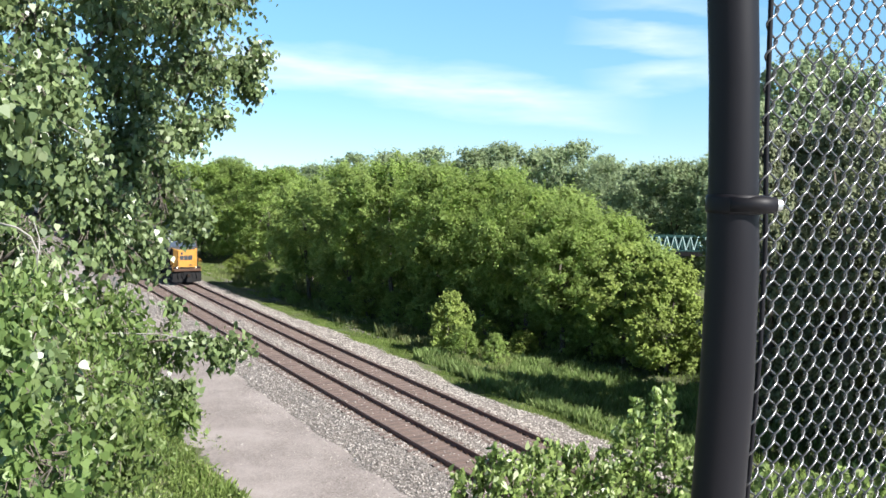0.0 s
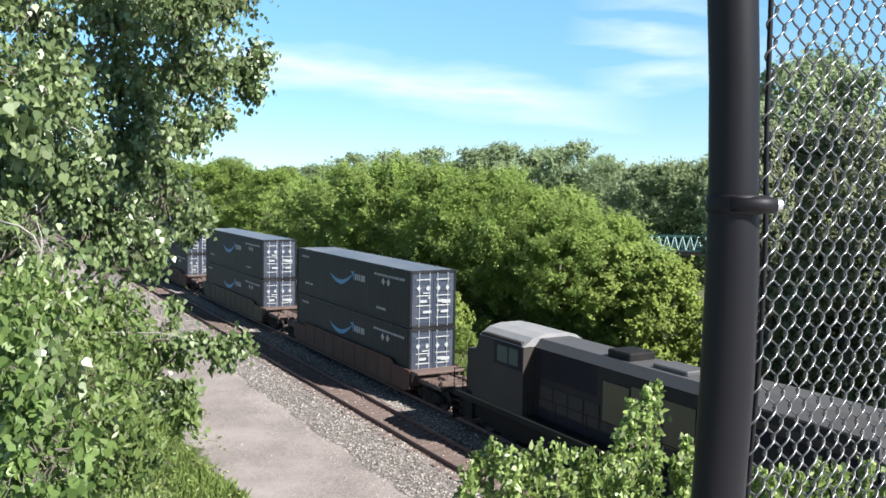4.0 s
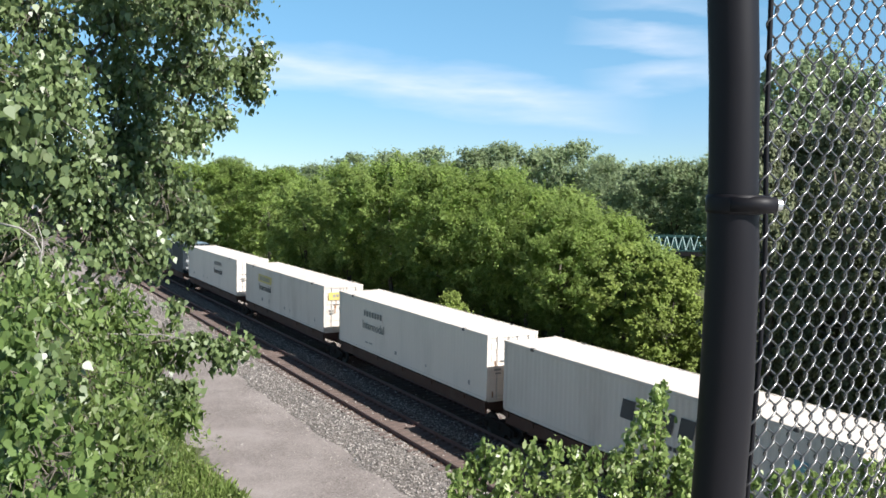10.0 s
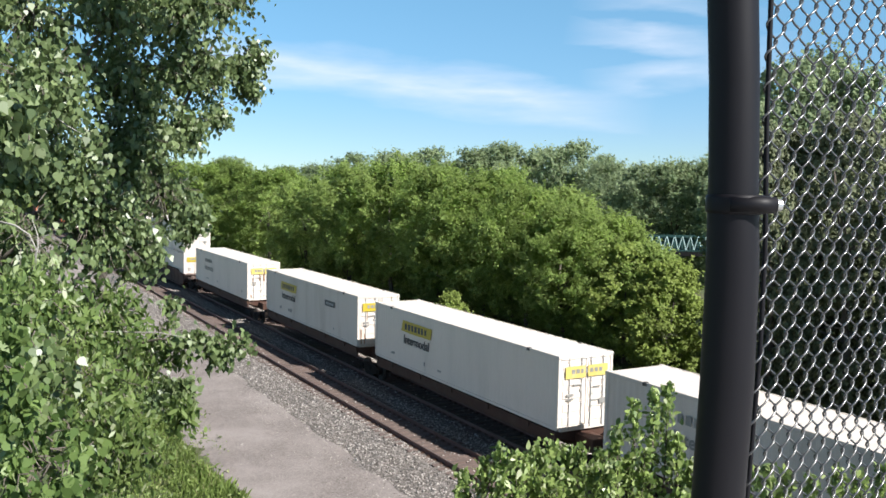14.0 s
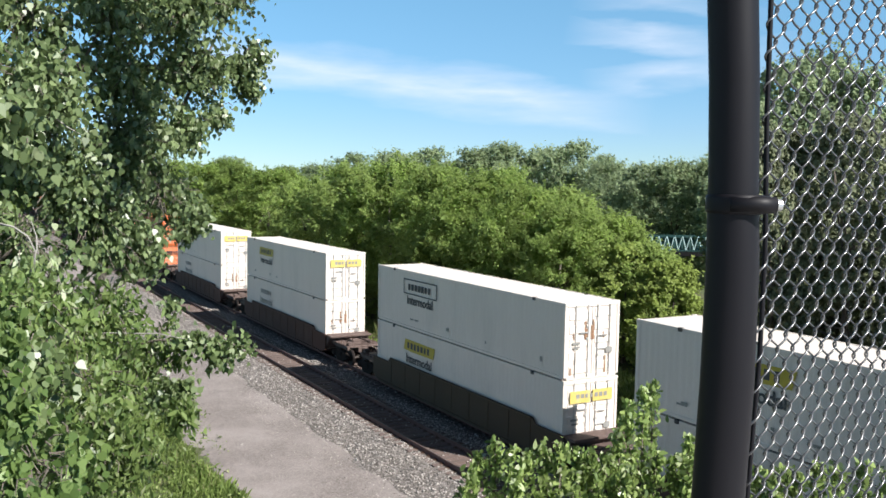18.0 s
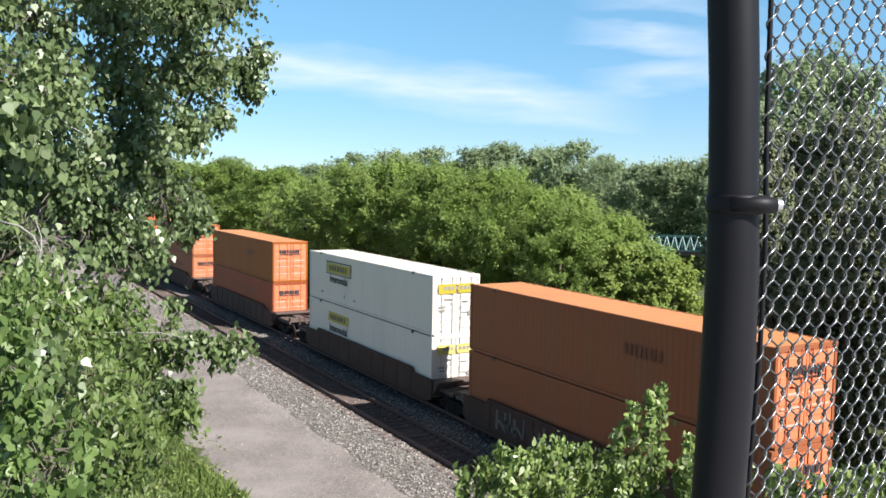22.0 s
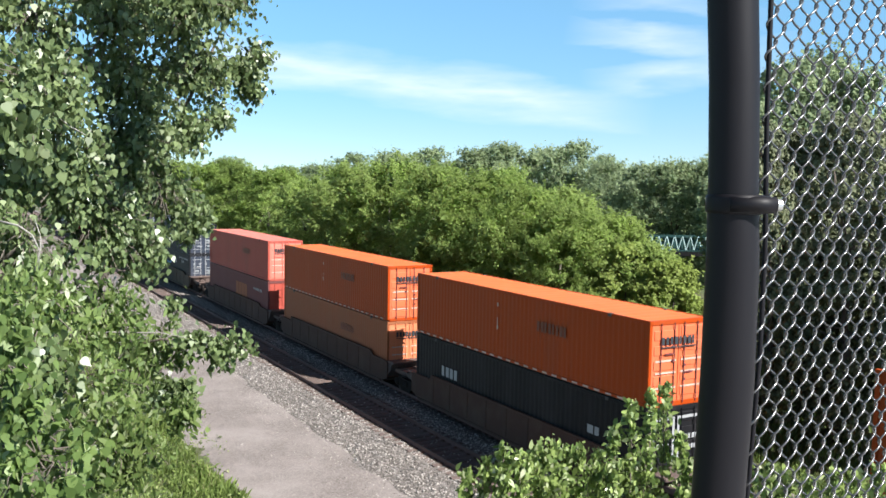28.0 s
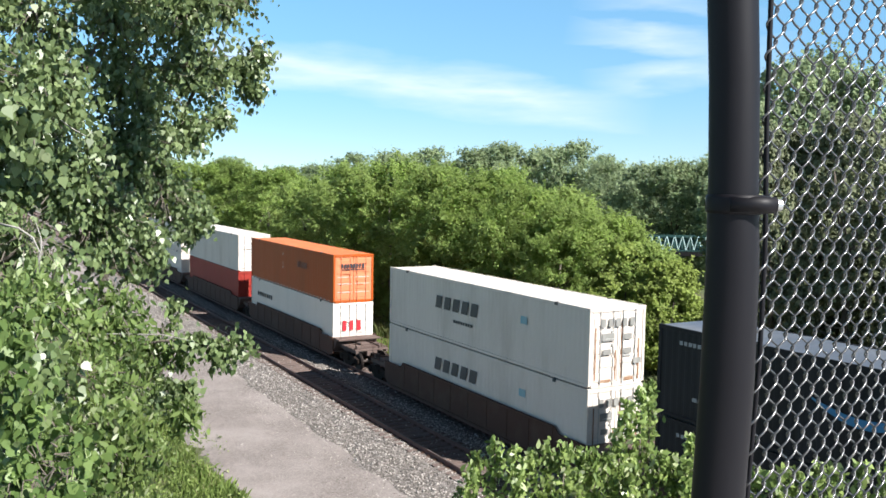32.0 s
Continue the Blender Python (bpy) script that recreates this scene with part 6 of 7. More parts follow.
def wheel_geo():
    g = Geo()
    prof = ((0.0, 0.07), (0.13, 0.075), (0.17, 0.03), (0.36, 0.02), (0.40, 0.045), (0.45, 0.05), (0.452, -0.05), (0.482, -0.06), (0.482, -0.085), (0.40, -0.08), (0.0, -0.06))
    n = 20
    v = [(r * math.cos(2 * math.pi * k / n), y, r * math.sin(2 * math.pi * k / n)) for r, y in prof for k in range(n)]
    f = [(i * n + k, i * n + (k + 1) % n, (i + 1) * n + (k + 1) % n, (i + 1) * n + k) for i in range(len(prof) - 1) for k in range(n)]
    return g.add(v, f)


def truck(parent, x, axles=(-0.9, 0.9)):
    """A bogie: cast side frames, springs, wheels and axles."""
    frame_x = max(axles) + 0.35

    def side():
        g = Geo()
        g.prism([(-frame_x, 0.42), (-frame_x, 0.62), (-0.55, 0.78), (0.55, 0.78), (frame_x, 0.62), (frame_x, 0.42), (0.6, 0.34), (0.45, 0.16), (-0.45, 0.16), (-0.6, 0.34)], -0.07, 0.07, "y")
        for a in axles:
            g.cbox(a - 0.16, a + 0.16, -0.13, 0.13, 0.34, 0.62, 0.03)
        return g.mesh("side_frame", M["cast"])

    key = ("truck", axles)
    t = part("truck", shared(key + ("bolster",), lambda: Geo().cbox(-0.22, 0.22, -1.15, 1.15, 0.42, 0.72, 0.04).tube([(0, 0, 0.7), (0, 0, 0.86)], 0.3, 12).mesh("truck", M["cast"])), None, parent, at=(x, 0, 0))
    for y in (-1.02, 1.02):
        part("side_frame", shared(key + ("side",), side), None, t, at=(0, y, 0))
    wm = shared("wheel", lambda: wheel_geo().mesh("wheel", M["wheel"], True))
    ax = shared("axle", lambda: Geo().tube([(0, -0.75, 0), (0, 0.75, 0)], 0.085, 8).mesh("axle", M["wheel"]))
    for a in axles:
        part("axle", ax, None, t, at=(a, 0, 0.452))
        w = part("wheel", wm, None, t, at=(a, -0.79, 0.452))
        w.rotation_euler = (0, 0, math.pi)
        part("wheel", wm, None, t, at=(a, 0.79, 0.452))
    return t


def coupler(root, x, way):
    g = Geo().cbox(min(0, way * 0.75), max(0, way * 0.75), -0.09, 0.09, 0.72, 0.92, 0.02)
    g.cbox(way * 0.72 - 0.14, way * 0.72 + 0.14, -0.17, 0.15, 0.66, 1.0, 0.04)
    part("coupler", shared(("coupler", way), lambda: g.mesh("coupler", M["cast"])), None, root, at=(x, 0, 0))


def scrawl(root, x0, x1, z0, z1, seed):
    """Faded paint scrawled over a side sill: plain leaning strokes and loops, no words."""
    rng = random.Random(seed)
    x, k = x0, 0
    while x > x1:
        w = rng.uniform(0.28, 0.55)
        h = (z1 - z0) * rng.uniform(0.6, 1.0)
        lean = rng.uniform(-0.12, 0.2)
        b = z0 + (z1 - z0 - h) * rng.random()
        g = Geo()
        q = rng.uniform(0.09, 0.2)
        g.prism([(x, b), (x - q, b), (x - q - lean, b + h), (x - lean, b + h)], -1.436, -1.4325, "y")
        if rng.random() < 0.6:
            g.prism([(x, b + q), (x - w, b + h * 0.55), (x - w - q, b + h * 0.45), (x - q, b)], -1.436, -1.4325, "y")
        part("scrawl_stroke", g, M["scrawl"], root, "faded grey spray paint")
        x -= w * rng.uniform(0.8, 1.3)
        k += 1
        if k % 7 == 6:
            x -= rng.uniform(0.3, 0.9)


def well_car(front, rear, colour, painted=0):
    """A well car: low side sills, cross beams, end platforms over the trucks. front, rear: free length beyond the load, up to the joint."""
    root = thing("well_car", ("rust-brown steel well car with low side sills" if colour == "car_brown" else "dirty tan steel well car with low side sills") + (" and faded scrawls" if painted else ""), "freight car", "freight cars of the train")
    mat = M[colour]

    def sill():
        g = Geo()
        g.prism([(0.25, 0.55), (0.25, 1.42), (-0.10, 1.47), (-1.55, 1.47), (-1.75, 1.70), (-14.4, 1.70), (-14.6, 1.47), (-16.05, 1.47), (-16.4, 1.42),
                 (-16.4, 0.55), (-15.6, 0.30), (-0.55, 0.30)], -0.05, 0.0, "y")
        g.cbox(-14.35, -1.8, -0.10, 0.0, 1.64, 1.715, 0.01)
        for a, b in ((-1.5, 0.2), (-16.35, -14.65)):
            g.cbox(a, b, -0.09, 0.0, 1.41, 1.482, 0.01)
        g.box(-15.6, -0.5, -0.12, 0.0, 0.28, 0.38)
        for k in range(9):
            x = -1.9 - k * 1.54
            g.cbox(x - 0.05, x + 0.05, -0.072, -0.05, 0.38, 1.64, 0.008)
        return g.mesh("side_sill", mat)

    me = shared(("sill", colour), sill)
    part("side_sill", me, None, root, at=(0, -1.36, 0))
    o = part("side_sill", me, None, root, at=(-16.15, 1.36, 0))
    o.rotation_euler = (0, 0, math.pi)
    beam = shared(("beam", colour), lambda: Geo().cbox(-0.2, 0.2, -1.36, 1.36, 0.30, 0.545, 0.02).mesh("cross_beam", mat))
    for x in (-0.6, -4.3, -8.08, -11.85, -15.55):
        part("cross_beam", beam, None, root, at=(x, 0, 0))
    for end, free in ((1, front), (-1, rear)):
        x0 = 0.05 if end > 0 else -16.2
        reach = (free - 0.95 if free > 2.5 else free - 0.15) * end

        def platform():
            g = Geo()
            a, b = sorted((0.1 * end, reach))
            g.cbox(a, b, -1.05, 1.05, 1.02, 1.12, 0.02)
            g.cbox(a, b, -0.32, 0.32, 0.72, 1.02, 0.03)
            for y in (-0.95, 0.95):
                g.cbox(a, b, y - 0.06, y + 0.06, 0.90, 1.02, 0.01)
            # sloped bulkhead between well and platform
            g.prism([(0.0, 0.6), (0.45 * end, 1.03), (0.55 * end, 1.36), (0.0, 1.36)], -1.32, 1.32, "y")
            u0, u1 = sorted((0.0, min(0.95, 0.5 * abs(reach)) * end))
            g.cbox(u0, u1, -1.34, 1.34, 1.34, 1.45, 0.02)
            return g.mesh("end_platform", M["deck"])

        def grating():
            g = Geo()
            a, b = sorted((1.0 * end, reach))
            for k in range(int((b - a) / 0.4) + 1):
                x = a + 0.12 + 0.4 * k
                if x < b - 0.03:
                    g.cbox(x - 0.06, x + 0.06, -1.12, 1.12, 1.125, 1.185, 0.01)
            return g

        def gear():
            g = Geo()
            m = reach * 0.55
            g.cbox(m - 0.35, m + 0.35, -0.3, 0.3, 1.12, 1.30, 0.03)
            g.cbox(reach - 0.22 * end - 0.14, reach - 0.22 * end + 0.14, -0.92, -0.6, 1.12, 1.34, 0.02)
            g.tube([(0.65 * end, 0.62, 1.22), (reach - 0.3 * end, 0.62, 1.22)], 0.05, 8)
            return g

        p = part("end_platform", shared(("platform", colour, end, round(free, 1)), platform), None, root, at=(x0, 0, 0))
        for k, piece in enumerate(grating().pieces()):
            part("grating_bar", shared(("bar", colour, end, round(free, 1), k), lambda: piece.mesh("grating_bar", M["deck"])), None, p)
        if free > 2.5:
            for name, k, piece in zip(("valve_box", "corner_box", "air_pipe"), range(3), gear().pieces()):
                part(name, shared(("gear", colour, end, round(free, 1), k), lambda: piece.mesh(name, M["deck"])), None, p)
        rail = Geo()
        e = reach
        if free > 2.5:
            for y in (-1.0, 1.0):
                rail.tube([(e - 0.1 * end, y, 0.95), (e - 0.1 * end, y, 1.75), (e - 0.1 * end, y - math.copysign(0.35, y), 1.75), (e - 0.1 * end, y - math.copysign(0.35, y), 1.1)], 0.018, 5)
                rail.tube([(e - 0.1 * end, y, 1.42), (e - 0.95 * end, y, 1.42), (e - 0.95 * end, y, 1.1)], 0.018, 5)
                for z in (0.35, 0.65):
                    rail.tube([(e - 0.15 * end, y, 0.95), (e - 0.15 * end, y, z), (e - 0.6 * end, y, z), (e - 0.6 * end, y, 0.95)], 0.016, 5)
            for k, piece in enumerate(rail.pieces()):
                part("handrail" if max(v[2] for v in piece.v) > 1.2 else "step", shared(("hand", colour, end, round(free, 1), k), lambda: piece.mesh("handrail", M["plate"])), None, p)
            if end < 0:
                part("brake_wheel", shared("brake", lambda: Geo().tube([(0, -0.02, 0), (0, 0.02, 0)], 0.25, 14).tube([(0, 0, -0.5), (0, 0, 0)], 0.05, 6).mesh("brake_wheel", mat)), None, p, at=(e + 0.2, 0.45, 1.6))
            coupler(root, x0 + reach, end)
            truck(root, x0 + end * 1.75)
        elif end > 0:
            truck(root, x0 + free)
    if painted:
        scrawl(root, -4.2, -6.4, 0.75, 1.35, painted)
        scrawl(root, -8.2, -13.6, 0.6, 1.5, painted + 1)
    return root


def spine_car(front, rear):
    """A spine car: one long box beam with cross arms that carry a container."""
    root = thing("spine_car", "dark rusty spine car with cross arms under one container", "freight car", "freight cars of the train")
    mat = M["car_brown"]
    L = 16.15
    part("spine", shared(("spine", round(front, 1), round(rear, 1)), lambda: Geo().cbox(-L - rear + 0.25, front - 0.25, -0.36, 0.36, 0.78, 1.30, 0.02).mesh("spine", mat)), None, root)
    arm = shared("arm", lambda: Geo().prism([(-1.3, 1.22), (-1.3, 1.425), (1.3, 1.425), (1.3, 1.22), (0.36, 0.95), (-0.36, 0.95)], -0.14, 0.14, "x").mesh("cross_arm", mat))
    for x in (-0.25, -2.0, -5.0, -8.08, -11.1, -14.15, -15.9):
        part("cross_arm", arm, None, root, at=(x, 0, 0))
    walk_way = shared("walkway", lambda: Geo().box(-15.5, -0.6, -1.18, -0.85, 1.30, 1.335).box(-15.5, -0.6, 0.85, 1.18, 1.30, 1.335).mesh("walkway", M["plate"]))
    part("walkway", walk_way, None, root, at=(0, 0, 0))
    # added plates such cars lack, to keep sun from under the container
    edge = shared("edge_sill", lambda: Geo().cbox(-16.0, -0.15, -0.05, 0.05, 0.92, 1.40, 0.015).mesh("edge_sill", mat))
    for y in (-1.2, 1.2):
        part("edge_sill", edge, None, root, at=(0, y, 0))
    truck(root, front)
    pipe = shared("pipe", lambda: Geo().tube([(-16.0, -0.55, 0.86), (-0.2, -0.55, 0.86)], 0.03, 6).mesh("brake_pipe", M["cast"]))
    part("brake_pipe", pipe, None, root)
    return root


def consist():
    kinds = styles()
    used = {}

    def place(kind, offset, z):
        if kind in used:
            ob = copy_thing(kinds[kind], pose(0, 0, z))
        else:
            ob = used[kind] = kinds[kind]
        moves(ob, offset, z)

    cars = {}
    for i, (tag, x, up, low) in enumerate(LOADS):
        ahead = (LOADS[i - 1][1] - LONG - x) if i else 3.25 * 2
        behind = (x - LONG - LOADS[i + 1][1]) if i + 1 < len(LOADS) else 7.3
        if low:
            f, r = ahead / 2, behind / 2
            if f > 2.2 and (i == 0 or LOADS[i - 1][3]):
                f = 3.65
            elif f > 2.2:
                f = 2.6
            else:
                f = 1.7
            r = (3.65 if LOADS[i + 1][3] else 2.6) if i + 1 < len(LOADS) and r > 2.2 else (1.7 if i + 1 < len(LOADS) else 3.65)
            colour = "car_yellow" if tag in ("D2", "E1", "W5", "O6") else "car_brown"
            painted = {"O5": 3, "O6": 9, "O2": 14}.get(tag, 0)
            key = (f, r, colour, painted)
            if key in cars:
                car = copy_thing(cars[key], pose(0, 0, 0))
            else:
                car = cars[key] = well_car(f, r, colour, painted)
            moves(car, x)
            place(low, x, LOWER)
            place(up, x, UPPER)
        else:
            f, r = round(min(ahead / 2, 1.2), 1), round(min(behind / 2, 1.2), 1)
            key = (f, r)
            if key in cars:
                car = copy_thing(cars[key], pose(0, 0, 0))
            else:
                car = cars[key] = spine_car(f, r)
            moves(car, x)
            place(up, x, SINGLE)


def locomotive(kind):
    """A six-axle road locomotive, its front at x = 0, 22.2 m long. kind 'lead': cab first; kind 'trailing': long hood first."""
    lead = kind == "lead"
    root = thing("diesel_locomotive", "dark grey diesel locomotive with a yellow " + ("nose and pale roof" if lead else "hood end"), "locomotive")
    LEN = 22.2

    def X(a):
        return -a if lead else -LEN + a

    def seg(a, b):
        return tuple(sorted((X(a), X(b))))

    def P(name, geo, mat, parent=root, label="", smooth=False):
        return part(name, geo, M[mat], parent, label, smooth)

    a, b = seg(0.75, 21.45)
    P("underframe", Geo().cbox(a, b, -1.5, 1.5, 1.28, 1.62, 0.03), "black")
    stripe = Geo()
    for y in (-1.508, 1.504):
        stripe.box(a + 0.3, b - 0.3, y, y + 0.004, 1.54, 1.60)
    for piece in stripe.pieces():
        P("sill_stripe", piece, "loco_mark", label="thin faded stripe on the sill")
    a, b = seg(8.2, 13.2)
    P("fuel_tank", Geo().prism([(-1.35, 0.55), (-1.45, 0.8), (-1.45, 1.26), (1.45, 1.26), (1.45, 0.8), (1.35, 0.55), (1.0, 0.38), (-1.0, 0.38)], a, b, "x"), "black")
    for x in (4.6, 17.6):
        truck(root, X(x), (-1.9, 0.0, 1.9))
        for y in (-1.16, 1.1):
            P("truck_side_casting", Geo().prism([(X(x) - 2.6, 0.62), (X(x) - 2.6, 1.1), (X(x) - 1.2, 1.26), (X(x) + 1.2, 1.26), (X(x) + 2.6, 1.1), (X(x) + 2.6, 0.62), (X(x) + 1.3, 0.5), (X(x) - 1.3, 0.5)], y, y + 0.06, "y"), "cast")
    # black boxes added to stop daylight showing through under the frame
    for x0, x1 in ((7.2, 8.15), (13.25, 14.6), (0.9, 2.0), (20.2, 21.3)):
        P("equipment_box", Geo().cbox(*seg(x0, x1), -1.3, 1.3, 0.45, 1.28, 0.03), "black")
    # hood
    a, b = seg(6.1, 20.9)
    P("long_hood", Geo().prism([(-0.95, 1.62), (-0.95, 4.35), (-0.70, 4.62), (0.70, 4.62), (0.95, 4.35), (0.95, 1.62)], a, b, "x"), "loco_grey")
    a, b = seg(14.9, 20.95)
    upper = Geo()
    for y in (-0.957, 0.953):
        upper.box(a, b, y, y + 0.004, 3.45, 4.32)
    for piece in upper.pieces():
        P("hood_band", piece, "loco_blue", label="dark blue upper band")
    low = Geo()
    for y in (-0.958, 0.953):
        low.box(*seg(6.2, 20.8), y, y + 0.005, 1.64, 2.0)
        low.box(*seg(6.3, 9.9), y, y + 0.005, 3.2, 4.32)
        low.box(*seg(6.3, 6.48), y, y + 0.005, 2.02, 3.18)
    for piece in low.pieces():
        P("hood_skirt", piece, "loco_blue", label="dark blue lower band")
    doors = Geo()
    for k in range(15):
        x = 6.5 + 0.93 * k
        for y in (-0.975, 0.953):
            a, b = seg(x, x + 0.82)
            doors.cbox(a, b, y, y + 0.022, 2.06, 2.92, 0.006)
    for piece in doors.pieces():
        P("access_door", piece, "loco_cab")
    # a large gold emblem on the hood, faded to three plain blocks
    for a0, a1, z0, z1 in ((10.3, 11.65, 2.4, 3.85), (11.75, 13.2, 2.25, 3.95), (13.3, 14.7, 2.35, 3.85)):
        P("emblem_block", Geo().cbox(*seg(a0, a1), -0.992, -0.976, z0, z1, 0.006), "loco_mark", label="faded gold emblem block on the hood")
    roof = Geo().prism([(-0.98, 4.32), (-0.72, 4.65), (0.72, 4.65), (0.98, 4.32)], *seg(6.15, 20.85), "x")
    P("hood_roof", roof, "loco_roof")
    for k, x in enumerate((15.3, 17.1, 18.9) if lead else (16.2, 17.9)):
        P("roof_fan", Geo().tube([(X(x), 0, 4.64), (X(x), 0, 4.80)], 0.68, 18).tube([(X(x), 0, 4.80), (X(x), 0, 4.84)], 0.2, 10), "black" if lead else "loco_roof", smooth=False)
    if lead:
        for x0, x1, y, z0, z1 in ((6.2, 8.3, 0.95, 4.60, 4.80), (9.2, 10.6, 0.5, 4.62, 4.88), (11.5, 14.2, 0.62, 4.63, 4.76)):
            P("roof_cowl", Geo().cbox(*seg(x0, x1), -y, y, z0, z1, 0.04), "loco_roof")
        P("roof_hatch", Geo().tube([(X(7.25), 0, 4.78), (X(7.25), 0, 4.88)], 0.72, 20), "hatch", label="tan round roof hatch")
    else:
        P("radiator_wing", Geo().prism([(-1.52, 4.25), (-1.52, 4.65), (-0.6, 4.88), (0.6, 4.88), (1.52, 4.65), (1.52, 4.25), (0.95, 3.85), (-0.95, 3.85)], *seg(15.7, 21.15), "x"), "loco_roof", label="wide grey radiator overhang")
        P("radiator_grille", Geo().prism([(-1.56, 4.29), (-1.56, 4.61), (-1.52, 4.63), (-1.52, 4.27)], *seg(15.9, 21.0), "x"), "loco_grey")
        P("exhaust_cowl", Geo().cbox(*seg(10.0, 11.2), -0.6, 0.6, 4.62, 4.92, 0.05), "black")
        P("roof_hatch", Geo().cbox(*seg(12.2, 13.8), -0.5, 0.5, 4.62, 4.8, 0.04), "loco_roof")
        tail = ((20.55, -0.962), (21.08, -0.3), (21.08, 0.62), (20.7, 0.962))
        P("hood_end", Geo().add([(X(a), y, z) for z in (1.66, 3.9) for a, y in tail], [(0, 1, 5, 4), (1, 2, 6, 5), (2, 3, 7, 6), (3, 0, 4, 7), (0, 3, 2, 1), (4, 5, 6, 7)]), "loco_yellow", label="bright yellow bevelled hood end")
        mark = Geo()
        for y0, z0, w, h in ((-0.2, 2.75, 0.2, 0.3), (0.06, 2.75, 0.2, 0.3), (0.32, 2.75, 0.2, 0.3)):
            x0 = X(21.085)
            mark.box(x0, x0 + 0.006, y0, y0 + w, z0, z0 + h)
        for piece in mark.pieces():
            P("end_mark", piece, "ink", label="dark lettering block")
        P("headlight", Geo().cbox(*seg(21.06, 21.16), 0.05, 0.36, 3.4, 3.86, 0.03), "black")
        for y in (-0.05, 0.5):
            P("grab_rail", Geo().tube([(X(21.15), y, 1.7), (X(21.15), y, 2.6)], 0.025, 5), "black")
    # cab
    cab = Geo()
    cab.prism([(X(2.35), 1.62), (X(2.35), 3.30), (X(2.95), 4.38), (X(3.15), 4.5), (X(5.9), 4.5), (X(6.1), 4.3), (X(6.1), 1.62)], -1.5, 1.5, "y")
    P("cab", cab, "loco_cab")
    P("cab_roof", Geo().prism([(-1.53, 4.34), (-1.05, 4.68), (-0.5, 4.80), (0.5, 4.80), (1.05, 4.68), (1.53, 4.34)], *seg(2.9, 6.12), "x"), "loco_white", label="pale dusty cab roof")
    for y in (-1.508, 1.502):
        P("cab_band", Geo().box(*seg(4.0, 6.05), y, y + 0.006, 3.35, 4.34), "loco_blue", label="dark blue window band")
    for y in (-1.518, 1.508):
        for x0, x1 in ((4.25, 5.0), (5.1, 5.75)):
            P("side_window", Geo().box(*seg(x0, x1), y, y + 0.01, 3.5, 4.16), "glass")
    front = Geo()
    # windscreen follows the sloped cab front
    for y0, y1 in ((-1.35, -0.5), (-0.42, 0.42), (0.5, 1.35)):
        pts = [(2.50, 3.58), (2.86, 4.22)]
        d = 0.02
        front.add([(X(pts[0][0] - d), y0, pts[0][1] + d), (X(pts[0][0] - d), y1, pts[0][1] + d), (X(pts[1][0] - d), y1, pts[1][1] + d), (X(pts[1][0] - d), y0, pts[1][1] + d)], [(0, 1, 2, 3)])
    for piece in front.pieces():
        P("windscreen", piece, "glass")
    # the nose tapers forward with bevelled cheeks and a sloping top
    plan = ((2.42, 1.2), (1.4, 1.2), (0.95, 0.86), (0.95, -0.86), (1.4, -1.2), (2.42, -1.2))
    tops = (3.52, 3.5, 3.38, 3.38, 3.5, 3.52)
    nose = Geo().add([(X(a), y, 1.55) for a, y in plan] + [(X(a), y, z) for (a, y), z in zip(plan, tops)],
                     [(k, (k + 1) % 6, 6 + (k + 1) % 6, 6 + k) for k in range(6)] + [(0, 1, 2, 3, 4, 5), (6, 7, 10, 11), (7, 8, 9, 10)])
    P("nose", nose, "loco_yellow" if lead else "loco_cab", label="bright yellow nose" if lead else "")
    top = Geo().add([(X(2.42), -1.1, 3.53), (X(2.42), 1.1, 3.53), (X(1.42), 1.1, 3.512), (X(1.42), -1.1, 3.512), (X(1.05), 0.78, 3.42), (X(1.05), -0.78, 3.42)], [(0, 1, 2, 3), (3, 2, 4, 5)])
    P("nose_top", top, "loco_roof")
    side = Geo().box(*seg(1.42, 2.42), -1.208, -1.202, 1.6, 3.44).box(*seg(1.42, 2.42), 1.202, 1.208, 1.6, 3.44)
    for piece in side.pieces():
        P("nose_side", piece, "loco_cab")
    if lead:
        door = Geo().cbox(*seg(0.925, 0.96), -0.8, -0.18, 1.65, 3.3, 0.02)
        P("nose_door", door, "loco_yellow")
        P("door_window", Geo().cbox(*seg(0.90, 0.925), -0.56, -0.34, 2.92, 3.14, 0.008), "glass")
        P("door_gap", Geo().box(*seg(0.93, 0.95), -0.85, -0.81, 1.65, 3.3), "black", label="dark door gap")
        mark = Geo()
        for y0, z0, w, h in ((-0.66, 2.38, 0.40, 0.42), (-0.22, 2.36, 0.38, 0.46), (0.20, 2.38, 0.42, 0.44), (0.3, 1.78, 0.3, 0.1)):
            mark.box(X(0.915), X(0.915) + 0.006, y0, y0 + w, z0, z0 + h)
        for piece in mark.pieces():
            P("nose_mark", piece, "ink", label="dark lettering block on the nose")
        boards = Geo().cbox(*seg(2.78, 2.95), -1.05, -0.32, 4.34, 4.56, 0.02).cbox(*seg(2.78, 2.95), 0.32, 1.05, 4.34, 4.56, 0.02)
        for piece in boards.pieces():
            P("number_board", piece, "white", label="white number board")
        P("headlight_box", Geo().cbox(*seg(2.74, 2.95), -0.24, 0.24, 4.33, 4.58, 0.03), "black")
        for y in (-0.1, 0.1):
            P("headlight", Geo().tube([(X(2.78), y, 4.45), (X(2.75), y, 4.45)], 0.075, 12), "headlight", label="small lit headlight")
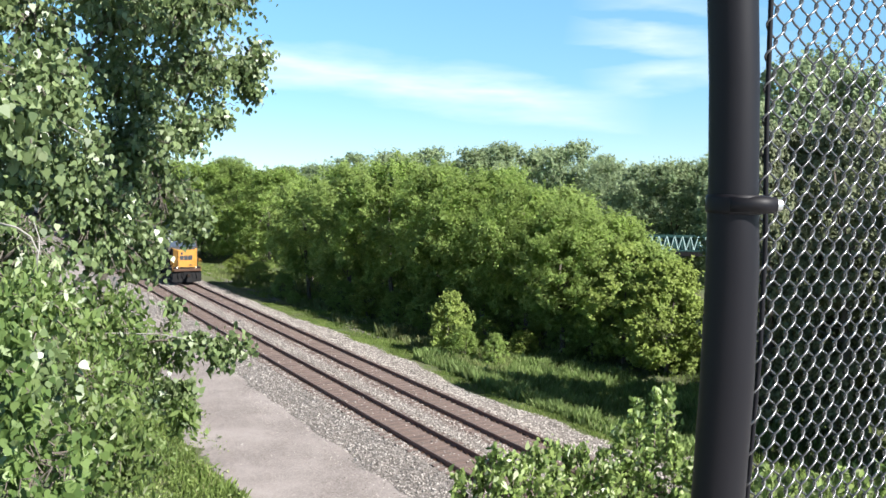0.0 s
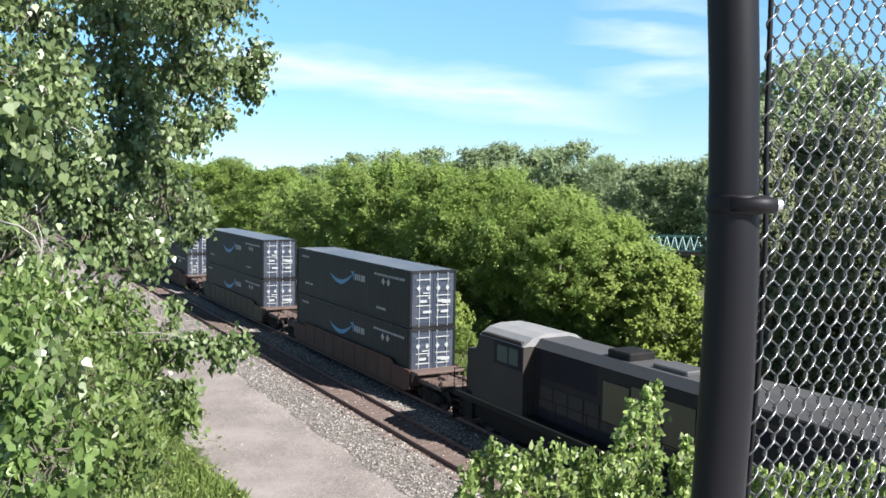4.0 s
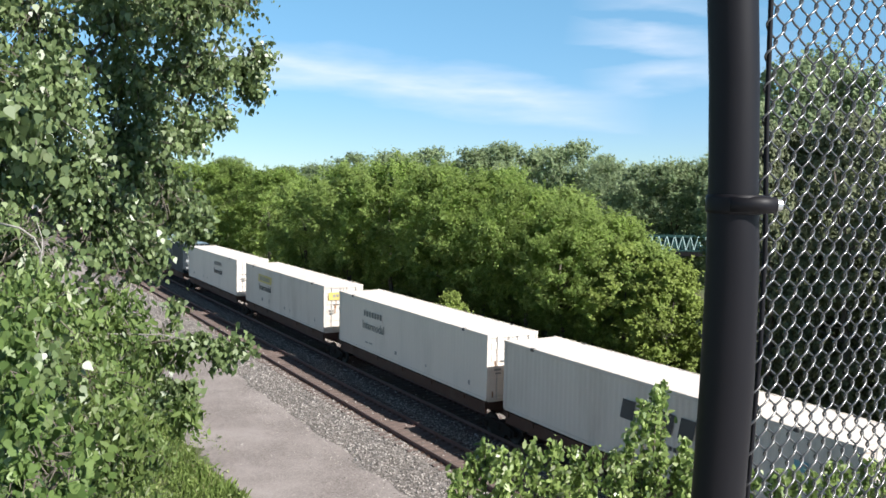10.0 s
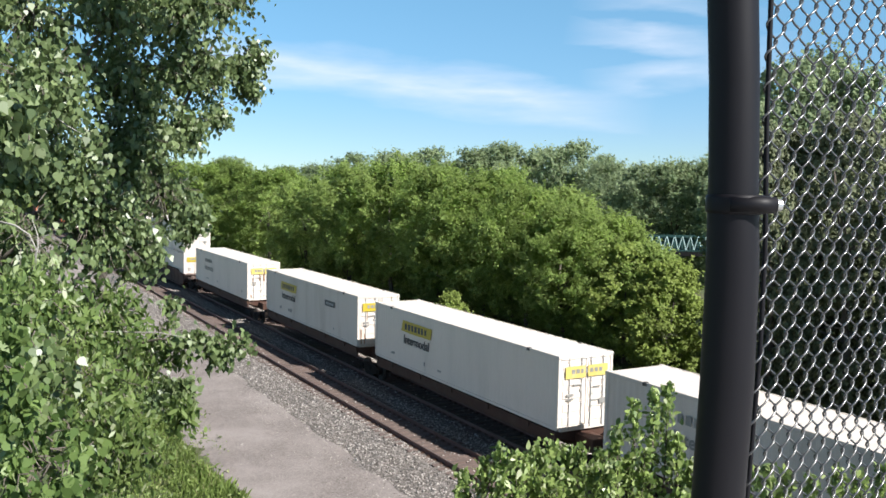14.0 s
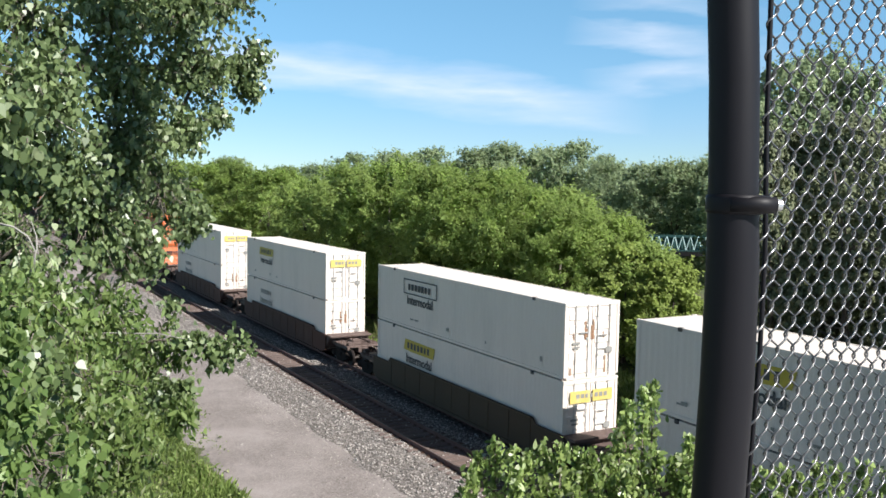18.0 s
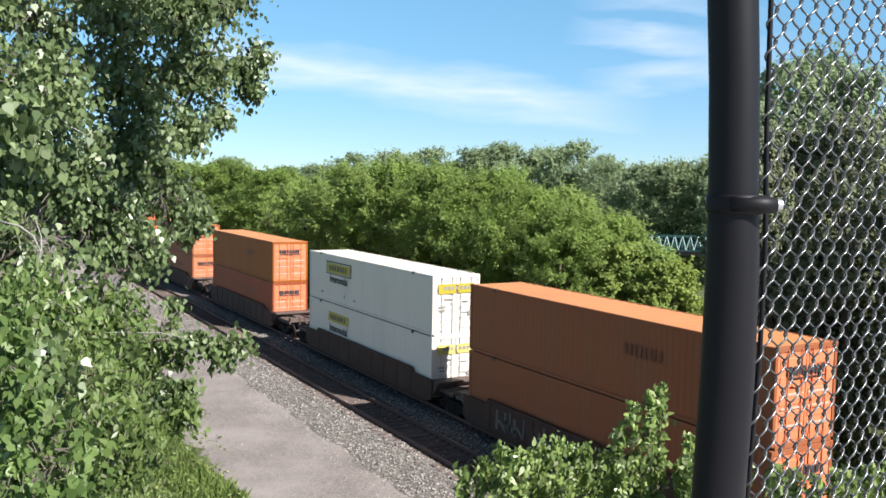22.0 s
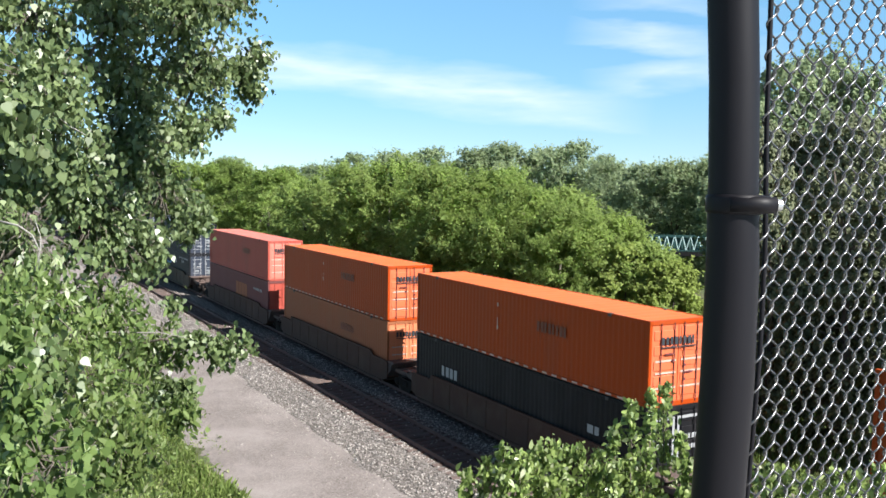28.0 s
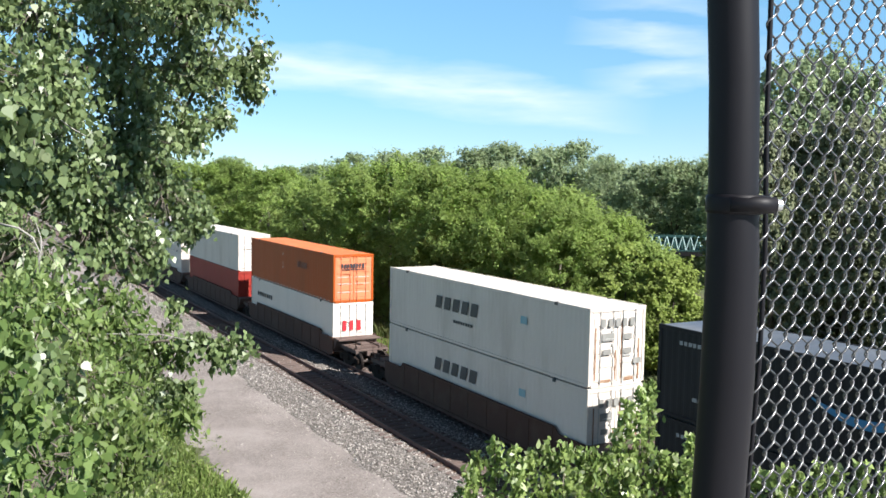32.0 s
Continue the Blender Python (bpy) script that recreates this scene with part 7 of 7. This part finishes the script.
        for y in (-0.95, 0.95):
            P("ditch_light", Geo().tube([(X(0.70), y, 1.60), (X(0.64), y, 1.60)], 0.05, 12), "headlight", label="lit ditch light")
        for y in (-0.95, -0.55, 0.5, 0.9):
            P("air_hose", Geo().tube([(X(0.62), y, 1.2), (X(0.45), y, 0.95), (X(0.42), y + 0.05, 0.55), (X(0.5), y + 0.1, 0.45)], 0.035, 6), "black", smooth=True)
        P("coupler_pocket", Geo().cbox(*seg(0.45, 0.9), -0.38, 0.38, 0.5, 1.2, 0.04), "black")
        P("anticlimber", Geo().cbox(*seg(0.35, 0.95), -1.35, 1.35, 1.22, 1.48, 0.04), "plate")
        P("horn_rail", Geo().cbox(*seg(3.7, 5.6), -0.16, 0.02, 4.78, 4.9, 0.02), "zinc")
        P("roof_antenna", Geo().cbox(*seg(4.0, 5.2), 0.3, 0.45, 4.78, 4.88, 0.02), "zinc")
    for e in (0.55, 21.65):
        plough = Geo()
        x = X(e)
        w = 0.22 * (1 if (e < 5) == lead else -1)
        plough.add([(x, -1.45, 0.16), (x, 1.45, 0.16), (x - w * 0.3, 1.45, 1.2), (x - w * 0.3, -1.45, 1.2), (x + w, 0, 0.12), (x + w * 0.4, 0, 1.0)], [(0, 4, 5, 3), (4, 1, 2, 5), (3, 5, 2)])
        P("snow_plough" if e < 5 else "end_plate", plough, "black", label="sooty snow plough" if lead and e < 5 else "")
        coupler(root, x, 1 if (e < 5) == lead else -1)
        steps_ = Geo()
        rails = Geo()
        d = 1 if (e < 5) == lead else -1
        for y in (-1.42, 1.42):
            for z in (0.42, 0.75, 1.08):
                steps_.box(min(x - d * 0.1, x - d * 0.75), max(x - d * 0.1, x - d * 0.75), y - 0.12, y + 0.12, z, z + 0.03)
            rails.tube([(x - d * 0.1, y, 0.6), (x - d * 0.1, y, 2.45)], 0.022, 5)
            rails.tube([(x - d * 0.1, y, 2.45), (x - d * 0.1, math.copysign(0.75, y), 2.45), (x - d * 0.1, math.copysign(0.75, y), 1.5)], 0.022, 5)
            rails.tube([(x - d * 0.85, y, 0.6), (x - d * 0.85, y, 2.5), (x - d * 0.85, y - math.copysign(0.25, y), 2.55)], 0.022, 5)
        for piece in steps_.pieces():
            P("step", piece, "black")
        for piece in rails.pieces():
            P("end_handrail", piece, "loco_yellow" if lead and e < 5 else "cast")
    side_rail = Geo()
    for y in (-1.45, 1.45):
        side_rail.tube([(X(6.3), y, 2.6), (X(20.9), y, 2.6)], 0.018, 5)
        for k in range(9):
            x = X(6.4 + 1.8 * k)
            side_rail.tube([(x, y, 1.6), (x, y, 2.6)], 0.016, 5)
    for piece in side_rail.pieces():
        P("side_handrail", piece, "cast")
    return root


def train_place(offset, t):
    return offset + 25.0 * (t - 16.0) - 0.01 * (t - 16.0) ** 2


consist()
moves(locomotive("lead"), 312.75)
moves(locomotive("trailing"), 289.75)


def motions():
    """The whole train rolls along its track; the young shoots sway a little in the wind."""
    for i, (ob, foot) in enumerate(SWAYING):
        walk(ob, [(t, pose(*foot, 0.35 * math.sin(1.3 * t + 0.4 * i), 0.45 * math.sin(0.9 * t + 0.5 * i + 1.0), 0)) for t in range(0, 33)])
    for ob, foot in LEANING:
        walk(ob, [(t, Matrix.Translation(foot) @ pose(0, 0, 0, 0.10 * math.sin(1.1 * t), 0.12 * math.sin(0.8 * t + 0.6), 0) @ Matrix.Translation(-foot)) for t in range(0, 33)])
    for ob, offset, z in MOVING:
        walk(ob, [(t, pose(train_place(offset, t), 0, z)) for t in range(0, 33, 2)])


motions()
